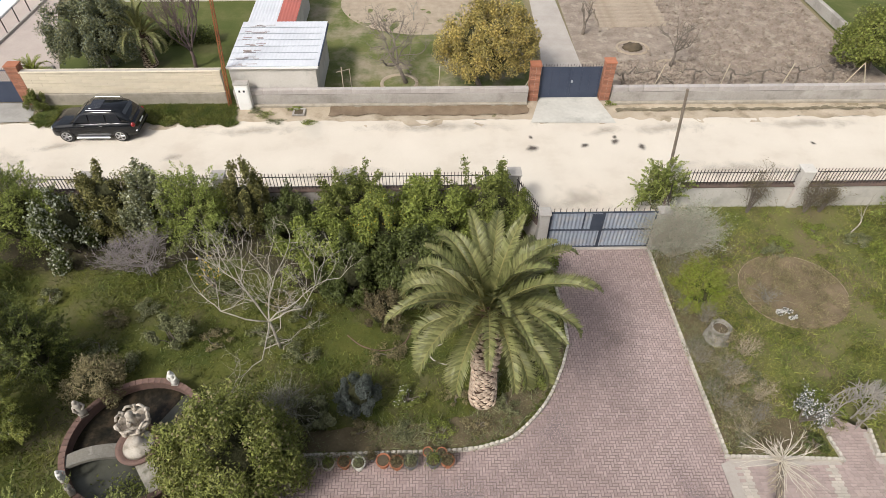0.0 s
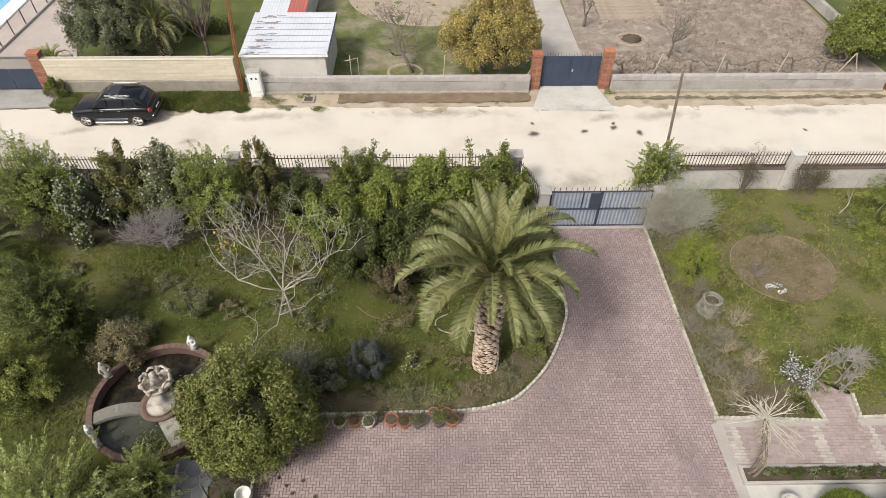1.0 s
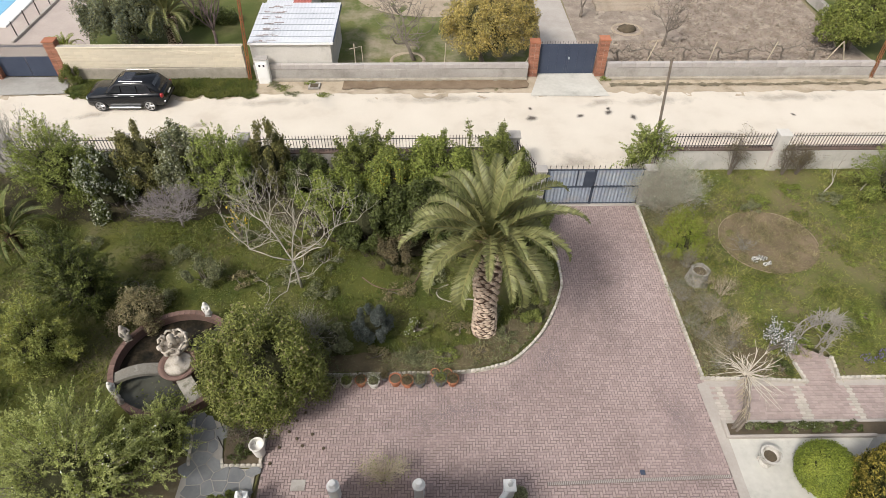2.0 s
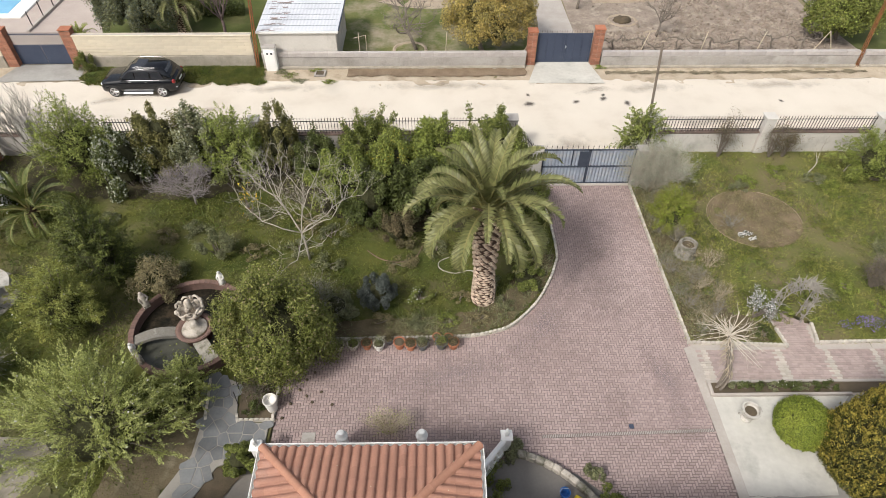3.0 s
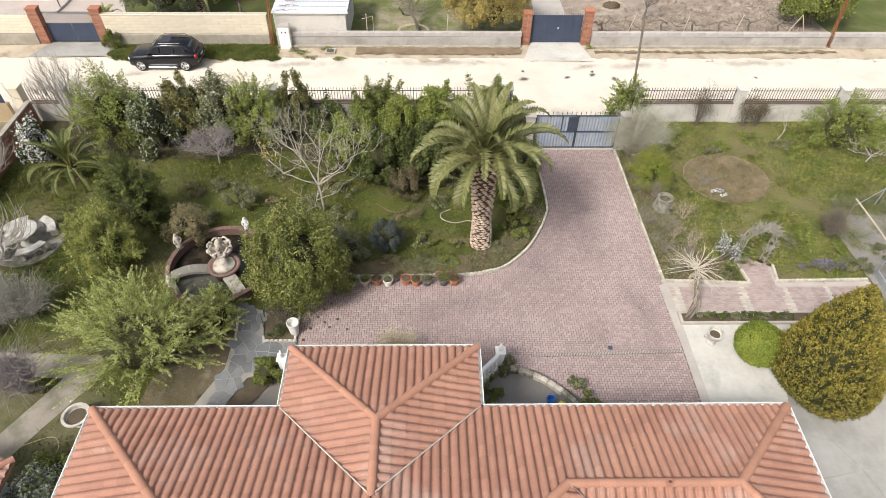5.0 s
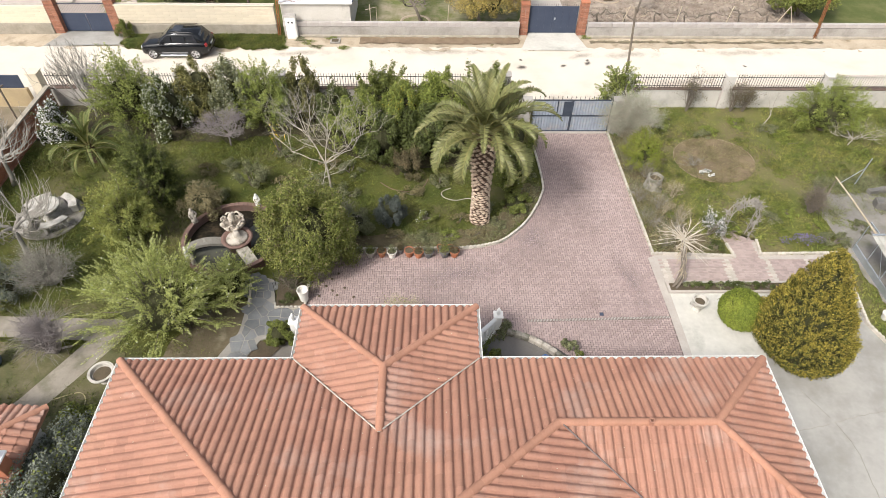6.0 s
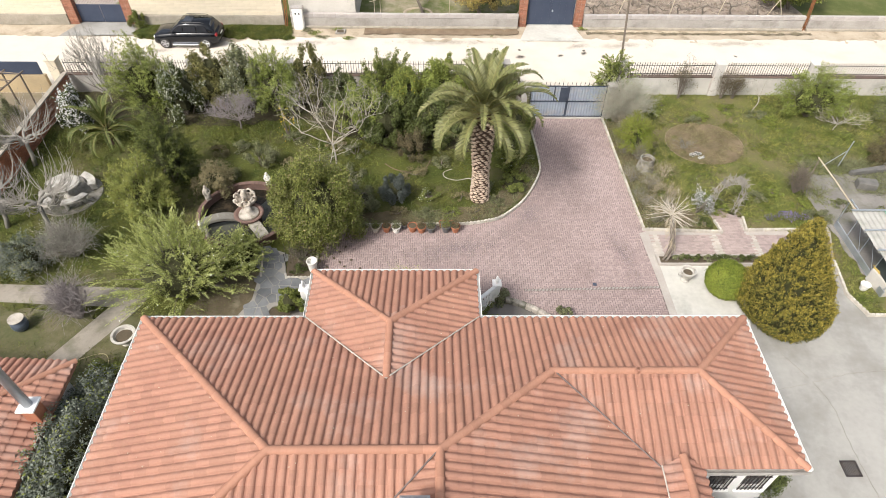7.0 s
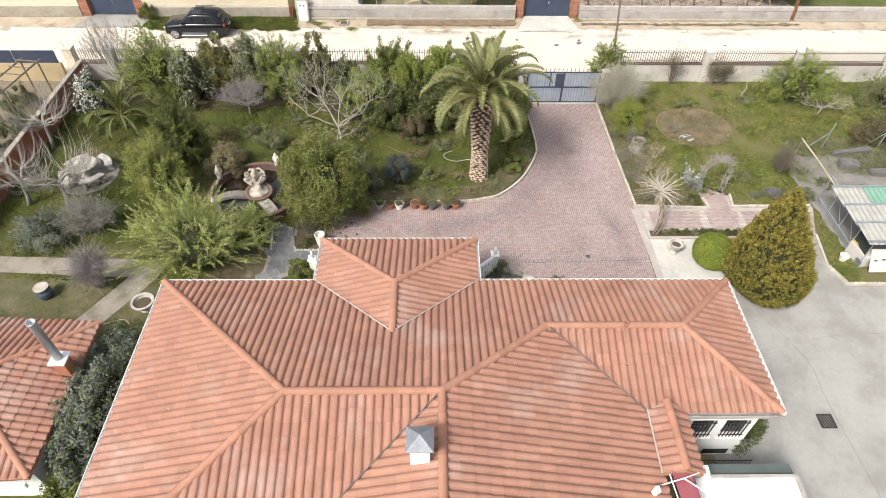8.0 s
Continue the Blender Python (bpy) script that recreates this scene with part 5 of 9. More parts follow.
for i in range(2):
    x0 = i * 1.63
    lf = part("leaf", Geo().box((x0 + 0.81, 0, 0.68), (1.60, 0.04, 1.24), bev=0.006).box((x0 + 0.81, 0, 1.95), (1.60, 0.04, 0.05)), M_gatedark, dg)
    for k in range(15):
        part("bar", Geo().box((x0 + 0.06 + k * 0.107, 0, 1.68), (0.02, 0.02, 0.78)), M_iron, lf)

# cream block wall on a rubble plinth
cw = tagged(part("cream_wall", Geo().box((-16.05, 28.8, 1.02), (10.4, 0.20, 2.0)), M_mortar), "cream block wall on a rough rubble plinth", "wall", "", "structure")
part("plinth", Geo().box((-16.05, 28.77, 0.34), (10.4, 0.34, 0.76), bev=0.03), M_rubble, cw, "rough grey rubble plinth")
part("coping", Geo().box((-16.05, 28.8, 1.98), (10.45, 0.36, 0.07), bev=0.015), M_cream, cw)
cw2 = tagged(part("cream_wall", Geo().box((-32.9, 28.8, 1.0), (14.2, 0.20, 1.96)), M_mortar), "cream block wall past the dark gate", "wall", "", "structure")
part("plinth", Geo().box((-32.9, 28.77, 0.34), (14.2, 0.34, 0.76), bev=0.03), M_rubble, cw2, "rough grey rubble plinth")
# low rendered walls either side of the far gate
LOW = []
for x0, x1 in ((-10.35, 5.45), (10.05, 25.6), (25.9, 45)):
    lw = tagged(part("low_wall", Geo().box(((x0 + x1) / 2, 28.55, 0.31), (x1 - x0, 0.26, 0.72), bev=0.02), M_render), "low grey rendered wall along the track", "wall", "", "structure")
    part("footing", Geo().box(((x0 + x1) / 2, 28.50, 0.02), (x1 - x0, 0.44, 0.20), bev=0.04), M_rubble, lw)
    LOW.append((lw, x0, x1))
# brick wall to the neighbour and his fence on the track
nb = tagged(part("neighbour_wall", Geo().box((-21.90, 9.0, 0.70), (0.18, 21.5, 1.44)), M_mortar), "red brick boundary wall with a pale coping", "wall", "", "structure")
part("coping", Geo().box((-21.90, 9.0, 1.45), (0.28, 21.5, 0.07), bev=0.015), M_rubble, nb)
nf = tagged(part("neighbour_fence", Geo().box((-32.6, 20.05, 0.55), (18.6, 0.24, 1.15)), mat("tan_render", (0.44, 0.34, 0.20), (0.36, 0.28, 0.17), 0.8, 10, 0.9, 0.25)), "tan rendered wall topped with dark panels", "wall", "", "structure")
for k in range(7):
    part("panel", Geo().box((-24.7 - k * 2.6, 20.05, 1.55), (2.55, 0.06, 0.80), bev=0.01), M_gatedark, nf, "dark grey panel")
pillar(-22.5, 20.05, 0.55, 2.15, M_cream, "cream brick corner pillar")
sheet("neighbour_yard", [(-60, -30), (-21.95, -30), (-21.95, 19.9), (-60, 19.9)], 0.0, mat("trodden_yard_soil", (0.24, 0.195, 0.14), (0.165, 0.14, 0.095), 0.8, 12, 0.95, 0.5, dirt=(0.17, 0.145, 0.09), dirt_at=0.58, dirt_scale=0.7), "bare brown yard past the brick wall", "yard", 0)
sheet("south_ground", [(-22, -60), (40, -60), (40, -20), (-22, -20)], -0.008, M_concrete, "pale yard behind the house", "yard", 0)
pg = thing("timber_frame", "weathered brown timber frame in the neighbour's yard", "frame", (-25.1, 15.4, 0), -8)
for x in (0, 1.1):
    for y in (0, 3.2):
        part("post", Geo().tube([(x, y, -0.05), (x, y, 2.1)], 0.05, 6), M_wood, pg)
    part("beam", Geo().tube([(x, -0.3, 2.12), (x, 3.5, 2.12)], 0.05, 6), M_wood, pg)
for k in range(5):
    part("rung", Geo().tube([(-0.1, 0.1 + 0.75 * k, 2.2), (1.2, 0.1 + 0.75 * k, 2.2)], 0.035, 6), M_wood, pg)
shell_shrub("cypress", "small dark conical cypress past the brick wall", "tree", (-24.3, 12.6, 0.0), [(0.4, 0.0), (0.5, 0.5), (0.4, 1.3), (0.2, 2.1), (0.0, 2.6)], L_dark, 0.10, 6000, 88, M_bark, 0.06, 4.0, 0.12, 0.5)

# ---- palm ----
def palm(name, label, at, trunk_h, trunk_r, fronds, length, seed, leaf, scales=True, leaflets=44, rise=1.0):
    rng = np.random.default_rng(seed)
    ob = thing(name, label, "palm", at)
    core = Geo().lathe((0, 0, -0.05), [(trunk_r * 1.0, 0), (trunk_r * 0.80, trunk_h * 0.3), (trunk_r * 0.82, trunk_h * 0.5), (trunk_r * 1.06, trunk_h * 0.86), (trunk_r * 0.85, trunk_h), (trunk_r * 0.35, trunk_h + 0.35)], 18)
    tr = part("trunk", core, M_palmcore, ob, "thick trunk with cut frond bases")
    if scales:
        rows = int(trunk_h / 0.135)
        g0 = Geo().add([(-0.165, 0, 0), (0.0, 0.0, -0.085), (0.165, 0, 0), (0.0, 0, 0.10), (-0.10, -0.10, 0.035), (0.0, -0.12, -0.02), (0.10, -0.10, 0.035), (0.0, -0.095, 0.065)],
                       [(4, 5, 6, 7), (0, 1, 5, 4), (1, 2, 6, 5), (2, 3, 7, 6), (3, 0, 4, 7)])
        me = g0.mesh("frond_base", M_palmscale)
        for i in range(rows):
            z = 0.1 + i * 0.135
            f = z / trunk_h
            r = trunk_r * (1.0 - 0.50 * f if f < 0.4 else 0.80 + 0.30 * (f - 0.4) / 0.5 * 0.9) * 0.96
            k = 10
            for j in range(k):
                a = 2 * math.pi * (j + 0.618 * i + 0.12 * rng.normal()) / k
                s = part("frond_base", me, parent=tr)
                s.matrix_basis = Matrix.Translation((math.cos(a) * r, math.sin(a) * r, z)) @ Matrix.Rotation(a + math.pi / 2, 4, "Z") @ Matrix.Diagonal(((0.86 if f < 0.4 else 0.64) + 0.12 * rng.uniform(), (0.30 if f < 0.4 else 0.55 + 0.3 * f) + 0.25 * rng.uniform(), (0.74 if f < 0.4 else 0.60) + 0.12 * rng.uniform(), 1))
    for i in range(fronds):
        a = i * 2.39996 + rng.normal() * 0.1
        f = i / fronds
        el = radians((86 - 80 * f ** 0.9) + rng.normal() * 5)
        L = length * (0.78 + 0.25 * min(1, f * 3)) * rng.uniform(0.9, 1.08)
        out = Vector((math.cos(a), math.sin(a), 0))
        p = Vector((out.x * trunk_r * 0.35, out.y * trunk_r * 0.35, trunk_h + 0.28 - 0.42 * f))
        pts, ang = [p.copy()], el
        N = 16
        drop = (0.95 + 3.0 * f + 0.25 * rng.normal()) / N
        if scales and f > 0.50 and -0.17 < math.sin(a / 2 + math.pi / 4) < 0.17:
            continue
        for k in range(N):
            ang -= drop * (0.15 + 1.75 * (k / N) ** 1.05)
            p = p + (out * math.cos(ang) + Vector((0, 0, math.sin(ang)))) * L / N
            pts.append(p.copy())
        rib = Geo().tube(pts, [0.042 * (1 - 0.85 * k / N) for k in range(N + 1)], 5, False)
        fr = part("frond", rib, M_palmrib, ob)
        s = out.cross(Vector((0, 0, 1)))
        LP, LF = [], []
        for k in range(leaflets):
            t = 0.10 + 0.90 * (k + 0.5) / leaflets
            x = t * N
            b = pts[int(min(x, N - 1))].lerp(pts[int(min(x, N - 1)) + 1], x - int(min(x, N - 1)))
            d = (pts[min(int(x) + 1, N)] - pts[max(int(x) - 1, 0)]).normalized()
            up = s.cross(d)
            ll = 0.40 * math.sin(math.pi * min(1, 0.16 + 0.80 * t)) ** 0.7 * length / 3.2
            for sg in (-1, 1):
                dirn = (s * sg * 0.80 + d * 0.75 + up * (0.42 + 0.12 * rng.normal())).normalized()
                w = d * 0.040 * length / 3.2
                tip = b + dirn * ll - Vector((0, 0, 0.10 * ll))
                mid = b + dirn * ll * 0.5 + up * 0.01
                q = len(LP)
                LP += [b - w * 0.7, b + w * 0.7, mid + w, mid - w, tip]
                LF += [(q, q + 1, q + 2, q + 3), (q + 3, q + 2, q + 4)]
        g = Geo()
        g.v, g.f = [tuple(v) for v in LP], LF
        part("blade", g, leaf, fr)
    return ob


M_palmcore = mat("palm_trunk_core", (0.085, 0.05, 0.033), (0.05, 0.03, 0.02), 6, 40, 0.95, 0.6)
M_palmscale = mat("palm_frond_base", (0.58, 0.49, 0.38), (0.36, 0.25, 0.18), 9, 50, 0.9, 0.5, vary=0.25)
M_palmrib = mat("palm_rib", (0.24, 0.22, 0.085), (0.19, 0.17, 0.06), 3, 20, 0.6, 0.1)
date_palm = palm("date_palm", "tall date palm with a scaly trunk and arching fronds", (1.85, 10.4, 0.03), 4.85, 0.47, 50, 3.25, 3, L_palm)
date_palm.rotation_euler = (0, radians(-0.8), 0)
palm("young_palm", "young palm with a low rosette of fronds", (-17.9, 14.9, 0.03), 0.85, 0.24, 22, 2.35, 8, L_youngpalm, False, 34)

# ---- trees and shrubs of the west garden ----
H = "hedge shrubs along the fence"
plume_shrub("feathery_shrub", "large lime-green feathery shrub beside the slate path", "shrub", (-10.9, 4.2, 0.03), (2.85, 2.1, 3.9), L_lime, L_limetip, 58, 9, 1.35, 0.07, 92, 11, 5000, 0.8, 0.32, 0.085, L_white, 400)
plume_shrub("feathery_shrub", "small bright green feathery shrub by the pond", "shrub", (-8.75, 5.9, 0.03), (0.95, 0.85, 1.75), L_lime, L_limetip, 26, 7, 0.75, 0.065, 70, 12, 2200, 0.85, 0.32, 0.085)
shrub("laurel_tree", "dense olive-green evergreen tree at the driveway's edge", "tree", (-5.5, 7.45, 0.03), (2.0, 1.7, 5.1), L_laurel, 0.095, 40000, 170, 0.19, 13, M_bark, 2, 0.14, 0.42, trunk_r=0.09, shoots=90, shoot_len=0.7, bloom=L_tan, bloom_n=2200, bloom_size=0.09)
shrub("dry_shrub", "tan dry-leaved shrub leaning over the pond", "shrub", (-6.9, 9.0, 0.03), (0.95, 0.8, 2.0), L_tan, 0.10, 3600, 18, 0.3, 14, None, 5)
shrub("dry_shrub", "rounded tan pampas-like shrub behind the pond", "shrub", (-11.2, 10.9, 0.03), (0.95, 0.9, 1.75), L_tan, 0.13, 5500, 22, 0.3, 15, None, 5, aspect=0.2)
plume_shrub("evergreen_bush", "dark green upright evergreen", "shrub", (-13.6, 11.7, 0.03), (1.25, 1.2, 4.3), L_dark, L_mid, 44, 9, 0.75, 0.08, 66, 16, 8000, 0.5, 0.42, 0.13)
plume_shrub("evergreen_bush", "bright yellow-green rounded evergreen with white flowers", "shrub", (-13.95, 9.1, 0.03), (1.45, 1.3, 3.6), L_lime, L_yewtip, 44, 9, 0.62, 0.075, 70, 17, 9000, 0.5, 0.4, 0.13, L_white, 160)
twig_bush("bare_shrub", "rounded grey leafless shrub on the turf", "shrub", (-16.5, 6.5, 0.03), (1.35, 1.2, 1.9), M_greytwig, 18, 260, 0.011, leaf=L_palesage, leaf_n=900)
twig_bush("bare_shrub", "purplish leafless upright shrub by the path", "shrub", (-14.9, 3.0, 0.03), (0.95, 0.85, 2.4), M_lilactwig, 19, 150, 0.013)
shrub("grey_shrub", "low grey-green shrub on the turf", "shrub", (-18.3, 5.9, 0.03), (1.45, 1.1, 1.7), L_blueolive, 0.07, 9000, 34, 0.24, 20, bloom=L_yewtip, bloom_n=700, shoots=40, shoot_len=0.6)
for i, (x, y, r) in enumerate(((-23.4, 14.0, 0.9), (-23.6, 11.0, 0.8), (-24.6, 16.6, 0.9), (-23.3, 8.2, 0.8))):
    shrub("yard_shrub", "dark green shrub in the neighbouring yard", "shrub", (x, y, 0.0), (r, r, 1.7), L_dark if i % 2 else L_olive, 0.09, 4500, 26, 0.25, 480 + i, shoots=20, shoot_len=0.5, group="shrubs in the neighbouring yard")


def pollard(label, at, h, lean, seed, whips=56):
    """A pollarded tree: a knobbly trunk and heads, with long whips that curve up."""
    rng = np.random.default_rng(seed)
    ob = thing("pollard_tree", label, "tree", at, 0, "pollarded trees")
    top = Vector((lean[0], lean[1], h))
    part("trunk", Geo().tube([(0, 0, -0.05), top * 0.4 + Vector((0.06, 0, 0)), top * 0.8, top], [0.12, 0.10, 0.09, 0.12], 9), M_greytwig, ob, smooth=True)
    for k in range(5):
        a = 1.257 * k + rng.uniform(0, 0.8)
        hd = top + Vector((math.cos(a), math.sin(a), 0.5)) * rng.uniform(0.35, 0.75)
        lb = part("limb", Geo().tube([top - Vector((0, 0, 0.05)), top.lerp(hd, 0.5) + Vector((0, 0, 0.05)), hd], [0.09, 0.065, 0.07], 7), M_greytwig, ob)
        for w in range(whips // 5):
            b = a + rng.normal() * 0.8
            L, rise = rng.uniform(1.2, 2.5), rng.uniform(0.35, 1.0)
            d = Vector((math.cos(b), math.sin(b), 0))
            pts = curve_pts([hd, hd + d * L * 0.32 + Vector((0, 0, 0.06 * L)), hd + d * L * (0.62 - 0.1 * rise) + Vector((0, 0, 0.40 * L * rise)), hd + d * L * (0.85 - 0.3 * rise) + Vector((0, 0, 0.90 * L * rise))], 0.25)
            g = Geo().tube(pts, [0.021 * (1 - 0.75 * q / len(pts)) for q in range(len(pts))], 5, False)
            for q in range(2):
                p = pts[rng.integers(len(pts) // 3, len(pts))]
                e = p + d * rng.uniform(0.1, 0.4) + Vector(rng.normal(size=3)) * 0.15 + Vector((0, 0, 0.35))
                g.tube([p, p.lerp(e, 0.5) + Vector((0, 0, -0.04)), e], [0.010, 0.008, 0.004], 4, False)
            part("whip", g, M_greytwig, lb)
    return ob


pollard("leafless pollarded tree with long pale whips beside the stone table", (-18.3, 8.0, 0.03), 1.5, (0.0, 0.3), 21, 75)
pollard("leafless pollarded tree by the brick wall", (-21.2, 12.9, 0.03), 1.5, (0.1, 0.2), 22, 65)
pollard("leafless pollarded tree at the garden's edge", (-20.4, 8.3, 0.03), 1.3, (0.15, 0.2), 25, 65)
twig_bush("bare_shrub", "grey half-bare shrub beside the evergreen tree", "shrub", (-4.7, 9.5, 0.03), (1.15, 0.95, 1.9), M_greytwig, 94, 110, 0.011, leaf=L_olive, leaf_n=2600)
bare_tree("bare_fruit_tree", "leafless pale-barked fruit tree", "tree", (-5.4, 12.6, 0.03), 5.2, 0.050, M_palebark, 35, 5, 3, 0.80, 0.18, 7, (-0.1, 0.0), 0.24, 0.32)
bare_tree("bare_shrub", "rounded lilac-grey leafless shrub by the hedge", "shrub", (-11.2, 16.2, 0.03), 2.5, 0.045, M_lilactwig, 24, 5, 4, 0.80, 0.10, 8, (0, 0), 0.2, 0.25)
for i, (nm, lb, x, y, R, lf, sz, n, kw) in enumerate([
    ("flowering_oleander", "oleander with white blossom by the fence", -20.0, 16.1, (0.62, 0.7, 2.5), L_dark, 0.11, 5000, dict(bloom=L_white, bloom_n=3000, bloom_size=0.10, aspect=0.3)),
    ("flowering_oleander", "oleander covered in white blossom", -14.5, 17.6, (1.05, 1.1, 2.9), L_dark, 0.11, 7500, dict(bloom=L_palesage, bloom_n=3000, bloom_size=0.10, aspect=0.3)),
    ("hedge_shrub", "reddish olive upright hedge shrub", -12.9, 18.6, (1.2, 0.95, 3.7), L_redolive, 0.085, 10000, dict(shoots=60, shoot_len=0.8)),
    ("hedge_shrub", "olive-green hedge shrub with pale leaves", -11.2, 18.5, (1.15, 1.0, 3.2), L_olive, 0.09, 8500, dict(bloom=L_palesage, bloom_n=1200, bloom_size=0.09)),
    ("hedge_shrub", "dark green upright hedge shrub", -7.5, 18.7, (0.80, 0.8, 3.2), L_redolive, 0.085, 8000, dict(shoots=30, shoot_len=0.5)),
    ("hedge_shrub", "low green hedge shrub under the railing", -5.9, 18.6, (1.1, 0.9, 2.0), L_dark, 0.09, 7000, {}),
    ("jasmine_bush", "spreading light green jasmine bush", -4.2, 16.4, (1.5, 1.2, 2.6), L_bright, 0.10, 11000, dict(aspect=0.4, shoots=30, shoot_len=0.6)),
    ("hedge_shrub", "tall dark hedge shrub with upright shoots", -3.1, 18.7, (1.2, 1.0, 2.6), L_mid, 0.09, 9000, dict(shoots=14, shoot_len=1.5)),
    ("flowering_shrub", "bush with small yellow blossom", -1.9, 17.3, (1.2, 1.0, 2.8), L_bright, 0.085, 10000, dict(bloom=L_flower, bloom_n=700, bloom_size=0.05)),
    ("jasmine_bush", "glossy light green climbing bush", 0.2, 18.0, (1.8, 1.3, 2.7), L_bright, 0.10, 15000, dict(shoots=40, shoot_len=0.6)),
    ("jasmine_bush", "green bush beside the gate wall", 2.7, 18.4, (1.4, 1.1, 2.7), L_mid, 0.09, 12000, dict(shoots=16, shoot_len=1.6)),
    ("hedge_shrub", "dense dark bush behind the palm", -0.3, 15.6, (1.6, 1.3, 2.5), L_dark, 0.10, 12000, {}),
    ("hedge_shrub", "dark bush in the shade", -3.0, 15.4, (1.1, 1.0, 2.2), L_dark, 0.10, 8000, {}),
    ("rose_bush", "sparse reddish brown rose bush", -1.7, 13.7, (0.85, 0.8, 1.7), L_brown, 0.07, 4200, {}),
    ("leafy_bush", "green bush beside the palm", 3.6, 13.2, (0.9, 1.0, 1.6), L_mid, 0.09, 6000, dict(bloom=L_white, bloom_n=90)),
    ("leafy_bush", "low green bush near the gate", 3.9, 15.6, (0.9, 1.2, 1.9), L_mid, 0.09, 7000, {}),
    ("low_weeds", "low dark weeds beside the palm", 3.6, 11.3, (0.8, 0.9, 0.7), L_mid, 0.07, 4200, {}),
    ("grey_shrub", "rounded grey-blue shrub on the turf", -2.3, 10.2, (0.80, 0.75, 1.65), L_grey, 0.075, 7500, dict(aspect=0.25)),
    ("daisy_clump", "small clump of white daisies", -0.7, 10.4, (0.55, 0.45, 0.5), L_mid, 0.06, 2200, dict(bloom=L_white, bloom_n=60, bloom_size=0.05)),
    ("leafy_bush", "yellowing sapling with a few leaves", -8.4, 15.4, (0.5, 0.5, 2.0), L_flower, 0.09, 46, dict(shoots=0)),
    ("leafy_bush", "sparse green shrub behind the pond", -9.3, 12.9, (0.8, 0.7, 1.3), L_olive, 0.07, 3500, {}),
    ("leafy_bush", "tangled dry green shrub by the pond", -4.0, 9.6, (0.9, 0.7, 1.5), L_olive, 0.07, 4200, {}),
    ("leafy_bush", "small round shrub in the sunken bed", -6.3, 3.6, (0.75, 0.65, 1.0), L_mid, 0.07, 5000, {}),
    ("side_shrub", "grey-green shrub between the two roofs", -11.85, -3.5, (1.3, 3.1, 3.0), L_blueolive, 0.075, 26000, dict(bloom=L_mid, bloom_n=4500, bloom_size=0.09, shoots=120, shoot_len=0.6)),
    ("side_shrub", "green shrub between the two roofs", -11.9, -7.0, (1.15, 1.9, 2.3), L_mid, 0.09, 8000, {}),
    ("side_shrub", "green creeper at the outbuilding's corner", -12.3, -0.4, (0.9, 0.8, 1.6), L_mid, 0.08, 5500, {}),
]):
    kw.setdefault("group", H if y > 16.5 else "")
    if y > 12:
        kw.setdefault("shoots", 45)
        kw.setdefault("shoot_len", 0.55)
    f = 1.18 if y > 15 else 1.0
    shrub(nm, lb, "shrub", (x, y, 0.03), (R[0] * f, R[1] * f, R[2] * f), lf, sz * 1.2, int(n * 1.25), max(16, n // 210), 0.21, 40 + i, **kw)
plume_shrub("hedge_shrub", "bright green feathery hedge shrub", "shrub", (-16.8, 18.2, 0.03), (1.95, 1.45, 4.3), L_bright, L_freshtip, 40, 8, 0.95, 0.10, 58, 141, 4500, 0.45, 0.34, 0.14, group=H)
plume_shrub("hedge_shrub", "bright feathery green hedge shrub", "shrub", (-9.4, 18.1, 0.03), (1.75, 1.4, 3.9), L_bright, L_freshtip, 38, 8, 0.95, 0.10, 58, 145, 4500, 0.45, 0.34, 0.14, group=H)
bare_tree("bare_shrub", "grey leafless tree by the fence", "shrub", (-19.3, 18.8, 0.03), 4.6, 0.060, M_greytwig, 90, 5, 3, 0.38, 0.45, 9, (0, 0), 0.16, 0.12)

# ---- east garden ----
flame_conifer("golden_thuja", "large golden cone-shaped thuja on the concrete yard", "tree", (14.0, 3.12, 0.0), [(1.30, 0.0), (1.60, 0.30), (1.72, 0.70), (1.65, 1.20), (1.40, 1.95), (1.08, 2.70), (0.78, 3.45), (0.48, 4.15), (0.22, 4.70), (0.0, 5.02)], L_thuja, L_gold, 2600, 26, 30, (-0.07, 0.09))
shell_shrub("box_ball", "clipped yellow-green box ball on the yard", "shrub", (12.15, 4.55, 0.0), [(0.55, 0.0), (0.78, 0.28), (0.85, 0.65), (0.72, 1.02), (0.40, 1.26), (0.0, 1.34)], L_ball, 0.055, 42000, 31, M_bark, 0.03, 4.0, 0.05, 0.6, 2600, 0.032)
plume_shrub("leafy_bush", "yellow-green bush by the driveway kerb", "shrub", (10.45, 14.5, 0.03), (1.0, 1.1, 2.15), L_yellow, L_yewtip, 34, 8, 0.5, 0.062, 60, 32, 6000, 0.3, 0.45, 0.12)
twig_bush("bare_shrub", "pale twiggy shrub beside the gate", "shrub", (10.2, 17.0, 0.03), (1.9, 1.1, 2.5), M_beigetwig, 33, 340, 0.011, leaf=L_palesage, leaf_n=9000)
plume_shrub("climber", "green climber with arching shoots on the gate pillar", "shrub", (10.25, 19.9, 0.03), (1.05, 0.7, 2.7), L_mid, L_freshtip, 26, 6, 0.85, 0.10, 50, 34, 2600, 0.3, 0.45, 0.11)
plume_shrub("tall_bush", "broad green bush by the fence", "shrub", (21.4, 17.7, 0.03), (2.2, 1.6, 3.1), L_bright, L_freshtip, 38, 8, 0.75, 0.09, 60, 35, 4000, 0.35, 0.36, 0.15)
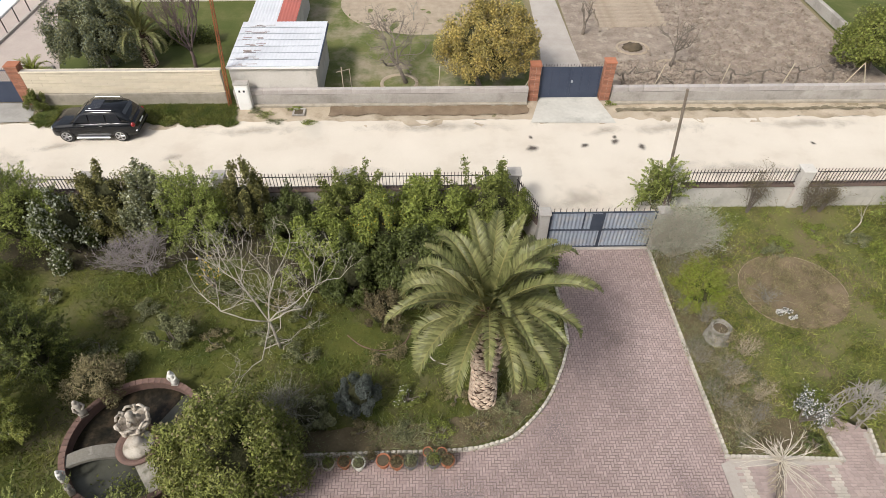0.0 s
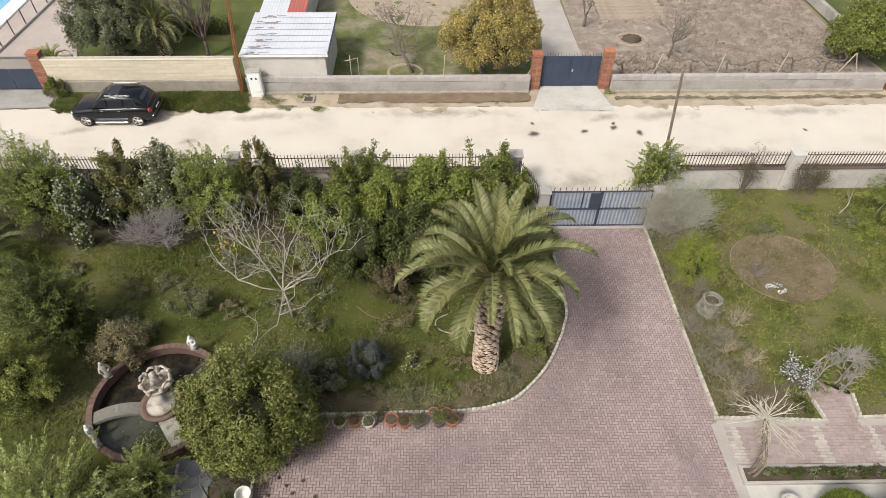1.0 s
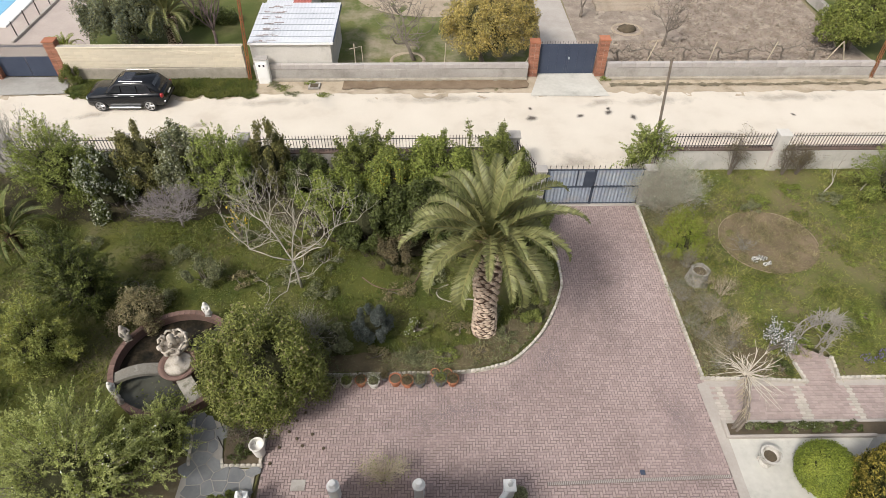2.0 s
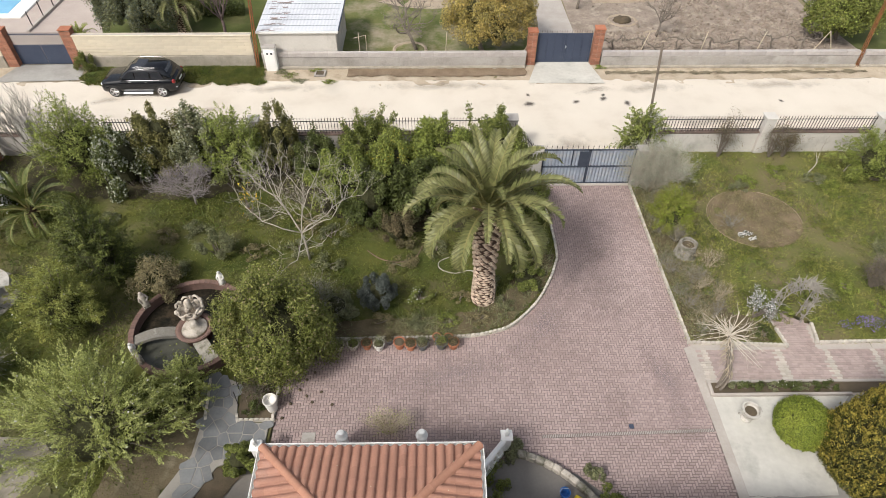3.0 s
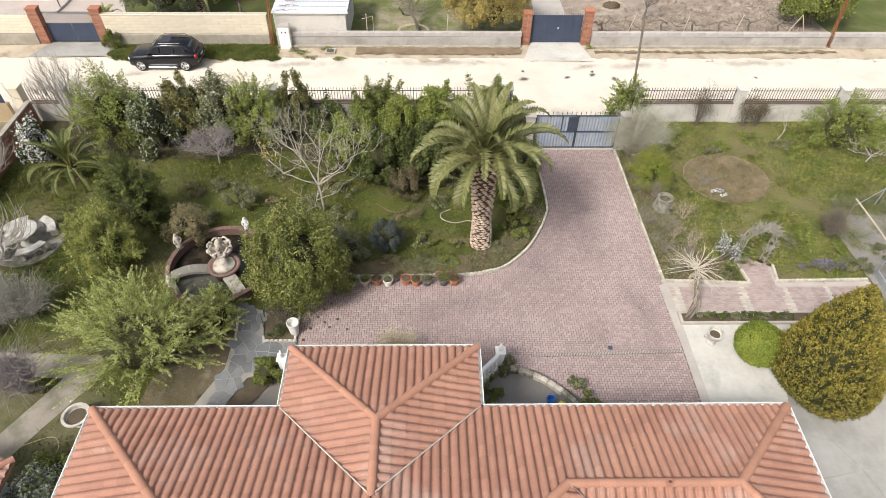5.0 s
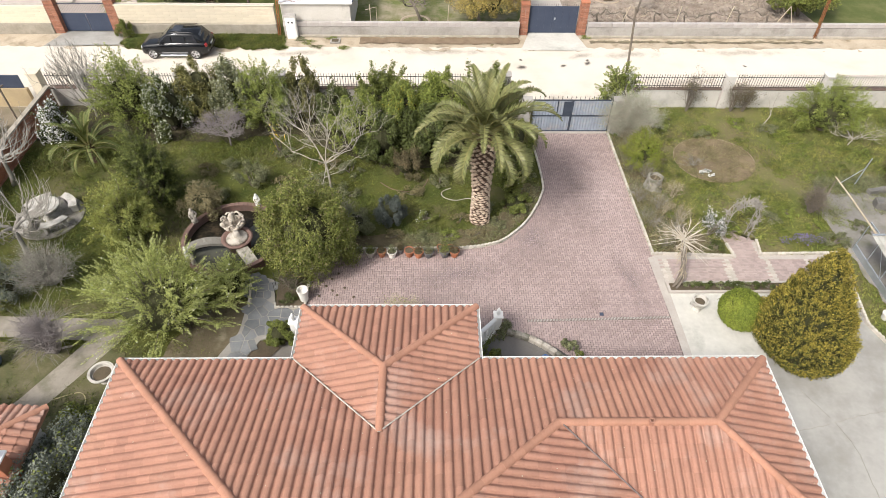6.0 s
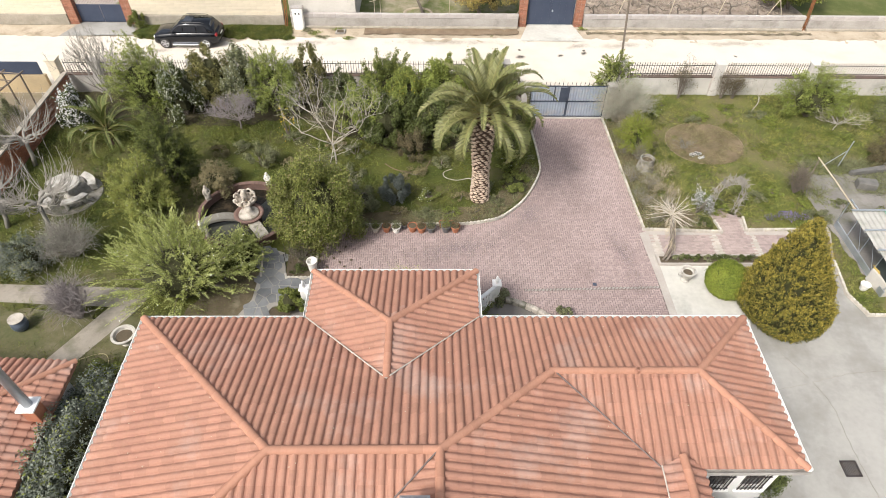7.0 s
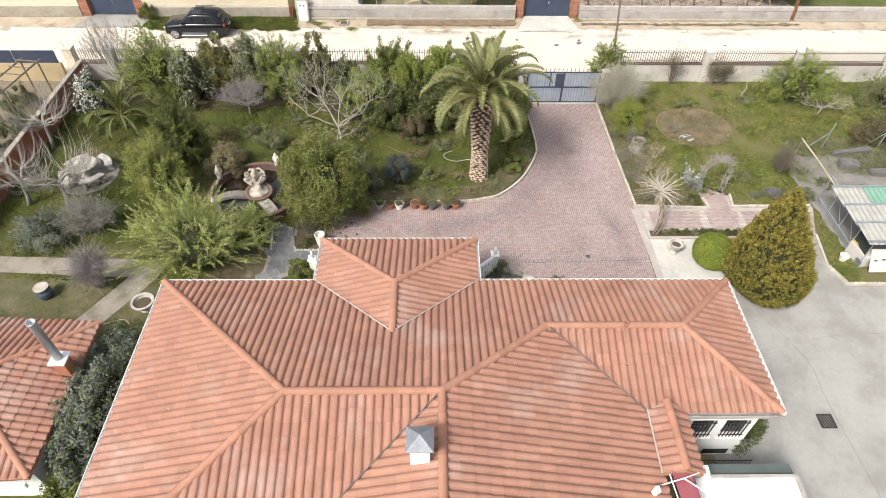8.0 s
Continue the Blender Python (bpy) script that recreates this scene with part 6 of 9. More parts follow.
bare_tree("bare_shrub", "pale leafless spreading shrub by the fence", "shrub", (22.3, 16.3, 0.03), 2.6, 0.035, M_palebark, 36, 4, 3, 0.95, 0.10, 8, (0.05, 0.0), 0.28, 0.18)
shrub("dry_shrub", "brown tangled shrub by the pen", "shrub", (24.3, 13.6, 0.03), (1.9, 1.1, 1.4), L_brown, 0.08, 9000, 30, 0.3, 37)
shrub("tall_bush", "light green shrub by the fence", "shrub", (26.6, 16.4, 0.03), (1.9, 2.2, 2.6), L_olive, 0.09, 14000, 40, 0.28, 38, bloom=L_yellow, bloom_n=2500, bloom_size=0.08)
for i, (x, y) in enumerate(((14.3, 19.5), (16.9, 19.5), (17.6, 19.5))):
    twig_bush("wall_climber", "purplish bare climber on the garden wall", "climber", (x, y, 0.03), (0.50, 0.22, 2.4 - 0.45 * (i % 3)), M_bark, 60 + i, 22, 0.012, leaf=L_brown, leaf_n=1500, group="climbers on the garden wall")
bare_tree("sapling", "thin leafless sapling on the lawn", "tree", (18.2, 18.0, 0.03), 1.9, 0.03, M_palebark, 64, 3, 2, 0.5, 0.3, 2, (0.25, 0.1), 0.1, 0.4, "saplings on the lawn")
bare_tree("sapling", "thin leafless sapling on the lawn", "tree", (20.2, 18.3, 0.03), 1.7, 0.03, M_palebark, 65, 3, 2, 0.5, 0.3, 2, (0.2, 0.1), 0.1, 0.4, "saplings on the lawn")
shrub("flowering_shrub", "shrub in white blossom beside the garden path", "shrub", (12.4, 9.4, 0.03), (0.6, 0.6, 1.6), L_grey, 0.05, 1100, 14, 0.3, 66, bloom=L_white, bloom_n=650, bloom_size=0.055, shoots=24, shoot_len=0.7)
shrub("low_weeds", "low green plant at the path's corner", "shrub", (12.5, 8.45, 0.05), (0.35, 0.35, 0.45), L_dark, 0.07, 1500, 10, 0.35, 67)
shrub("flower_patch", "patch of purple flowers at the bed's edge", "flowers", (16.6, 8.75, 0.05), (0.95, 0.45, 0.45), L_mid, 0.06, 2600, 18, 0.3, 68, None, 0, bloom=L_purple, bloom_n=650, bloom_size=0.06)
shrub("low_weeds", "low shrub at the bed's edge", "shrub", (18.0, 8.8, 0.05), (0.7, 0.5, 0.6), L_olive, 0.06, 3000, 14, 0.3, 69)
twig_bush("bare_shrub", "dark twiggy shrub by the enclosure", "shrub", (17.85, 10.9, 0.03), (0.45, 0.7, 1.5), M_bark, 70, 110, 0.012, leaf=L_brown, leaf_n=900)
shrub("flower_patch", "white flowers at the round bed", "flowers", (13.75, 13.7, 0.06), (0.35, 0.25, 0.25), L_grey, 0.05, 600, 8, 0.35, 71, None, 0, bloom=L_white, bloom_n=420)
twig_bush("dry_stalks", "dry stalks in the round bed", "shrub", (13.2, 14.5, 0.06), (0.8, 0.7, 0.5), M_greytwig, 72, 40, 0.008, leaf=L_tan, leaf_n=500)
for i in range(26):
    twig_bush("dry_stalks", "dry stalks along the kerb", "shrub", (10.25 + 0.5 * math.sin(i * 3) + 0.7 * (i % 3 == 2), 8.7 + i * 0.30 + (0.6 if i > 13 else 0), 0.05), (0.55, 0.5, 0.5 + 0.25 * (i % 3)), M_strawtwig if i % 2 else M_greytwig, 873 + i, 30, 0.007, leaf=L_tan if i % 3 else L_olive, leaf_n=420)
shrub("creeper", "green creeper on the house's corner", "shrub", (10.35, -4.1, 0.0), (0.65, 0.9, 2.4), L_dark, 0.08, 6500, 22, 0.3, 80)

# ---- plants across the track ----
shrub("ochre_oak", "round ochre-leaved tree behind the far wall", "tree", (3.25, 30.4, 0), (2.75, 2.3, 5.3), L_oak, 0.115, 30000, 110, 0.17, 50, M_bark, 1, 0.28, 0.5, trunk_r=0.16, shoots=60, shoot_len=0.5, bloom=L_tan, bloom_n=4000, bloom_size=0.10)
shrub("olive_tree", "grey-green olive tree on the far lawn", "tree", (-18.7, 32.6, 0), (2.6, 2.1, 4.8), L_olive, 0.12, 24000, 90, 0.18, 51, M_bark, 2, 0.26, 0.4, trunk_r=0.16, shoots=60, shoot_len=0.7, bloom=L_gorse, bloom_n=6000, bloom_size=0.11)
palm("garden_palm", "palm on the far lawn", (-16.3, 32.8, 0), 1.9, 0.42, 34, 2.5, 52, L_palm, True, 34)
bare_tree("dark_bare_tree", "leafless purplish tree on the far lawn", "tree", (-13.6, 32.5, 0), 5.0, 0.10, M_purplebark, 53, 5, 3, 0.42, 0.42, 7, (0, 0), 0.16, 0.22)
palm("fan_palm_bush", "yellow-green tufted dwarf palm by the dark gate", (-22.3, 31.2, 0), 0.25, 0.16, 46, 1.35, 54, L_yellow, False, 22)
bare_tree("bare_fruit_tree", "leafless fruit tree leaning over the far plot", "tree", (-1.2, 30.6, 0), 4.3, 0.10, M_bark, 55, 5, 3, 1.0, 0.05, 6, (-0.5, 0.3), 0.2, 0.24)
bare_tree("bare_fruit_tree", "leafless young tree in the tilled plot", "tree", (14.4, 32.2, 0), 2.6, 0.08, M_bark, 56, 4, 3, 0.75, 0.2, 6, (0.05, 0), 0.15, 0.38)
shrub("carob_tree", "dense olive-green evergreen tree at the field's edge", "tree", (25.7, 31.6, 0), (2.3, 2.0, 4.2), L_laurel, 0.12, 24000, 80, 0.19, 57, M_bark, 2, 0.28, 0.5, trunk_r=0.12, bloom=L_bright, bloom_n=6000, bloom_size=0.12)
bare_tree("sapling", "thin sapling in the round patch", "tree", (-0.9, 38.2, 0.03), 1.5, 0.03, M_greytwig, 58, 3, 3, 0.6, 0.3, 3)
bare_tree("vine_trunk", "old leafless vine at the drive's edge", "tree", (9.9, 36.2, 0), 2.4, 0.10, M_bark, 59, 3, 3, 0.5, 0.3, 3)

# ---- grass ----
POND = [(-9.35 + 2.6 * math.cos(2 * math.pi * i / 24), 9.05 + 2.6 * math.sin(2 * math.pi * i / 24)) for i in range(24)]
PATHW = [(-21.9, 3.95), (-13.9, 3.5), (-15.4, 0.9), (-17.6, -2.2), (-16.4, -2.9), (-14.3, 0.7), (-12.6, 3.5), (-12.4, 4.5), (-13.6, 4.55), (-21.9, 4.85)]
SLATE_ZONE = [(-8.2, 7.2), (-7.0, 7.2), (-5.6, 5.2), (-5.6, 2.4), (-9.8, 0.3), (-9.2, 2.0)]
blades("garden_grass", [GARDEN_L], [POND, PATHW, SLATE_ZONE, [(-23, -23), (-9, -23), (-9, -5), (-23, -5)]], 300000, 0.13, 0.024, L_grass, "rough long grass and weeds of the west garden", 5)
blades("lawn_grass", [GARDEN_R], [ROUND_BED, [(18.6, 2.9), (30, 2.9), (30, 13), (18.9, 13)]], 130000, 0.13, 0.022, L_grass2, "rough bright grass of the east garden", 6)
blades("pen_weeds", [[(18.5, 10.6), (29.5, 10.6), (29.5, 13.6), (19.1, 13.4)]], [], 26000, 0.22, 0.022, L_olive, "weeds and dry stalks on the pen's ground", 17)
blades("verge_weeds", [rough([(-20.8, 26.6), (-10.3, 26.75), (-10.2, 28.6), (-21.0, 28.6)], 0.2, 0.5, 3.0)], [], 30000, 0.12, 0.03, L_grass, "rough grass under the cream wall", 7)
blades("bed_weeds", [ROUND_BED, bw], [], 60000, 0.16, 0.018, L_tan, "dry straw stalks in the beds", 8)
blades("border_weeds", [([(3.9, 12.8)] + pb + [(-4.7, 9.3), (-2, 9.35), (1.2, 9.6), (2.8, 10.6), (3.4, 11.8)])[::-1], bw], [], 70000, 0.20, 0.02, L_olive, "greyish weeds in the dry borders", 9)
for i in range(16):
    x, y = -14.5 + 2.1 * (i % 8) + 0.6 * math.sin(i * 2.3), 12.6 + 2.0 * (i // 8) + 0.6 * math.cos(i * 1.7)
    shrub("turf_weed", "loose clump of weeds on the shaded turf", "weed", (x, y, 0.03), (0.65, 0.55, 0.5), L_olive if i % 3 else L_tan, 0.07, 1100, 12, 0.3, 900 + i, None, 3, group="weeds on the shaded turf")
for i in range(14):
    x, y = 11.3 + 1.35 * (i % 7) + 0.5 * math.sin(i * 2.3), 10.2 + 7.4 * (i // 7) + 0.6 * math.cos(i * 1.7)
    shrub("turf_weed", "leafy clump of weeds on the bright lawn", "weed", (x, y, 0.03), (0.55, 0.5, 0.35), L_bright if i % 3 else L_olive, 0.07, 1100, 12, 0.3, 930 + i, None, 3, group="weeds on the bright lawn")

for i, (x, y) in enumerate(((4.5, 13.6), (4.2, 12.4), (3.6, 11.0), (2.7, 10.0), (1.6, 9.35), (0.4, 9.15), (-0.9, 9.2), (-2.2, 9.25), (4.4, 15.1), (2.3, 11.2), (0.9, 10.4), (3.3, 12.6))):
    shrub("border_weed", "straggly grey-green weed in the palm's dry border", "weed", (x, y, 0.05), (0.42 + 0.10 * (i % 3), 0.38, 0.30 + 0.12 * (i % 2)), (L_olive, L_tan, L_bright)[i % 3], 0.06, 800, 12, 0.34, 960 + i, None, 3, group="weeds in the palm's border")
for i in range(34):
    x, y = 11.0 + 1.45 * (i % 8) + 0.6 * math.sin(i * 2.9), 10.0 + 2.1 * (i // 8) + 0.7 * math.cos(i * 1.3)
    if not inside(ROUND_BED, x, y):
        shrub("grass_tussock", "low bright tussock of grass in the lawn", "grass", (x, y, 0.03), (0.50, 0.42, 0.16), L_grass2 if i % 3 else L_bright, 0.065, 900, 14, 0.45, 990 + i, None, 2, aspect=0.25, group="tussocks in the east lawn")

# ---- pond and fountain ----
PCX, PCY = -9.38, 8.92
pond = thing("pond", "round garden pond with a red-brown brick rim and dark water", "pond", (PCX, PCY, 0))
n = 48
def ring(r0, r1, z0, z1, n=48, a0=0.0, a1=2 * math.pi):
    g = Geo()
    vs = []
    full = a1 - a0 > 6.28
    k = n if full else n + 1
    for i in range(k):
        a = a0 + (a1 - a0) * i / n
        for r, z in ((r0, z0), (r1, z0), (r1, z1), (r0, z1)):
            vs.append((r * math.cos(a), r * math.sin(a), z))
    fs = []
    for i in range(n if full else n):
        j = (i + 1) % k
        for q in range(4):
            w = (q + 1) % 4
            fs.append((i * 4 + q, j * 4 + q, j * 4 + w, i * 4 + w))
    if not full:
        fs += [(0, 1, 2, 3), tuple((k - 1) * 4 + q for q in (3, 2, 1, 0))]
    return g.add(vs, fs)
M_rim = mat("pond_rim_brick", (0.195, 0.120, 0.095), (0.135, 0.088, 0.073), 2.5, 20, 0.85, 0.35, vary=0.14)
part("rim_wall", ring(2.06, 2.20, -0.05, 0.44), M_rim, pond)
g0 = Geo()
me_cop = None
for i in range(64):
    a0, a1 = 2 * math.pi * i / 64, 2 * math.pi * (i + 0.94) / 64
    if me_cop is None:
        me_cop = ring(2.04, 2.23, 0.435, 0.48, 2, 0, 2 * math.pi * 0.94 / 64).mesh("coping_brick", M_rim)
    part("coping_brick", me_cop, parent=pond).rotation_euler = (0, 0, a0)
part("water", ring(0.02, 2.07, 0.05, 0.075, 24, radians(60), radians(197)), M_water, pond, "still black water over rotting leaves")
part("water", ring(0.02, 2.07, 0.05, 0.075, 20, radians(197), radians(300)), M_silt, pond, "shallow silty water")
part("water", ring(0.02, 2.07, 0.05, 0.075, 20, radians(-60), radians(60)), M_silt, pond, "shallow silty water")
part("basin", Geo().lathe((0.30, -0.28, 0.0), [(0.50, 0.0), (0.48, 0.45), (0.66, 0.56), (0.70, 0.66), (0.56, 0.67), (0.50, 0.60), (0.2, 0.58)], 28), M_rim, pond, "red-brown round basin", True)
part("basin_lining", Geo().lathe((0.30, -0.28, 0.60), [(0.50, 0.0), (0.44, 0.10), (0.18, 0.12), (0.16, 0.32), (0.10, 0.40)], 22), M_stone, pond, "pale stone inner dish", True)
M_mossy2 = mat("pale_mossy_stone", (0.42, 0.385, 0.32), (0.29, 0.265, 0.22), 4.0, 22, 0.9, 0.6, dirt=(0.17, 0.16, 0.11), dirt_at=0.58, dirt_scale=4.0)
def bridge(a, b, w, rise, mt, lab):
    a, b = Vector(a), Vector(b)
    d = (b - a).normalized()
    s = Vector((-d.y, d.x, 0)) * w / 2
    N, vs, fs = 12, [], []
    for i in range(N + 1):
        t = i / N
        p = a.lerp(b, t) + Vector((0, 0, rise * math.sin(math.pi * t)))
        for q, z in ((-1, -0.14), (1, -0.14), (1, 0.0), (-1, 0.0)):
            vs.append(p + s * q + Vector((0, 0, z)))
    for i in range(N):
        for q in range(4):
            w2 = (q + 1) % 4
            fs.append((i * 4 + q, i * 4 + 4 + q, i * 4 + 4 + w2, i * 4 + w2))
    fs += [(0, 1, 2, 3), tuple(N * 4 + q for q in (3, 2, 1, 0))]
    return part("bridge", Geo().add(vs, fs), mt, pond, lab)
bridge((-0.18, -0.38, 0.52), (-1.95, -0.70, 0.40), 0.45, 0.22, M_mossdark, "arched weathered stone footbridge")
bridge((0.56, -0.78, 0.52), (1.25, -1.65, 0.40), 0.52, 0.10, M_mossy2, "mossy stone footbridge")
M_fount = mat("aged_cast_stone", (0.56, 0.50, 0.42), (0.36, 0.31, 0.25), 5, 25, 0.9, 0.5, dirt=(0.22, 0.19, 0.15), dirt_at=0.60, dirt_scale=5.0)
# scalloped fountain with shell niches behind the basin
g = Geo()
fx, fy = 0.06, 0.34
g.lathe((fx, fy, 0.05), [(0.26, 0), (0.20, 0.45), (0.30, 0.60), (0.46, 0.78), (0.50, 0.92), (0.45, 0.93), (0.38, 0.80), (0.16, 0.70), (0.12, 0.95), (0.17, 1.10), (0.10, 1.25), (0.13, 1.36), (0.03, 1.48)], 22)
for i in range(7):
    a = 2 * math.pi * i / 7
    u, v = math.cos(a), math.sin(a)
    g.blob((fx + 0.47 * u, fy + 0.47 * v, 1.02), (0.10, 0.10, 0.13), i, 6, 0.25)
    arch = [(fx + 0.47 * math.cos(a + 0.45 * t), fy + 0.47 * math.sin(a + 0.45 * t), 1.02 + 0.16 * math.sin(math.pi * t)) for t in (0, 0.5, 1, 1.5, 2)]
    g.tube([arch[0], (arch[1][0], arch[1][1], 1.17), (arch[2][0], arch[2][1], 1.22), (arch[3][0], arch[3][1], 1.14)], [0.05, 0.045, 0.045, 0.04], 6)
for i in range(3):
    a = 2 * math.pi * i / 3 + 0.4
    g.blob((fx + 0.18 * math.cos(a), fy + 0.18 * math.sin(a), 1.12), (0.08, 0.08, 0.14), i + 20, 6, 0.3)
fo = part("fountain_ornament", g, M_fount, pond, "ornate pale cast-stone fountain with shell niches", True)
def statue(x, y, z, h, mt, label, name="garden_statue", rz=0.0, seed=0):
    """A small draped standing shape as one plain mesh."""
    g = Geo()
    g.box((0, 0, 0.03 * h), (0.30 * h, 0.30 * h, 0.06 * h), bev=0.01)
    g.lathe((0, 0, 0.06 * h), [(0.14 * h, 0), (0.17 * h, 0.1 * h), (0.13 * h, 0.35 * h), (0.10 * h, 0.45 * h), (0.15 * h, 0.62 * h), (0.12 * h, 0.72 * h), (0.05 * h, 0.76 * h)], 14)
    g.blob((0, -0.01 * h, 0.88 * h), (0.085 * h, 0.09 * h, 0.11 * h), seed, 7, 0.12)
    g.tube([(0.13 * h, 0, 0.70 * h), (0.20 * h, -0.06 * h, 0.52 * h), (0.08 * h, -0.14 * h, 0.45 * h)], 0.045 * h, 7)
    g.tube([(-0.13 * h, 0, 0.70 * h), (-0.19 * h, -0.05 * h, 0.50 * h), (-0.10 * h, -0.12 * h, 0.36 * h)], 0.045 * h, 7)
    me = g.mesh(name, mt, True)
    ob = new(name, me)
    ob.matrix_world = pose(x, y, z, 0, 0, rz)
    return tagged(ob, label, "statue", "statues round the pond" if "pond" in label else "")
for i, (x, y, h) in enumerate(((-8.62, 10.92, 0.75), (-11.30, 9.80, 0.85), (-11.02, 7.60, 0.65), (-10.63, 7.20, 0.60))):
    statue(x, y, 0.49, h, M_stone if i % 2 else M_white_cast, "small weathered cast-stone statue on the pond rim", rz=40 * i, seed=i)
pl = thing("pond_plant", "low water plants at the pond's edge", "plant", (-8.9, 7.4, 0.13))
rng = np.random.default_rng(77)
P = rng.normal(size=(500, 3)) * np.array([0.5, 0.25, 0.08]) + np.array([0, 0, 0.1])
part("leafage", leaf_mesh("leafage", np.abs(P) * np.array([1, 1, 1]) * np.sign(P) * np.array([1, 1, 0]) + np.abs(P) * np.array([0, 0, 1]), rng.normal(size=(500, 3)) + np.array([0, 0, 2]), 0.09, L_mid, rng, 0.6), parent=pl)

# ---- pots along the palm kerb ----
def pot(x, y, r, h, mt, label, seed, plant=None, name="flower_pot"):
    ob = thing(name, label, "flower pot", (x, y, 0.012), 17 * seed, "pots along the kerb")
    part("pot", Geo().lathe((0, 0, 0), [(r * 0.66, 0), (r * 0.92, h * 0.82), (r * 1.06, h * 0.84), (r * 1.06, h), (r * 0.9, h), (r * 0.86, h * 0.86), (0.01, h * 0.84)], 20), mt, ob, smooth=False)
    part("soil", Geo().lathe((0, 0, h * 0.80), [(r * 0.86, 0), (r * 0.8, 0.05), (0.01, 0.06)], 14), M_soil, ob)
    if plant:
        rng = np.random.default_rng(200 + seed)
        P = rng.normal(size=(420, 3)) * np.array([r * 0.55, r * 0.55, 0.10]) + np.array([0, 0, h + 0.10])
        P[:, 2] = np.maximum(P[:, 2], h * 0.9)
        part("foliage", leaf_mesh("foliage", P, rng.normal(size=(420, 3)) + np.array([0, 0, 1]), 0.055, plant, rng, 0.5), parent=ob)
    return ob
M_potgrey = mat("grey_plastic_pot", (0.10, 0.10, 0.105), (0.15, 0.14, 0.135), 3, 20, 0.6, 0.1)
M_potbuff = mat("buff_pot", (0.45, 0.39, 0.31), (0.36, 0.30, 0.23), 4, 25, 0.9, 0.3)
for i, (x, y, r, h, mt, pl_, lb) in enumerate((
    (-4.22, 8.25, 0.18, 0.30, M_potbuff, L_olive, "buff clay pot with a straggly plant"), (-3.68, 8.05, 0.21, 0.34, M_potbuff, L_olive, "buff clay pot with a green plant"), (-3.14, 8.08, 0.22, 0.34, M_stone, L_mid, "grey stone pot with a bushy plant"),
    (-2.64, 8.10, 0.20, 0.34, M_terracotta, L_brown, "orange terracotta pot with dry stems"), (-2.18, 8.05, 0.21, 0.36, M_white_cast, L_olive, "whitish pot with a small plant"), (-1.80, 8.30, 0.15, 0.26, M_potgrey, L_brown, "small dark plastic plant pot"),
    (-1.42, 8.12, 0.22, 0.36, M_terracotta, None, "empty red terracotta pot"), (-1.0, 8.06, 0.22, 0.34, M_terracotta, L_brown, "terracotta pot with a white rim"), (-0.55, 8.06, 0.22, 0.34, M_potgrey, L_olive, "dark pot with a small plant"),
    (0.16, 8.10, 0.24, 0.38, M_potgrey, L_mid, "dark bluish pot with leaves"), (0.60, 8.10, 0.22, 0.34, M_terracotta, L_brown, "orange terracotta pot at the row's end"), (0.42, 8.38, 0.17, 0.28, M_terracotta, None, "small terracotta pot behind the row"), (-0.02, 8.42, 0.16, 0.26, M_terracotta, None, "small empty clay pot behind the row"))):
    pot(x, y, r, h, mt, lb, i, pl_)

# ---- urns and planters ----
M_urn = mat("greyed_cast_stone", (0.54, 0.51, 0.455), (0.36, 0.335, 0.29), 4, 25, 0.9, 0.4, dirt=(0.28, 0.26, 0.22), dirt_at=0.62, dirt_scale=4.0)
urn = thing("planter", "tall white tapered planter beside the slate path", "planter", (-5.72, 5.55, 0.03))
part("body", Geo().lathe((0, 0, 0), [(0.15, 0), (0.17, 0.05), (0.225, 0.62), (0.245, 0.64), (0.245, 0.68), (0.205, 0.68), (0.19, 0.50), (0.01, 0.48)], 24), M_white_cast, urn)
u2 = thing("stone_urn", "white cast-stone garden urn on the concrete", "urn", (10.62, 5.05, 0.0))
u2.scale = (0.85, 0.85, 0.95)
part("bowl", Geo().lathe((0, 0, 0), [(0.22, 0), (0.22, 0.06), (0.13, 0.12), (0.12, 0.18), (0.24, 0.28), (0.33, 0.46), (0.37, 0.60), (0.39, 0.62), (0.39, 0.66), (0.32, 0.66), (0.30, 0.54), (0.01, 0.50)], 26), M_urn, u2)
part("soil", Geo().lathe((0, 0, 0.50), [(0.30, 0), (0.25, 0.03), (0.01, 0.04)], 16), M_soil, u2)
for k in (0, 1):
    part("handle", Geo().tube([(0.33 * (1 - 2 * k), 0, 0.52), (0.45 * (1 - 2 * k), 0, 0.50), (0.43 * (1 - 2 * k), 0, 0.36), (0.27 * (1 - 2 * k), 0, 0.34)], 0.03, 7), M_urn, u2)
u3 = thing("stone_urn", "wide white round planter beside the garden path", "urn", (-12.55, 1.75, 0.03))
part("bowl", Geo().lathe((0, 0, 0), [(0.22, 0), (0.22, 0.08), (0.14, 0.14), (0.30, 0.28), (0.42, 0.46), (0.47, 0.52), (0.47, 0.57), (0.38, 0.57), (0.34, 0.44), (0.01, 0.42)], 28), M_urn, u3)
part("soil", Geo().lathe((0, 0, 0.42), [(0.34, 0), (0.30, 0.04), (0.01, 0.05)], 16), M_soil, u3)
bp = thing("ceramic_pot", "dark blue-grey glazed pot on the turf", "flower pot", (-17.0, 2.45, 0.03))
part("body", Geo().lathe((0, 0, 0), [(0.22, 0), (0.31, 0.22), (0.31, 0.40), (0.24, 0.54), (0.29, 0.58), (0.29, 0.62), (0.22, 0.62), (0.20, 0.40), (0.01, 0.38)], 22), mat("blue_glaze", (0.10, 0.125, 0.16), (0.07, 0.085, 0.11), 4, 20, 0.35, 0.1), bp)
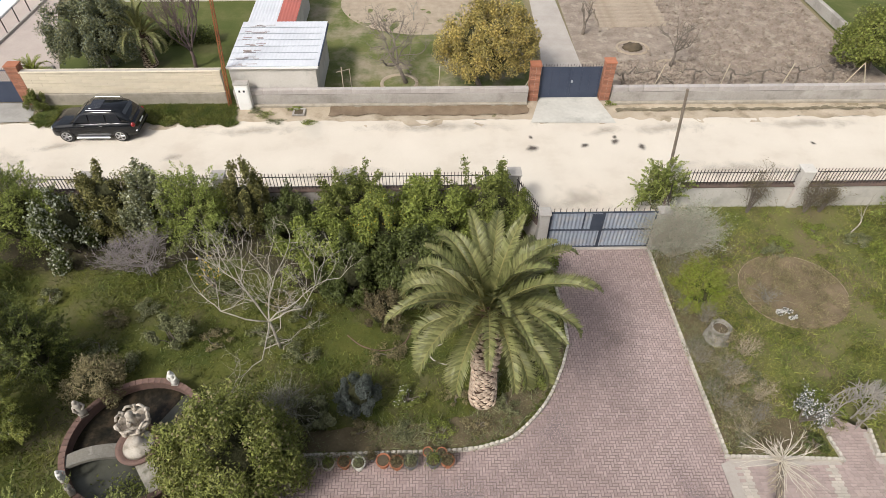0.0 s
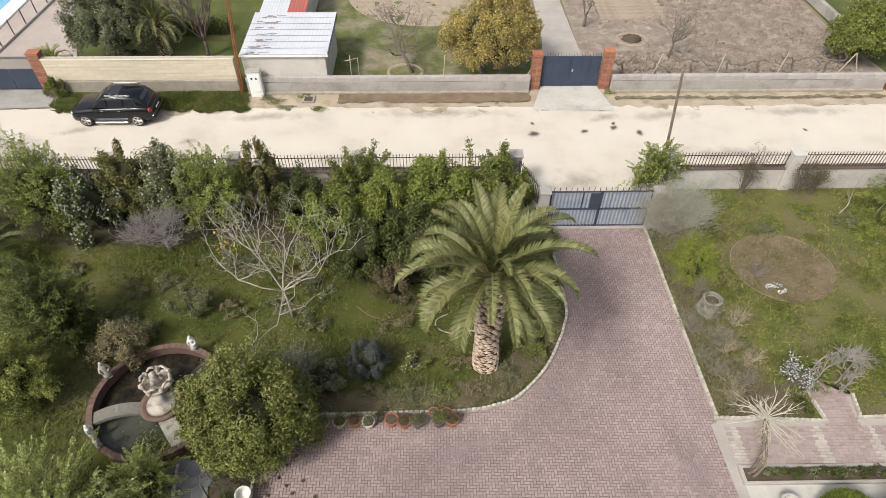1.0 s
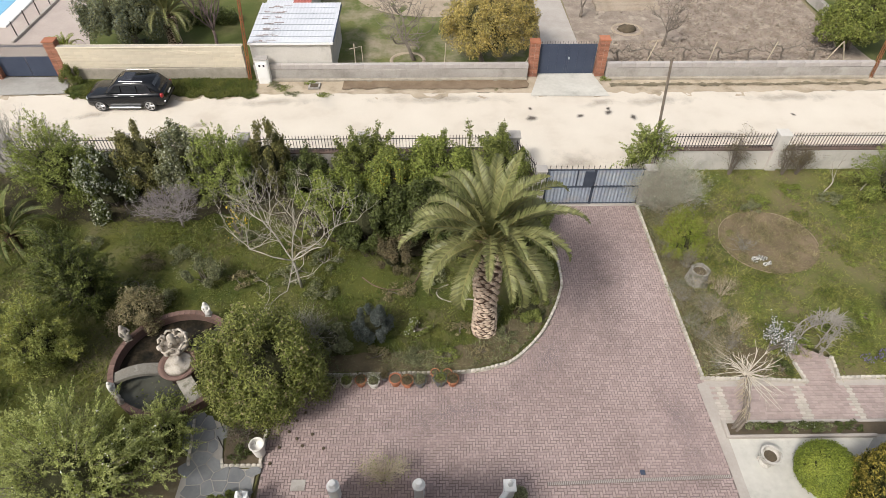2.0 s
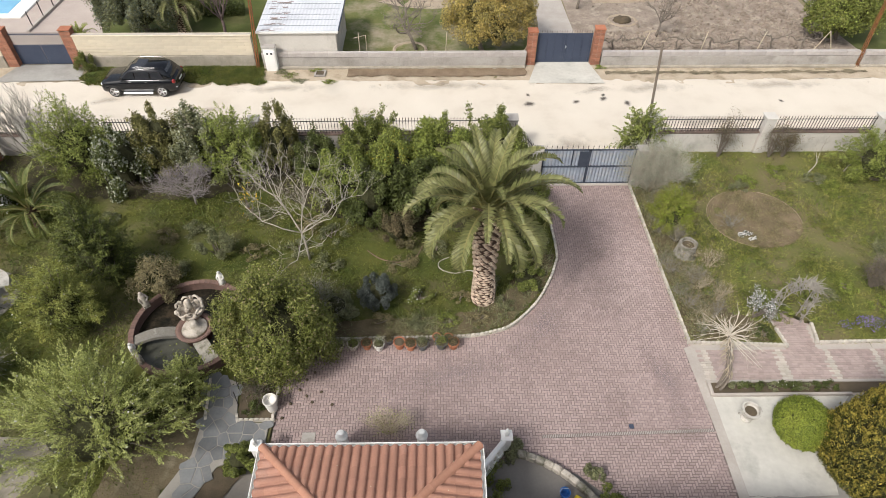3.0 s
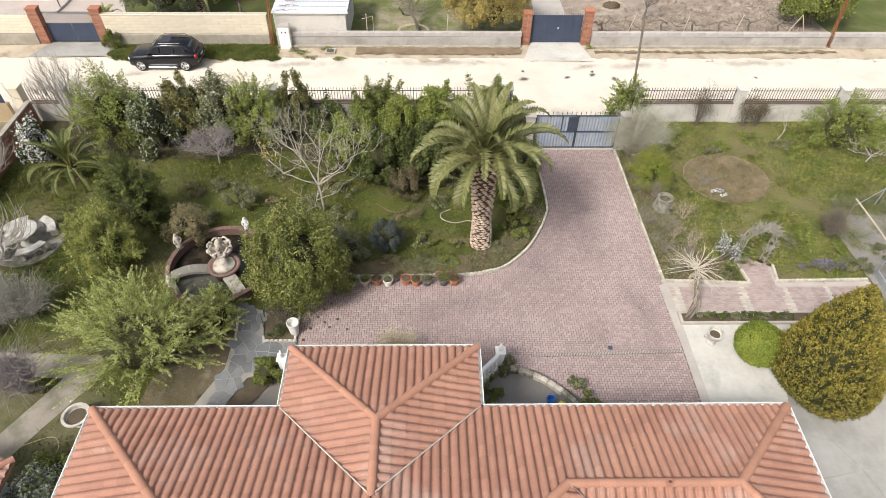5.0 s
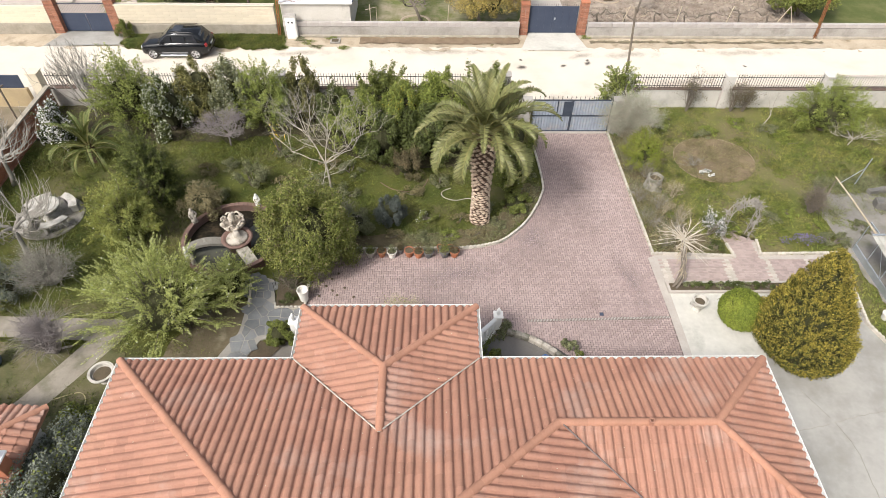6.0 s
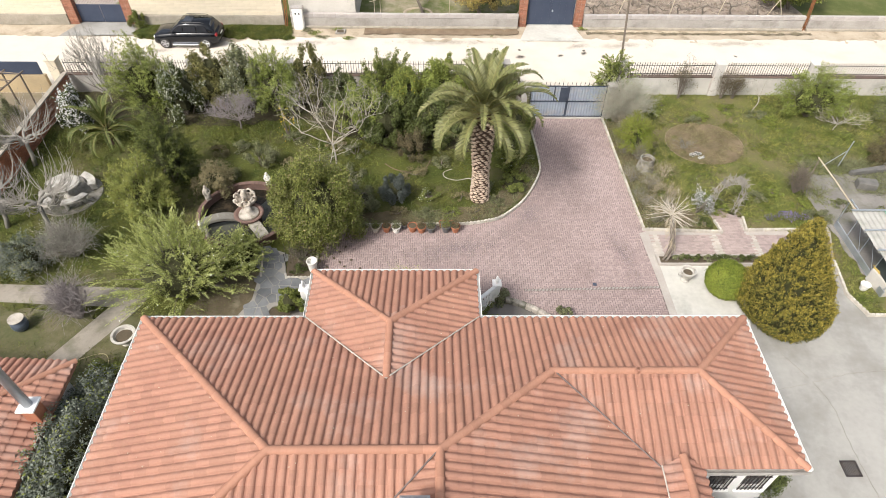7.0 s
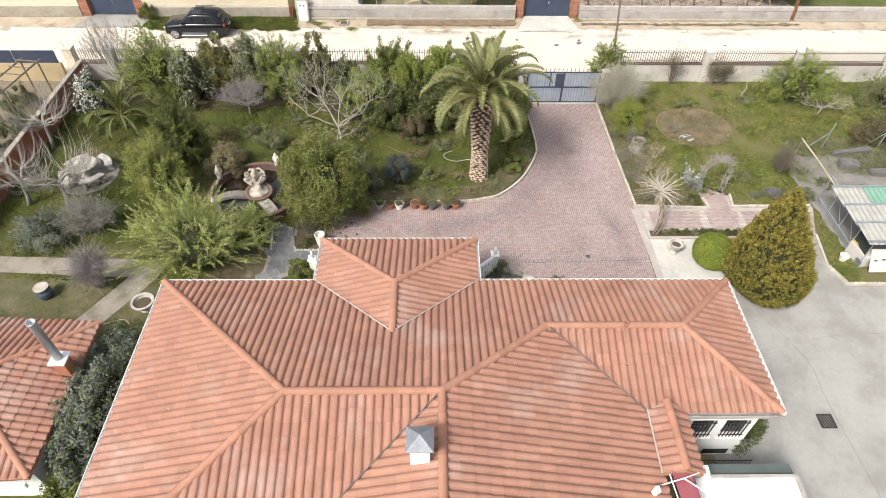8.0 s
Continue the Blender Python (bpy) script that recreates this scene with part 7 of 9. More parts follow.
part("rim", Geo().lathe((0, 0, 0.62), [(0.22, 0), (0.30, 0), (0.30, 0.03), (0.22, 0.03)], 22), M_stone, bp)
st = thing("stump_planter", "grey concrete tree-stump planter on the lawn", "planter", (10.68, 12.75, 0.03))
g = Geo()
vs, fs = [], []
for i, (r, z) in enumerate(((0.50, 0), (0.44, 0.12), (0.38, 0.45), (0.37, 0.72), (0.30, 0.72), (0.28, 0.60), (0.02, 0.58))):
    for k in range(22):
        a = 2 * math.pi * k / 22
        q = r * (1 + 0.05 * math.sin(5 * a + z * 3) * (1 if i < 4 else 0))
        vs.append((q * math.cos(a), q * math.sin(a), z))
for i in range(6):
    for k in range(22):
        q = (k + 1) % 22
        fs.append((i * 22 + k, i * 22 + q, i * 22 + 22 + q, i * 22 + 22 + k))
part("body", g.add(vs, fs), M_mossy, st)
part("soil", Geo().lathe((0, 0, 0.58), [(0.29, 0), (0.2, 0.05), (0.01, 0.06)], 14), M_soil, st)

# ---- round stone table with curved benches ----
TXY = (-18.35, 10.55)
pv = setting("table_paving", Geo(Matrix.Translation((*TXY, 0.04))).lathe((0, 0, 0), [(1.50, 0), (1.48, 0.05), (0.01, 0.06)], 40), M_mossy, "round weathered paving under the stone table", "paving")
tb = thing("stone_table", "round white-painted stone garden table", "table", (*TXY, 0.10))
part("tabletop", Geo().lathe((0, 0, 0.66), [(0.60, 0), (0.66, 0.02), (0.66, 0.07), (0.62, 0.09), (0.01, 0.09)], 30), M_urn, tb)
part("pedestal", Geo().lathe((0, 0, 0), [(0.34, 0), (0.28, 0.08), (0.18, 0.2), (0.18, 0.5), (0.30, 0.66)], 18), M_urn, tb)
for i, a0 in enumerate((0.25, 1.85, 3.35, 4.85)):
    bn = thing("stone_bench", "curved white stone bench beside the round table", "bench", (*TXY, 0.10), math.degrees(a0), "benches round the stone table")
    part("seat", ring(0.92, 1.28, 0.38, 0.46, 10, 0, 1.05), M_urn, bn)
    for aa in (0.16, 0.89):
        part("leg", Geo().box((1.10 * math.cos(aa), 1.10 * math.sin(aa), 0.19), (0.30, 0.14, 0.38), math.degrees(aa), 0.02), M_urn, bn)

# ---- stairs of the porch: newels and balustrades ----
def balustrade(x0, y0, z0, x1, y1, z1, label):
    ob = thing("balustrade", label, "balustrade", (0, 0, 0))
    a, b = Vector((x0, y0, z0)), Vector((x1, y1, z1))
    part("handrail", Geo().tube([a + Vector((0, 0, 0.85)), b + Vector((0, 0, 0.85))], 0.085, 8), M_white, ob)
    part("plinth", Geo().tube([a + Vector((0, 0, 0.05)), b + Vector((0, 0, 0.05))], 0.11, 4), M_white, ob)
    k = max(2, int((b - a).length / 0.24))
    for i in range(k):
        p = a.lerp(b, (i + 0.5) / k)
        part("baluster", Geo().lathe((p.x, p.y, p.z + 0.08), [(0.05, 0), (0.045, 0.08), (0.085, 0.28), (0.04, 0.52), (0.06, 0.70)], 10), M_white, ob, smooth=True)
    g = Geo().box((b.x, b.y, b.z + 0.5), (0.30, 0.30, 1.0), bev=0.02).box((b.x, b.y, b.z + 1.02), (0.38, 0.38, 0.07), bev=0.02)
    part("newel", g, M_white, ob)
    return ob
balustrade(1.30, 2.75, 0.55, 2.20, 4.0, 0.0, "white balustrade of the porch stairs with a round newel")
balustrade(-4.95, 2.75, 0.55, -5.75, 3.75, 0.0, "white balustrade on the slate-path side of the porch")
statue(2.20, 4.0, 1.05, 0.42, M_white, "white ornament on the balustrade newel", "newel_ornament", 10, 5)
statue(-5.75, 3.75, 1.05, 0.42, M_white, "white ornament on the stair newel", "newel_ornament", 60, 6)
for i, x in enumerate((-3.10, -0.52)):
    nn = thing("stair_pier", "white pier at the foot of the porch steps", "pier", (x, 4.1, 0.012), 0, "piers of the porch steps")
    part("shaft", Geo().box((0, 0, 0.42), (0.30, 0.30, 0.85), bev=0.02), M_white, nn)
    part("cap", Geo().lathe((0, 0, 0.85), [(0.20, 0), (0.20, 0.05), (0.10, 0.10), (0.15, 0.18), (0.10, 0.28), (0.01, 0.30)], 14), M_white, nn)
ps = thing("porch_steps", "wide brick steps up to the porch", "steps", (-1.83, 2.9, 0))
for k in range(3):
    part("step", Geo().box((0, 0.15 + 0.30 * (2 - k), 0.085 + 0.17 * k), (2.2, 0.34, 0.17 + 0.0), bev=0.012), M_pathbrick, ps)
twig_bush("bare_shrub", "straggly leafless shrub before the porch", "shrub", (-1.66, 4.65, 0.03), (0.95, 0.6, 1.15), M_strawtwig, 91, 90, 0.008, leaf=L_lime, leaf_n=300)

# ---- curved planting court east of the porch ----
sheet("court_floor", [(1.35, 0.5), (5.75, 0.5), (5.6, 2.0), (5.1, 2.6), (4.5, 3.1), (3.5, 3.6), (2.5, 3.85), (1.7, 3.4), (1.35, 2.6)], 0.03, mat("grey_screed", (0.19, 0.175, 0.16), (0.15, 0.14, 0.125), 1.0, 12, 0.9, 0.2), "dark grey floor of the curved court", "floor", 0)
cwl = curve_pts([(2.75, 3.75, 0), (3.4, 3.5, 0), (4.1, 3.05, 0), (4.75, 2.4, 0), (5.3, 1.6, 0)], 0.30)
cv = thing("court_wall", "low curved whitewashed stone wall", "wall", (0, 0, 0))
for i, p in enumerate(cwl[:-1]):
    d = cwl[i + 1] - p
    part("stone", Geo().box((p.x, p.y, 0.17), (0.33, 0.22, 0.30), math.degrees(math.atan2(d.y, d.x)), 0.05), M_stone if i in (3, 4, 5, 6) else M_mossy, cv)
for i, (x, y, r) in enumerate(((2.45, 3.95, 0.42), (1.9, 3.0, 0.5), (4.95, 3.0, 0.35), (5.35, 2.4, 0.38), (5.85, 1.9, 0.4), (1.75, 2.2, 0.3))):
    shrub("low_plant", "low green plant in the curved court", "plant", (x, y, 0.03), (r, r, 0.55), L_mid if i % 2 else L_olive, 0.07, 1500, 10, 0.35, 300 + i, None, 3, group="plants of the curved court")
bk = thing("bucket", "small blue plastic bucket on the court floor", "bucket", (3.95, 2.45, 0.035))
part("pail", Geo().lathe((0, 0, 0), [(0.12, 0), (0.16, 0.26), (0.175, 0.27), (0.175, 0.29), (0.145, 0.29), (0.11, 0.03), (0.01, 0.03)], 18), mat("blue_plastic", (0.03, 0.13, 0.38), (0.025, 0.10, 0.30), 2, 10, 0.4, 0), bk)
part("handle", Geo().tube([(-0.16, 0, 0.27), (-0.10, 0.08, 0.36), (0.10, 0.08, 0.36), (0.16, 0, 0.27)], 0.008, 5), M_steel, bk)
tb2 = thing("toy_bucket", "small yellow plastic pail on its side", "bucket", (4.35, 2.3, 0.035))
part("pail", Geo(pose(0, 0, 0.11, 80, 0, 40)).lathe((0, 0, -0.1), [(0.08, 0), (0.11, 0.18), (0.12, 0.19), (0.12, 0.21), (0.10, 0.21), (0.07, 0.03), (0.01, 0.03)], 16), mat("yellow_plastic", (0.60, 0.46, 0.03), (0.5, 0.38, 0.03), 2, 10, 0.4, 0), tb2)

# ---- slate path and its beds ----
SLATE_POLY = [(-8.2, 7.0), (-8.05, 5.2), (-8.08, 3.9), (-9.0, 2.0), (-9.7, 0.6), (-8.7, 0.6), (-7.95, 1.9), (-7.15, 3.5), (-5.75, 3.9), (-5.75, 5.0), (-6.85, 5.05), (-7.15, 6.6)]
sp = tagged(part("slate_path", Geo().prism(SLATE_POLY, 0.0, 0.092), M_crack), "irregular grey slate path from the pond to the porch", "path", "", "structure")
rng2 = random.Random(4)
seeds = [Vector((-9.9 + 0.44 * i + rng2.uniform(-0.19, 0.19), 0.5 + 0.44 * j + rng2.uniform(-0.19, 0.19))) for i in range(11) for j in range(16)]
for c in seeds:
    if not inside(SLATE_POLY, c.x, c.y):
        continue
    cell = [c + Vector(q) for q in ((-0.5, -0.5), (0.5, -0.5), (0.5, 0.5), (-0.5, 0.5))]
    for o in seeds:
        d = o - c
        if 1e-6 < d.length < 1.3 and cell:
            cut, d = d.length / 2 - 0.016, d.normalized()
            kept = []
            for p, q in zip(cell, cell[1:] + cell[:1]):
                sp0, sq0 = cut - (p - c).dot(d), cut - (q - c).dot(d)
                if sp0 >= 0:
                    kept.append(p)
                if (sp0 >= 0) != (sq0 >= 0):
                    kept.append(p.lerp(q, sp0 / (sp0 - sq0)))
            cell = kept
    if len(cell) > 2:
        part("flagstone", Geo().prism([(p.x, p.y) for p in cell], 0.085, 0.10 + rng2.uniform(0, 0.008)), M_slate_ob, sp)
sheet("litter_bed", rough([(-9.6, 0.5), (-8.95, 2.0), (-8.0, 3.9), (-8.0, 5.4), (-9.3, 5.8), (-10.6, 3.6), (-11.2, 0.9)], 0.15, 0.2, 5.0), 0.070, mat("leaf_litter", (0.135, 0.105, 0.065), (0.085, 0.075, 0.04), 2.0, 16, 0.95, 0.8, dirt=(0.20, 0.165, 0.11), dirt_at=0.6, dirt_scale=2.0, bump_d=0.04), "dark soil and leaf litter beside the slate path", "flower bed", 0.25, 0.02, 2)
# flat dark strip in place of the shadow at the path's drop
sheet("shadow_strip", rough([(-8.8, 0.5), (-7.95, 0.5), (-7.3, 1.7), (-6.3, 3.2), (-7.2, 3.5), (-8.0, 1.9)], 0.15, 0.08, 3.0), 0.05, M_soil, "dark soil-coloured strip for the shadow beside the slate path", "flower bed", 0.25, 0.02, 2)
sheet("sunken_bed", [(-8.0, 2.1), (-6.7, 3.5), (-5.6, 3.4), (-5.0, 0.45), (-9.0, 0.45)], 0.0, mat("grey_floor", (0.22, 0.20, 0.175), (0.17, 0.155, 0.135), 1.0, 12, 0.9, 0.3), "bare grey floor beside the porch", "floor", 0)
sheet("urn_bed", [(-6.85, 5.15), (-5.7, 5.15), (-5.7, 7.9), (-7.0, 6.9)], 0.10, M_soil, "bare soil bed with dry stems", "flower bed", 0.2, 0.04, 2)
twig_bush("bare_shrub", "dark leafless shrub in the soil bed", "shrub", (-6.3, 6.2, 0.1), (0.6, 0.75, 1.0), M_bark, 92, 70, 0.010, leaf=L_dark, leaf_n=900)
shrub("low_plant", "low dark green plant in the soil bed", "plant", (-6.35, 5.45, 0.1), (0.34, 0.28, 0.30), L_dark, 0.06, 800, 10, 0.4, 341, None, 2)
for i, (x, y) in enumerate(((-7.05, 6.3), (-6.95, 5.7), (-6.9, 6.6))):
    sk = thing("iron_stake", "thin dark iron stake beside the path", "stake", (x, y, 0.03), 0, "stakes beside the slate path")
    part("rod", Geo().tube([(0, 0, -0.05), (0.03, 0.02, 0.9)], 0.015, 6), M_iron, sk)

# ---- dead dracaena at the bed's corner, arch and beds east ----
M_paleleaf = mat("bleached_leaf", (0.60, 0.55, 0.46), (0.48, 0.42, 0.33), 3, 30, 0.9, 0.2)
dd = thing("dead_shrub", "dead straw-coloured shrub with long drooping leaves", "shrub", (10.05, 6.25, 0.03))
rng3 = np.random.default_rng(31)
g = Geo()
for k in range(4):
    a = 2 * math.pi * k / 4
    g.tube([(0.10 * math.sin(3.0 * t) + 0.10 * t + (0.11 - 0.03 * t) * math.cos(a + 2.2 * t), 0.28 * t * t + 0.10 * t + (0.11 - 0.03 * t) * math.sin(a + 2.2 * t), -0.05 + 1.25 * t) for t in [0.2 * i for i in range(9)]], [0.048 - 0.002 * i for i in range(9)], 7)
part("trunk", g, M_bark, dd, "twisted grey trunk")
g = Geo()
for k in range(70):
    a, z = rng3.uniform(0, 2 * math.pi), rng3.uniform(0.7, 1.95)
    t = (z + 0.05) / 1.25
    p = Vector((0.10 * math.sin(3.0 * t) + 0.10 * t, 0.28 * t * t + 0.10 * t, z))
    o = Vector((math.cos(a), math.sin(a), 0))
    L = rng3.uniform(0.22, 0.45)
    g.tube([p + o * 0.06, p + o * (0.10 + 0.22 * L) - Vector((0, 0, 0.25 * L)), p + o * (0.12 + 0.30 * L) - Vector((0, 0, L))], [0.012, 0.012, 0.005], 3, False)
part("dead_skirt", g, M_strawtwig, dd, "shaggy skirt of hanging dead leaves")
g = Geo()
for k in range(46):
    a, e = rng3.uniform(0, 2 * math.pi), rng3.uniform(-0.25, 1.05)
    L = rng3.uniform(0.55, 1.25)
    d = Vector((math.cos(a) * math.cos(e), math.sin(a) * math.cos(e), math.sin(e)))
    p = Vector((0.04, 0.90, 2.02 + rng3.uniform(-0.25, 0.10)))
    q = p + d * L * 0.5 + Vector((rng3.normal() * 0.07, rng3.normal() * 0.07, 0.05))
    tip = q + d * L * 0.5 + Vector((rng3.normal() * 0.16, rng3.normal() * 0.16, -0.15 * L))
    g.tube([p, q, tip], [0.015, 0.012, 0.004], 4, False)
    for m in range(2):
        b = q.lerp(tip, rng3.uniform(0.0, 0.6))
        g.tube([b, b + (tip - q) * 0.35 + Vector(rng3.normal(size=3)) * 0.13], [0.009, 0.003], 3, False)
part("leafage", g, M_paleleaf, dd, "long dry leaves")
ar = thing("garden_arch", "grey garden arch wrapped in dry climbing stems", "arch", (13.55, 9.25, 0.03))
for y in (-0.18, 0.18):
    pts = [(-0.62, y, -0.05), (-0.62, y, 1.45)] + [(-0.62 * math.cos(t), y, 1.45 + 0.62 * math.sin(t)) for t in [math.pi * i / 10 for i in range(1, 10)]] + [(0.62, y, 1.45), (0.62, y, -0.05)]
    part("hoop", Geo().tube(pts, 0.02, 6), M_greytwig, ar)
for t in [math.pi * i / 6 for i in range(7)]:
    part("rung", Geo().tube([(-0.62 * math.cos(t), -0.18, 1.45 + 0.62 * math.sin(t)), (-0.62 * math.cos(t), 0.18, 1.45 + 0.62 * math.sin(t))], 0.014, 5), M_greytwig, ar)
g = Geo()
for k in range(300):
    s = rng3.uniform(0, 1)
    x = -0.62 * math.cos(math.pi * s) if 0.2 < s < 0.8 else (-0.62 if s < 0.5 else 0.62)
    z = 1.45 + 0.62 * math.sin(math.pi * s) if 0.2 < s < 0.8 else rng3.uniform(0.05, 1.6)
    p = Vector((x, rng3.uniform(-0.2, 0.2), z))
    d = Vector(rng3.normal(size=3)) * 0.16 + Vector((0.10 * np.sign(x), 0, 0.10))
    g.tube([p, p + d * 0.6 + Vector((0, 0, 0.06)), p + d], [0.018, 0.013, 0.005], 4, False)
part("climber", g, M_greytwig, ar, "dry grey climbing stems")
bd = thing("bed_border", "low concrete border round the narrow bed", "kerb", (0, 0, 0))
for c, s in (((12.2, 5.93, 0.06), (5.0, 0.10, 0.14)), ((9.72, 6.2, 0.07), (0.12, 0.62, 0.16)), ((13.8, 6.47, 0.05), (8.0, 0.10, 0.10))):
    part("edge", Geo().box(c, s, bev=0.015), M_band, bd)
sheet("narrow_bed", [(9.8, 5.98), (17.6, 5.98), (17.7, 6.42), (9.8, 6.42)], 0.05, M_soil, "narrow soil bed with low plants", "flower bed", 0.2, 0.03, 2)
for i in range(9):
    shrub("low_plant", "low green plant in the narrow bed", "plant", (10.6 + i * 0.42 + 0.1 * math.sin(i * 5), 6.2, 0.05), (0.26, 0.18, 0.32), L_dark if i % 3 else L_olive, 0.055, 700, 8, 0.4, 320 + i, None, 2, bloom=L_white if i == 4 else None, bloom_n=12, group="plants of the narrow bed")

# ---- posts, hoses, drains ----
wp = thing("wooden_pole", "leaning weathered wooden pole behind the fence", "pole", (11.0, 20.75, 0))
part("shaft", Geo().tube([(0.05, 0, -0.1), (-0.3, 0.0, 2.2), (-0.62, 0.0, 5.62)], [0.07, 0.065, 0.055], 10), M_wood, wp)
def lattice_pole(x, y, h, lean, label):
    ob = thing("iron_pole", label, "pole", (x, y, 0))
    for s in (-1, 1):
        part("angle", Geo().tube([(s * 0.07, 0, -0.1), (s * 0.05 + lean, 0, h)], 0.022, 4), M_rust, ob)
        part("angle", Geo().tube([(s * 0.07, 0.14, -0.1), (s * 0.05 + lean, 0.1, h)], 0.022, 4), M_rust, ob)
    k = int(h / 0.28)
    for i in range(k):
        z0, z1 = i * h / k, (i + 1) * h / k
        s = 1 if i % 2 else -1
        part("brace", Geo().tube([(s * 0.06 + lean * z0 / h, 0, z0), (-s * 0.06 + lean * z1 / h, 0, z1)], 0.014, 4), M_rust, ob)
    return ob
lattice_pole(-10.72, 28.35, 8.0, 0.75, "tall rusty lattice pole against the low wall")
lattice_pole(25.75, 28.4, 7.5, -0.5, "rusty lattice pole at the meadow's corner")
mb = thing("meter_box", "white electricity meter cabinet built against the wall", "cabinet", (-9.78, 28.28, 0))
part("body", Geo().box((0, 0, 0.72), (0.70, 0.36, 1.52), bev=0.02), M_white, mb)
part("cap", Geo().box((0, 0, 1.51), (0.80, 0.46, 0.07), bev=0.02), M_render, mb)
dr = part("door", Geo().box((0, -0.19, 0.80), (0.56, 0.03, 0.95), bev=0.01), M_white, mb)
for x in (-0.12, 0.12):
    part("window", Geo().box((x, -0.205, 1.12), (0.10, 0.015, 0.12)), M_glassdark, dr)
ho = thing("garden_hose", "pale garden hose lying on the turf", "hose", (0, 0, 0.06))
part("hose", Geo().tube(curve_pts([(0.54, 12.67, 0), (0.1, 12.4, 0), (0.15, 12.0, 0), (0.74, 11.75, 0), (1.4, 11.9, 0), (1.75, 11.6, 0)], 0.12), 0.022, 6), M_band, ho)
h2 = thing("garden_hose", "yellowish hose looped beside the planter", "hose", (0, 0, 0.07))
part("hose", Geo().tube(curve_pts([(-14.2, 0.9, 0), (-13.3, 1.2, 0), (-12.95, 0.7, 0), (-13.4, 0.1, 0), (-14.0, -0.3, 0)], 0.12), 0.02, 6), mat("buff_hose", (0.38, 0.33, 0.18), (0.3, 0.26, 0.14), 3, 20, 0.6, 0), h2)
h3 = thing("bed_edging", "thin rusty edging ring in the turf", "edging", (0, 0, 0.06))
part("strip", Geo().tube(curve_pts([(-3.0, 13.1, 0), (-2.4, 12.6, 0), (-1.6, 12.4, 0), (-0.9, 12.7, 0), (-0.6, 13.4, 0)], 0.12), 0.025, 5), M_rim, h3)
M_edging = mat("pale_clay_edging", (0.38, 0.29, 0.215), (0.29, 0.22, 0.16), 3, 20, 0.9, 0.3)
re_ = thing("bed_edging", "thin pale brown edging ring round the dry bed", "edging", (14.5, 14.95, 0.085))
for a0, a1 in ((1.9, 4.5), (-0.2, 1.2)):
    part("strip", Geo().tube([(2.10 * math.cos(a), 1.90 * math.sin(a), 0) for a in [a0 + (a1 - a0) * i / 30 for i in range(31)]], 0.015, 6), M_edging, re_)
ld = thing("drain_channel", "narrow slotted drain across the driveway", "drain", (6.45, 4.53, 0.0), 1.6)
part("channel", Geo().box((0, 0, 0.012), (5.9, 0.13, 0.022)), M_joint, ld)
for i in range(98):
    part("slat", Geo().box((-2.91 + i * 0.06, 0, 0.026), (0.03, 0.11, 0.010)), M_render, ld)
mh = thing("manhole", "small dark square inspection cover in the pavers", "manhole", (6.6, 4.78, 0.018))
part("cover", Geo().box((0, 0, 0.005), (0.16, 0.16, 0.02), bev=0.005), M_gatedark, mh)
mh2 = thing("manhole", "flat grey inspection cover by the porch", "manhole", (-4.35, 4.5, 0.018))
part("cover", Geo().box((0, 0, 0.005), (0.45, 0.35, 0.02), bev=0.005), M_render, mh2)
gr = thing("drain_grate", "dark iron drain grate in the concrete yard", "drain", (13.93, -3.52, 0.0))
part("frame", Geo().box((0, 0.26, 0.01), (0.56, 0.05, 0.03)).box((0, -0.26, 0.01), (0.56, 0.05, 0.03)).box((0.26, 0, 0.01), (0.05, 0.5, 0.03)).box((-0.26, 0, 0.01), (0.05, 0.5, 0.03)), M_iron, gr)
for i in range(8):
    part("bar", Geo().box((-0.2 + i * 0.057, 0, 0.012), (0.03, 0.5, 0.02)), M_iron, gr)
jt = thing("yard_joints", "dark expansion joints and cracks of the yard", "crack", (0, 0, 0.003))
for pts in ([(9.6, 2.4, 0), (11.4, 2.3, 0), (12.4, 2.36, 0)], [(10.4, -0.3, 0), (12.0, -0.5, 0), (14.1, -0.15, 0)], [(14.1, -0.12, 0), (16.0, 0.3, 0), (18.5, 0.45, 0), (24, 0.8, 0)], [(14.1, -0.12, 0), (14.4, -1.2, 0), (14.35, -3.0, 0), (14.6, -8, 0)], [(13.4, 1.2, 0), (14.1, -0.1, 0)]):
    q = [p + Vector((0.02 * math.sin(i * 2.7), 0.02 * math.cos(i * 3.1), 0)) for i, p in enumerate(curve_pts(pts, 0.25))]
    part("joint", Geo().tube(q, 0.012, 4, False), M_crack, jt)
rngp = random.Random(9)
cone_me = Geo().blob((0, 0, 0.04), (0.06, 0.05, 0.045), 3, 5, 0.2).mesh("fallen_fruit", M_soil)
for x, y in ((-4.9, 6.3), (-4.55, 6.05), (-4.3, 5.8), (-4.2, 6.2), (-3.7, 5.7), (-5.05, 5.75), (-4.75, 6.7), (-4.5, 7.0), (-5.3, 5.2)):
    fz = new("fallen_fruit", cone_me)
    fz.matrix_world = pose(x + rngp.uniform(-0.1, 0.1), y, 0.012, 0, 0, rngp.uniform(0, 360))
    tagged(fz, "small dark fallen fruit on the pavers", "fruit", "fallen fruit")
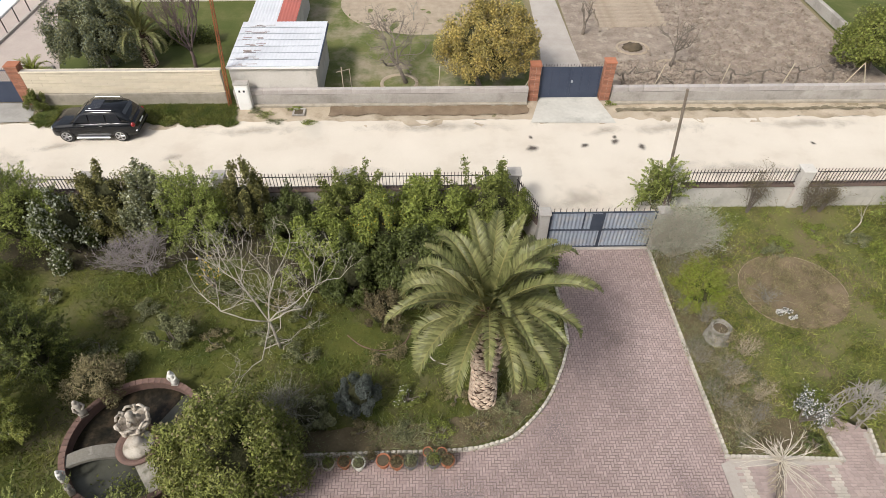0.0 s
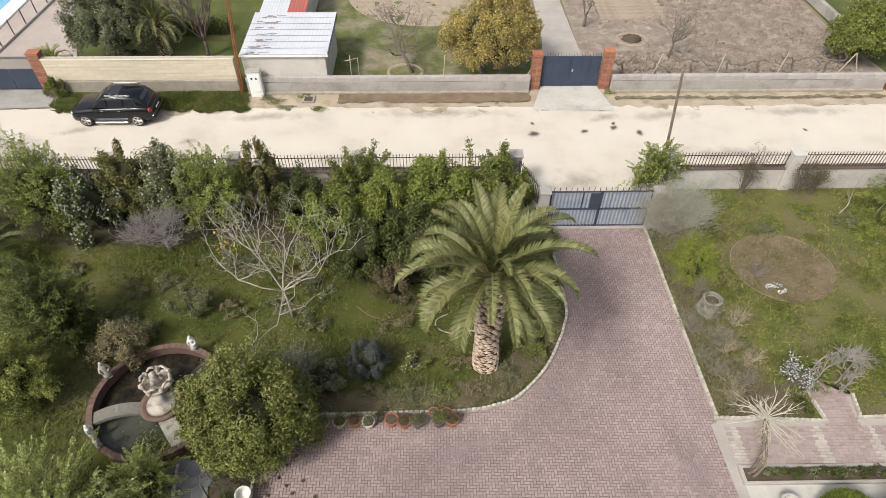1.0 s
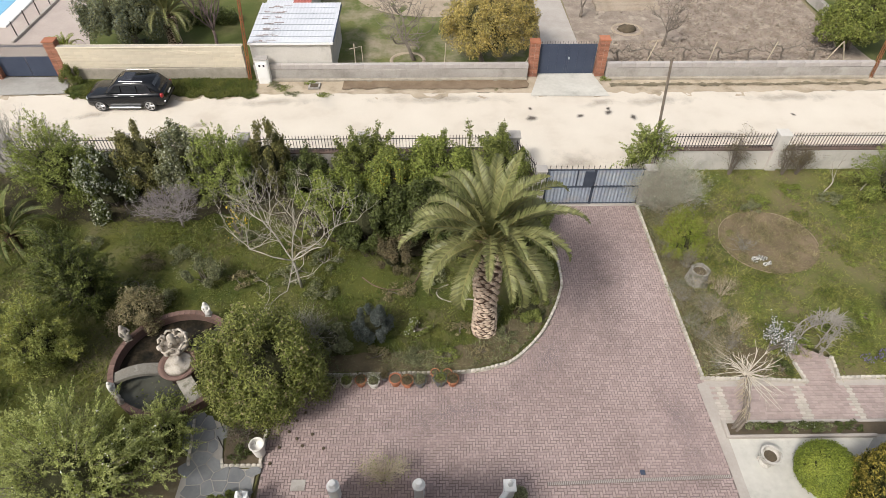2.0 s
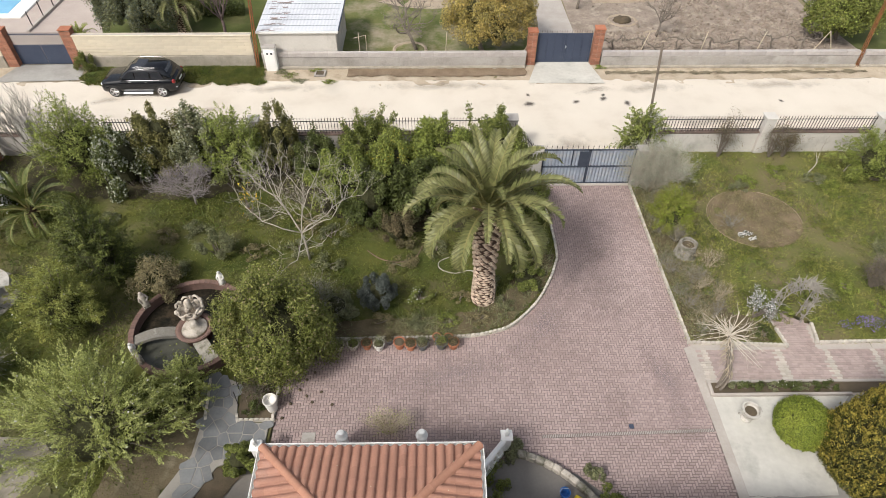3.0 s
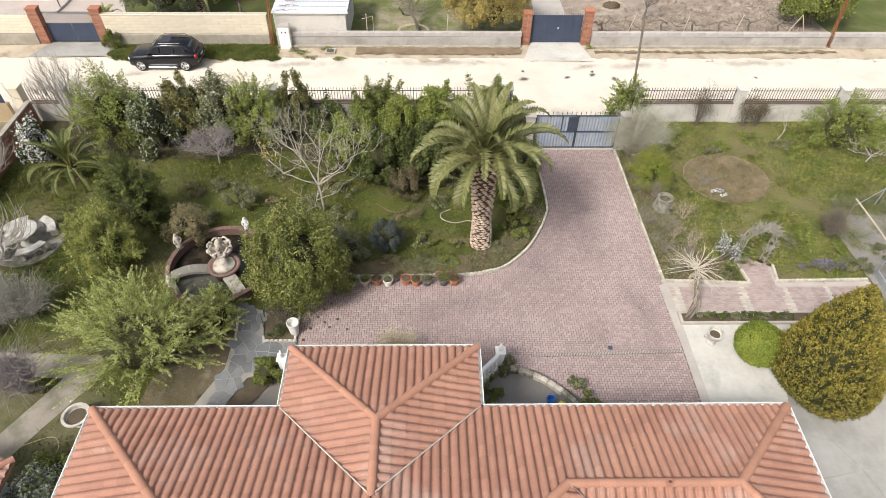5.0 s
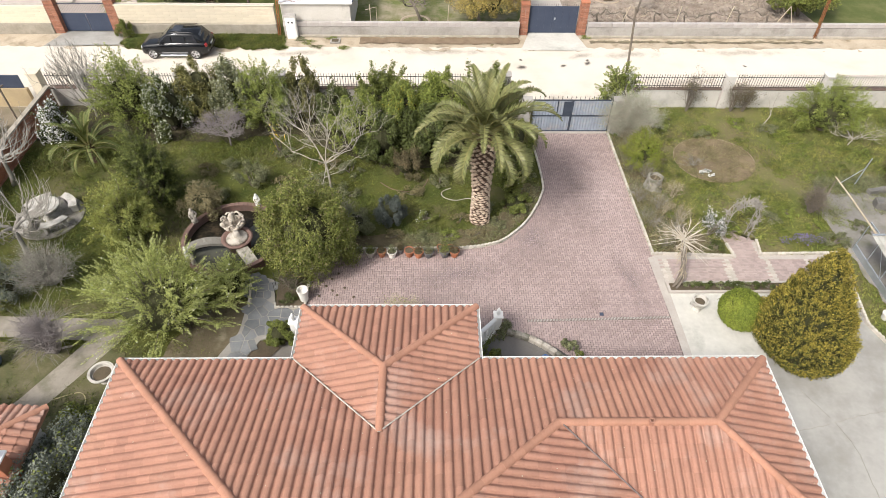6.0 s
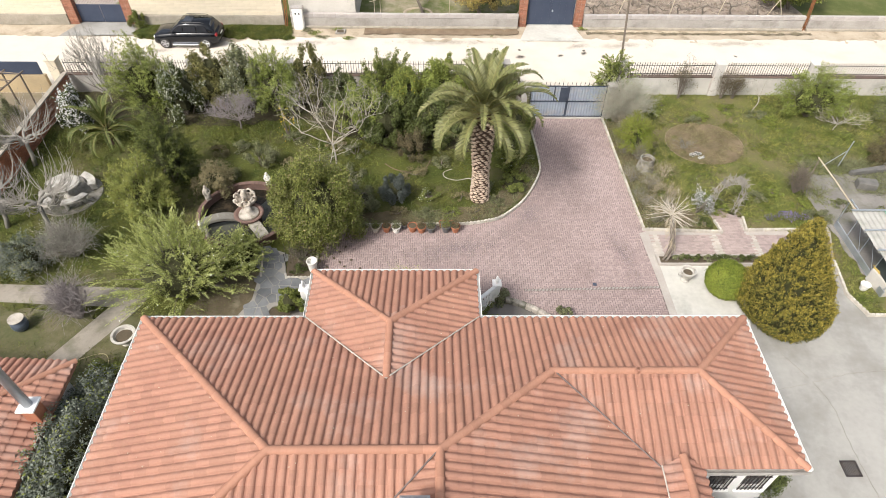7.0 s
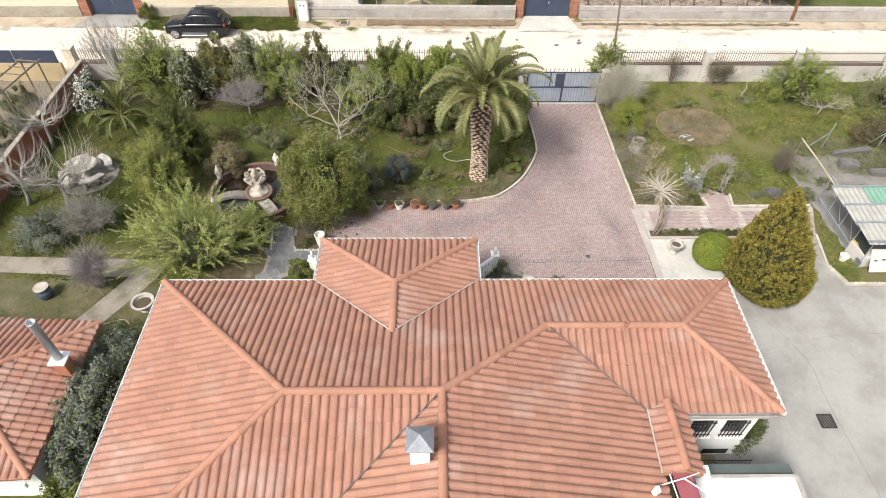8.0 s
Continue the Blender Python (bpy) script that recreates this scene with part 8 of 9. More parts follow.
# tyre marks and oil spots on the track
M_oil = soft_film("oil_stained_sand", (0.12, 0.10, 0.085), 0.9, 0.0, 3.0, 0.9)
M_scuff = soft_film("greyish_scuffed_sand", (0.42, 0.37, 0.31), 0.35, -0.1, 1.3)
for i, (x, y, r) in enumerate(((5.26, 24.38, 0.42), (7.94, 24.57, 0.30), (9.54, 24.88, 0.34), (9.60, 25.25, 0.2), (10.82, 24.43, 0.34), (5.3, 25.3, 0.2), (19.6, 24.6, 0.2))):
    patch("oil_stain", x, y, 0.028, r * 1.3, r, M_oil, "dark oil stain on the sandy track", "stain", "oil stains on the track", 20 * i)
for i, (x, y, a, b, rz) in enumerate(((-12.6, 23.9, 0.8, 0.45, 10), (-18.6, 24.9, 1.6, 0.5, 8), (-9, 26.1, 4.0, 0.7, 2), (0.5, 26.3, 6.0, 0.7, 0), (12.5, 26.0, 3.5, 0.8, 3), (20.0, 26.3, 4.5, 0.7, -1), (-22, 23.5, 4.0, 1.6, 4), (6.9, 20.4, 2.2, 1.6, 0), (9.2, 25.8, 1.6, 0.6, 12), (-4, 22.4, 4.0, 1.0, 1), (15, 22.6, 5.0, 1.0, -1))):
    patch("scuff_mark", x, y, 0.024 + 0.0006 * i, a, b, M_scuff, "greyish tyre-scuffed streak on the sandy track", "tyre mark", "tyre marks on the track", rz)

M_dust = soft_film("pinkish_drive_dust", (0.40, 0.315, 0.30), 0.72, -0.5, 0.7, 1.1)
for i, (x, y, a, b, rz) in enumerate(((0.6, 6.9, 4.2, 1.5, 5), (4.0, 9.0, 1.3, 2.8, -38), (8.3, 6.4, 0.9, 3.4, 10))):
    patch("dust_film", x, y, 0.0215 + 0.0008 * i, a, b, M_dust, "film of pinkish dust over the driveway's pavers", "dust", "dust on the driveway", rz)
# one long soft patch, darker than the pavers round it
M_drivedark = soft_film("darker_pavers", (0.17, 0.135, 0.125), 0.42, -0.35, 0.9, 0.9)
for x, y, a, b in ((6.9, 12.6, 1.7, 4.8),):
    patch("drive_patch", x, y, 0.021, a, b, M_drivedark, "soft darker patch on the herringbone pavers", "stain")

# ---- parked car ----
def loft(stations, ring_pts):
    """A body through cross-sections: stations of x, z0, z1, half-width; ring_pts: unit outline."""
    g = Geo()
    vs, fs = [], []
    n = len(ring_pts)
    for x, z0, z1, w in stations:
        for a, b in ring_pts:
            vs.append((x, a * w, z0 + b * (z1 - z0)))
    for i in range(len(stations) - 1):
        for k in range(n):
            q = (k + 1) % n
            fs.append((i * n + k, i * n + q, i * n + n + q, i * n + n + k))
    fs += [tuple(range(n))[::-1], tuple(range((len(stations) - 1) * n, len(stations) * n))]
    return g.add(vs, fs)


M_carpaint = mat("black_car_paint", (0.006, 0.007, 0.009), (0.009, 0.010, 0.012), 1, 8, 0.12, 0, spec=0.4)
M_chrome = mat("satin_alloy", (0.62, 0.63, 0.65), (0.52, 0.53, 0.55), 3, 20, 0.28, 0, metal=0.9)
M_tyre = mat("tyre_rubber", (0.022, 0.022, 0.022), (0.035, 0.033, 0.03), 3, 30, 0.85, 0.2)
M_tail = mat("red_lamp", (0.30, 0.012, 0.012), (0.24, 0.01, 0.01), 2, 10, 0.2, 0, spec=0.6)
M_head = mat("clear_lamp", (0.55, 0.57, 0.60), (0.45, 0.47, 0.5), 2, 10, 0.12, 0, spec=0.6)
car = thing("parked_car", "black five-door off-road car parked on the verge", "car", (-16.80, 26.22, 0.0))
car.scale = (0.95, 0.95, 0.95)
ob_ring = [(-0.86, 0), (-0.97, 0.12), (-1, 0.45), (-0.99, 0.75), (-0.93, 0.93), (-0.80, 1.0), (0.80, 1.0), (0.93, 0.93), (0.99, 0.75), (1, 0.45), (0.97, 0.12), (0.86, 0)]
body = part("body", loft([(-2.15, 0.42, 0.70, 0.66), (-2.11, 0.30, 0.84, 0.80), (-1.98, 0.26, 0.95, 0.88), (-1.65, 0.26, 1.00, 0.925), (-1.0, 0.26, 1.06, 0.935), (-0.85, 0.26, 1.10, 0.935), (0.2, 0.26, 1.12, 0.935), (1.4, 0.26, 1.14, 0.935), (1.95, 0.28, 1.14, 0.915), (2.22, 0.34, 1.10, 0.86), (2.31, 0.46, 1.02, 0.78), (2.34, 0.52, 0.80, 0.72)], ob_ring), M_carpaint, car, smooth=True)
cab_ring = [(-1, 0), (-0.93, 0.45), (-0.84, 0.86), (-0.74, 1.0), (0.74, 1.0), (0.84, 0.86), (0.93, 0.45), (1, 0)]
part("cabin", loft([(-1.02, 1.05, 1.07, 0.80), (-0.62, 1.07, 1.40, 0.84), (-0.20, 1.08, 1.66, 0.85), (0.30, 1.08, 1.72, 0.86), (1.20, 1.08, 1.70, 0.86), (1.75, 1.08, 1.62, 0.84), (2.02, 1.08, 1.36, 0.82), (2.16, 1.06, 1.10, 0.78)], cab_ring), M_carpaint, car, smooth=True)
for s in (-1, 1):
    def pane(x0, x1, x2, x3, nm):
        y0, y1 = s * 0.872, s * 0.782
        part(nm, Geo().add([(x0, y0, 1.14), (x1, y0, 1.15), (x2, y1, 1.57), (x3, y1, 1.55), (x0, y0 - s * 0.02, 1.14), (x1, y0 - s * 0.02, 1.15), (x2, y1 - s * 0.02, 1.57), (x3, y1 - s * 0.02, 1.55)], [(0, 1, 2, 3), (7, 6, 5, 4), (0, 4, 5, 1), (2, 6, 7, 3), (1, 5, 6, 2), (3, 7, 4, 0)]), M_glassdark, car, "tinted side window")
    pane(-0.78, 0.02, 0.02, -0.26, "window")
    pane(0.08, 0.92, 0.90, 0.08, "window")
    pane(1.00, 1.72, 1.52, 0.98, "window")
    part("roof_rail", Geo().tube([(-0.05, s * 0.66, 1.70), (0.05, s * 0.66, 1.755), (1.35, s * 0.66, 1.745), (1.5, s * 0.66, 1.69)], 0.02, 6), M_carpaint, car)
    part("side_step", Geo().box((0.0, s * 0.95, 0.30), (1.75, 0.14, 0.05), bev=0.015), M_chrome, car, "silver side step")
    mi = part("mirror", Geo().blob((-0.66, s * 1.02, 1.16), (0.09, 0.13, 0.09), 1, 7, 0.0), M_carpaint, car, smooth=True)
    part("headlight", Geo().blob((-2.02, s * 0.66, 0.78), (0.13, 0.20, 0.085), 2, 7, 0.0), M_head, car, "clear headlight", True)
    part("taillight", Geo().blob((2.20, s * 0.74, 0.93), (0.12, 0.14, 0.15), 2, 7, 0.0), M_tail, car, "red tail lamp", True)
    for xx in (-0.30, 0.62):
        part("door_handle", Geo().box((xx, s * 0.945, 0.98), (0.18, 0.025, 0.03), bev=0.008), M_carpaint, car)
part("windscreen", Geo().add([(-0.98, -0.70, 1.085), (-0.98, 0.70, 1.085), (-0.27, 0.62, 1.645), (-0.27, -0.62, 1.645)], [(0, 1, 2, 3)]), M_glassdark, car, "tinted windscreen")
part("rear_window", Geo().add([(2.13, -0.62, 1.17), (2.13, 0.62, 1.17), (1.82, 0.58, 1.60), (1.82, -0.58, 1.60)], [(0, 3, 2, 1)]), M_glassdark, car, "tinted rear window")
part("sunroof", Geo().box((0.35, 0, 1.722), (0.62, 0.86, 0.008), bev=0.002), M_glassdark, car, "dark glass sunroof")
part("grille", Geo().box((-2.148, 0, 0.62), (0.03, 0.66, 0.18), bev=0.01), M_chrome, car)
part("bumper", Geo().box((2.30, 0, 0.52), (0.16, 1.62, 0.22), bev=0.05), M_carpaint, car)
part("plate_bar", Geo().box((2.365, 0, 0.80), (0.015, 0.50, 0.10)), M_white, car, "plain white plate")
for x in (-1.40, 1.42):
    for s in (-1, 1):
        w = part("wheel", Geo(pose(x, s * 0.84, 0.36, 90)).lathe((0, 0, -0.12), [(0.24, 0), (0.34, 0.01), (0.37, 0.05), (0.37, 0.19), (0.34, 0.23), (0.24, 0.24)], 26), M_tyre, car, "black tyre on a silver alloy wheel")
        part("rim", Geo(pose(x, s * 0.84, 0.36, 90)).lathe((0, 0, -0.115), [(0.05, 0.0), (0.23, 0.02), (0.25, 0.0), (0.255, 0.0), (0.255, 0.23), (0.25, 0.23), (0.23, 0.21), (0.05, 0.23)], 24), M_tyre, w)
        for k in range(5):
            a = 2 * math.pi * k / 5
            part("spoke", Geo(pose(x, s * 0.84, 0.36, 90)).box((0.125 * math.cos(a), 0.125 * math.sin(a), 0), (0.23, 0.085, 0.262), math.degrees(a), 0.01), M_chrome, w)
        part("rim_lip", Geo(pose(x, s * 0.84, 0.36, 90)).add(ring(0.222, 0.262, -0.128, 0.128, 24).v, ring(0.222, 0.262, -0.128, 0.128, 24).f), M_chrome, w)

# ---- sheds and pool across the track ----
shed = thing("garden_shed", "white rendered shed with a pale corrugated roof streaked with rust", "shed", (-10.45, 28.72, 0))
part("wall", Geo().box((2.35, 0.1, 1.08), (4.5, 0.2, 2.2)).box((2.35, 4.35, 1.15), (4.5, 0.2, 2.3)).box((0.1, 2.25, 1.1), (0.2, 4.1, 2.25)).box((4.5, 2.25, 1.1), (0.2, 4.1, 2.25)), M_render_pale, shed)
M_corr = mat("pale_corrugated_sheet", (0.66, 0.67, 0.69), (0.58, 0.59, 0.61), 0.7, 10, 0.6, 0.1, metal=0.1)
for i in range(7):
    g = Geo()
    y0, y1 = -0.12 + i * 0.665, -0.12 + (i + 1) * 0.665 + 0.03
    for k in range(46):
        x0, x1 = 0.02 + k * 0.104, 0.02 + (k + 1) * 0.104
        zz = lambda x, y: 2.24 + 0.035 * y + 0.012 * (0.5 + 0.5 * math.cos(2 * math.pi * x / 0.208)) + 0.014 * ((y - y0) < 0.1)
        g.add([(x0, y0, zz(x0, y0)), (x1, y0, zz(x1, y0)), (x1, y1, zz(x1, y1)), (x0, y1, zz(x0, y1))], [(0, 1, 2, 3)])
    part("roof_sheet", g, M_corr, shed)
    # thin grey box drawn as the shadow line where two sheets overlap
    part("lap", Geo().box((2.35, y0 + 0.01, 2.268 + 0.035 * y0), (4.6, 0.035, 0.012)), M_steel, shed, "grey strip for the shadow line of a sheet overlap")
    for k in range(6):
        L = 0.2 + 0.7 * abs(noise.noise(Vector((i * 1.7, k * 2.3, 0.2))))
        x = 0.3 + L / 2 + 1.9 * abs(noise.noise(Vector((i * 3.1, k * 1.1, 4.0)))) + 0.25 * k * (k < 3)
        part("rust_streak", Geo().box((x, y0 + 0.05 + 0.10 * (k % 3), 2.282 + 0.035 * y0), (L, 0.026 + 0.012 * (k % 2), 0.012)), M_ruststain, shed, "rust-stained sheet edge")
part("fascia", Geo().box((2.37, -0.14, 2.20), (4.85, 0.04, 0.12)), M_white, shed)
part("gutter", Geo().box((4.82, 2.2, 2.30), (0.06, 4.6, 0.08)), M_gatedark, shed)
sh2 = thing("lean_to", "lean-to with white and faded red roof sheets", "shed", (-10.45, 34.2, 0))
part("wall", Geo().box((1.3, 3.0, 0.9), (2.5, 5.8, 1.75)), M_render_pale, sh2)
for i in range(5):
    g = Geo()
    x0, x1 = -0.1 + i * 0.56, -0.1 + (i + 1) * 0.56 + 0.02
    for k in range(6):
        xa, xb = x0 + k * (x1 - x0) / 6, x0 + (k + 1) * (x1 - x0) / 6
        ha, hb = 1.82 + 0.025 * (k % 2), 1.82 + 0.025 * ((k + 1) % 2)
        g.add([(xa, 0.0, ha), (xb, 0.0, hb), (xb, 6.2, hb + 0.25), (xa, 6.2, ha + 0.25)], [(0, 1, 2, 3)])
    part("roof_sheet", g, M_corr if i < 3 else mat("faded_red_sheet", (0.42, 0.13, 0.10), (0.34, 0.11, 0.09), 0.8, 10, 0.7, 0.1), sh2)
pool = thing("swimming_pool", "pale blue swimming pool with a white surround", "pool", (-31.5, 41.5, 0))
part("surround", Geo().box((1.35, 0, 0.05), (4.3, 13.0, 0.16), bev=0.03), M_white, pool)
part("water", Geo().box((0.9, 0, 0.10), (3.0, 12.0, 0.09)), mat("pool_water", (0.18, 0.42, 0.60), (0.22, 0.48, 0.66), 1, 8, 0.1, 0.1), pool)
fs_ = thing("pool_fence", "low pale kerb with dark fence posts by the pool", "fence", (0, 0, 0))
part("kerb", Geo().tube([(-26.6, 33.0, 0.08), (-26.2, 42, 0.08), (-26.0, 50, 0.08)], 0.12, 4), M_band, fs_)
for i in range(8):
    part("post", Geo().tube([(-26.55 + 0.05 * i, 33.6 + i * 1.5, 0), (-26.55 + 0.05 * i, 33.6 + i * 1.5, 1.15)], 0.035, 6), M_iron, fs_)
pw = thing("planter_wall", "pale paved strip by the olive tree", "kerb", (-21.6, 31.2, 0))
part("edge", Geo().box((0, 0, 0.25), (0.6, 1.6, 0.5), 12, 0.03), M_band, pw)
hd = thing("clipped_hedge", "low dark clipped hedge on the far lawn", "hedge", (-15.0, 35.6, 0))
rng = np.random.default_rng(500)
P = rng.uniform(-1, 1, (5000, 3)) * np.array([2.0, 0.5, 0.45]) + np.array([0, 0, 0.5])
part("foliage", leaf_mesh("foliage", P, rng.normal(size=(5000, 3)) + np.array([0, 0, 1]), 0.11, L_dark, rng, 0.6), parent=hd)
wl2 = tagged(part("back_wall", Geo().box((-17.2, 41.4, 0.5), (13.5, 0.25, 1.1)), M_render_pale), "pale rendered wall behind the far lawn", "wall", "", "structure")
wl3 = tagged(part("field_wall", Geo().box((26.3, 40.5, 0.3), (0.3, 15, 0.7), 3.0, 0.03), M_render), "low grey wall between field and meadow", "wall", "", "structure")

# ---- tilled plot ----
M_furrow = mat("ridged_soil", (0.36, 0.30, 0.235), (0.27, 0.22, 0.165), 2.0, 16, 0.97, 0.6, bump_d=0.03)
for i in range(10):
    fr = thing("furrow", "raised ridge of dry soil in the tilled plot", "furrow", (13.3, 37.3 + i * 0.52, 0.0), 1.5, "furrows of the tilled plot")
    g, vs, fs = Geo(), [], []
    for k in range(24):
        x = -2.2 + k * 4.4 / 23
        for y, z in ((-0.19, -0.08), (-0.10, 0.20), (0.0, 0.30), (0.09, 0.22), (0.17, -0.08)):
            vs.append((x, y + 0.04 * noise.noise(Vector((x * 2, i, 0))), z + 0.035 * noise.noise(Vector((x * 3, i * 3.1, y * 9)))))
    for k in range(23):
        for q in range(4):
            fs.append((k * 5 + q, k * 5 + q + 1, k * 5 + 6 + q, k * 5 + 5 + q))
    part("ridge", g.add(vs, fs), M_furrow, fr, smooth=True)
hp = thing("compost_heap", "dark compost heap in a ring of pale soil", "heap", (12.66, 34.4, 0))
part("heap", Geo().blob((0, 0, 0.02), (0.62, 0.48, 0.30), 4, 9, 0.25), M_soil, hp, smooth=True)
part("earth_ring", Geo().tube([(0.95 * math.cos(a), 0.8 * math.sin(a), -0.05) for a in [2 * math.pi * i / 24 for i in range(25)]], 0.13, 6), M_plough2, hp)
for i, (x, y, r) in enumerate(((14.4, 32.2, 0.8), (-0.9, 38.2, 0.9), (-1.6, 30.6, 1.0))):
    tw = thing("tree_ring", "ring of raised earth round a young tree", "earth ring", (x, y, 0.0), 0, "earth rings round the trees")
    part("earth", Geo().tube([(r * math.cos(a), r * 0.9 * math.sin(a), -0.06) for a in [2 * math.pi * k / 24 for k in range(25)]], 0.14, 6), M_plough2, tw, smooth=True)
rng = np.random.default_rng(600)
for i, (x, L) in enumerate(((11.0, 1.8), (12.9, 2.2), (15.0, 2.4), (17.1, 2.2), (18.9, 2.2), (20.9, 2.0), (22.9, 1.9))):
    vn = thing("grape_vine", "gnarled leafless grape vine trained along wires", "vine", (x, 30.1, 0), 0, "grape vines in a row")
    g = Geo()
    g.tube([(0, 0, -0.05), (0.08, 0.05, 0.35), (-0.05, 0.0, 0.7), (0.05, 0, 0.95)], [0.075, 0.06, 0.055, 0.05], 7)
    part("trunk", g, M_bark, vn)
    for s in (-1, 1):
        g = Geo()
        pts = [Vector((0.03, 0, 0.92))]
        for k in range(7):
            pts.append(pts[-1] + Vector((s * L / 12 * rng.uniform(0.7, 1.3), rng.normal() * 0.10, rng.normal() * 0.10)))
        g.tube(pts, [0.05 - 0.004 * k for k in range(8)], 6)
        for k in range(5):
            p = pts[rng.integers(2, 8)]
            g.tube([p, p + Vector((rng.normal() * 0.15, rng.normal() * 0.2, 0.25))], [0.02, 0.01], 4)
        part("arm", g, M_bark, vn)
for i, (x, lean) in enumerate(((12.4, 0.5), (16.2, 0.2), (19.6, 0.35), (22.9, 0.9), (24.6, -0.8), (5.1, 0.9), (0.6, 0.1), (-4.6, 0.0))):
    sk = thing("stake", "pale leaning wooden stake behind the low wall", "stake", (x, 29.3, 0), 0, "stakes behind the low wall")
    part("rod", Geo().tube([(0, 0, -0.1), (lean, 0.1, 1.75)], 0.03, 6), M_strawtwig, sk)
fr2 = thing("pipe_frame", "rusty pale pipe frame standing in the far plot", "frame", (-4.2, 29.6, 0))
part("pipe", Geo().tube([(0, 0, 0), (0, 0, 1.5), (-0.75, 0.1, 1.25)], 0.025, 6), M_strawtwig, fr2)
rng = random.Random(12)
clods = []
cl_me = Geo().blob((0, 0, 0), (0.075, 0.06, 0.05), 7, 4, 0.35)
A = np.array(cl_me.v)
Fq = cl_me.f
V, F = [], []
for i in range(5200):
    x, y = rng.uniform(11.0, 25.4), rng.uniform(29.6, 43)
    if x < 15.7 and y > 32.8 and rng.random() < 0.93:
        y = rng.uniform(29.6, 32.5)
    s, a = 0.35 + 1.3 * rng.random() ** 2.5, rng.uniform(0, 6)
    R = np.array([[math.cos(a), -math.sin(a), 0], [math.sin(a), math.cos(a), 0], [0, 0, 1]]) * s
    V.append(A @ R.T + np.array([x, y, 0.05]))
F = np.concatenate([np.array(Fq) + i * len(A) for i in range(5200)])
tagged(new("soil_clods", np_mesh("soil_clods", np.concatenate(V), F, M_plough)), "dry clods of tilled soil", "soil", "", "stuff")

# ---- enclosure in the east corner ----
en = thing("animal_pen", "ramshackle pen of pale frames, wire and corrugated sheets", "pen", (18.75, 4.1, 0.03))
part("sill", Geo().box((0, 2.1, 0.22), (0.06, 4.4, 0.36), bev=0.01), M_steel, en, "pale sheet-metal sill")
for y in (0.0, 1.05, 2.2, 3.3, 4.3):
    part("post", Geo().tube([(0, y, 0), (0.02, y, 1.75)], 0.026, 6), M_steel, en)
part("top_rail", Geo().tube([(0, 0, 1.72), (0, 4.3, 1.75)], 0.026, 6), M_steel, en)
for y in (1.05, 2.2):
    part("brace", Geo().tube([(0, y, 0.4), (0, y + 1.1, 1.7)], 0.014, 6), M_steel, en)
M_mesh = mat("dark_shade_cloth", (0.035, 0.045, 0.042), (0.05, 0.06, 0.055), 3, 60, 0.9, 0.3)
part("shade_cloth", Geo().box((0.03, 0.55, 0.98), (0.015, 1.0, 1.2)), M_mesh, en, "dark green shade cloth")
M_fibro = mat("lichen_fibre_sheet", (0.41, 0.395, 0.355), (0.31, 0.30, 0.265), 1.2, 14, 0.95, 0.4, dirt=(0.27, 0.27, 0.225), dirt_at=0.62, dirt_scale=1.2)
for r_ in range(3):
    for c_ in range(3):
        g = Geo()
        x0, y0 = -0.47 + c_ * 1.45, -0.34 + r_ * 1.22
        for k in range(12):
            xa, xb = x0 + k * 0.12, x0 + (k + 1) * 0.12
            za, zb = 1.80 + 0.03 * (k % 2), 1.80 + 0.03 * ((k + 1) % 2)
            g.add([(xa, y0, za - 0.05), (xb, y0, zb - 0.05), (xb, y0 + 1.27, zb + 0.05), (xa, y0 + 1.27, za + 0.05)], [(0, 1, 2, 3)])
        part("roof_sheet", g, M_fibro if (r_, c_) != (2, 1) else mat("green_plastic_sheet", (0.16, 0.30, 0.22), (0.20, 0.34, 0.26), 1, 10, 0.5, 0.1), en)
    part("batten", Geo().box((1.75, -0.26 + r_ * 1.18, 1.93), (4.6, 0.07, 0.05)), M_steel, en)
part("batten", Geo().box((1.75, 3.33, 1.96), (4.6, 0.07, 0.05)), M_steel, en)
wb = thing("white_cabinet", "old white appliance lying beside the pen", "appliance", (19.0, 4.6, 0.03), 8)
part("body", Geo().box((0, 0, 0.35), (0.62, 1.1, 0.70), bev=0.03), M_render_pale, wb)
part("torn_lining", Geo().blob((-0.05, 0.35, 0.72), (0.22, 0.30, 0.06), 5, 6, 0.4), mat("yellow_foam", (0.50, 0.36, 0.10), (0.42, 0.30, 0.10), 4, 20, 0.95, 0.3), wb, "yellowed foam lining")
sg = thing("white_board", "white board with dark marks leaning on the pen", "board", (19.65, 3.95, 0.03))
part("panel", Geo().box((0, 0, 0.55), (1.3, 0.04, 1.05), rx=-35, bev=0.005), M_render_pale, sg)
for i in range(4):
    part("mark", Geo().box((-0.42 + 0.27 * i, -0.03 - 0.05 * (i % 2), 0.58 + 0.12 * (i % 2)), (0.14, 0.012, 0.06), rx=-35), M_gatedark, sg)
pp = thing("loose_pole", "long pale pole resting on the pen and a post", "pole", (18.5, 8.3, 0.03))
part("shaft", Geo().tube([(-0.02, 3.05, 1.86), (0.0, 1.2, 1.87), (-0.05, -0.8, 1.88)], 0.035, 6), M_strawtwig, pp)
part("post", Geo().tube([(0.0, 2.95, -0.05), (0.0, 2.95, 1.84)], 0.03, 6), M_wood, pp)
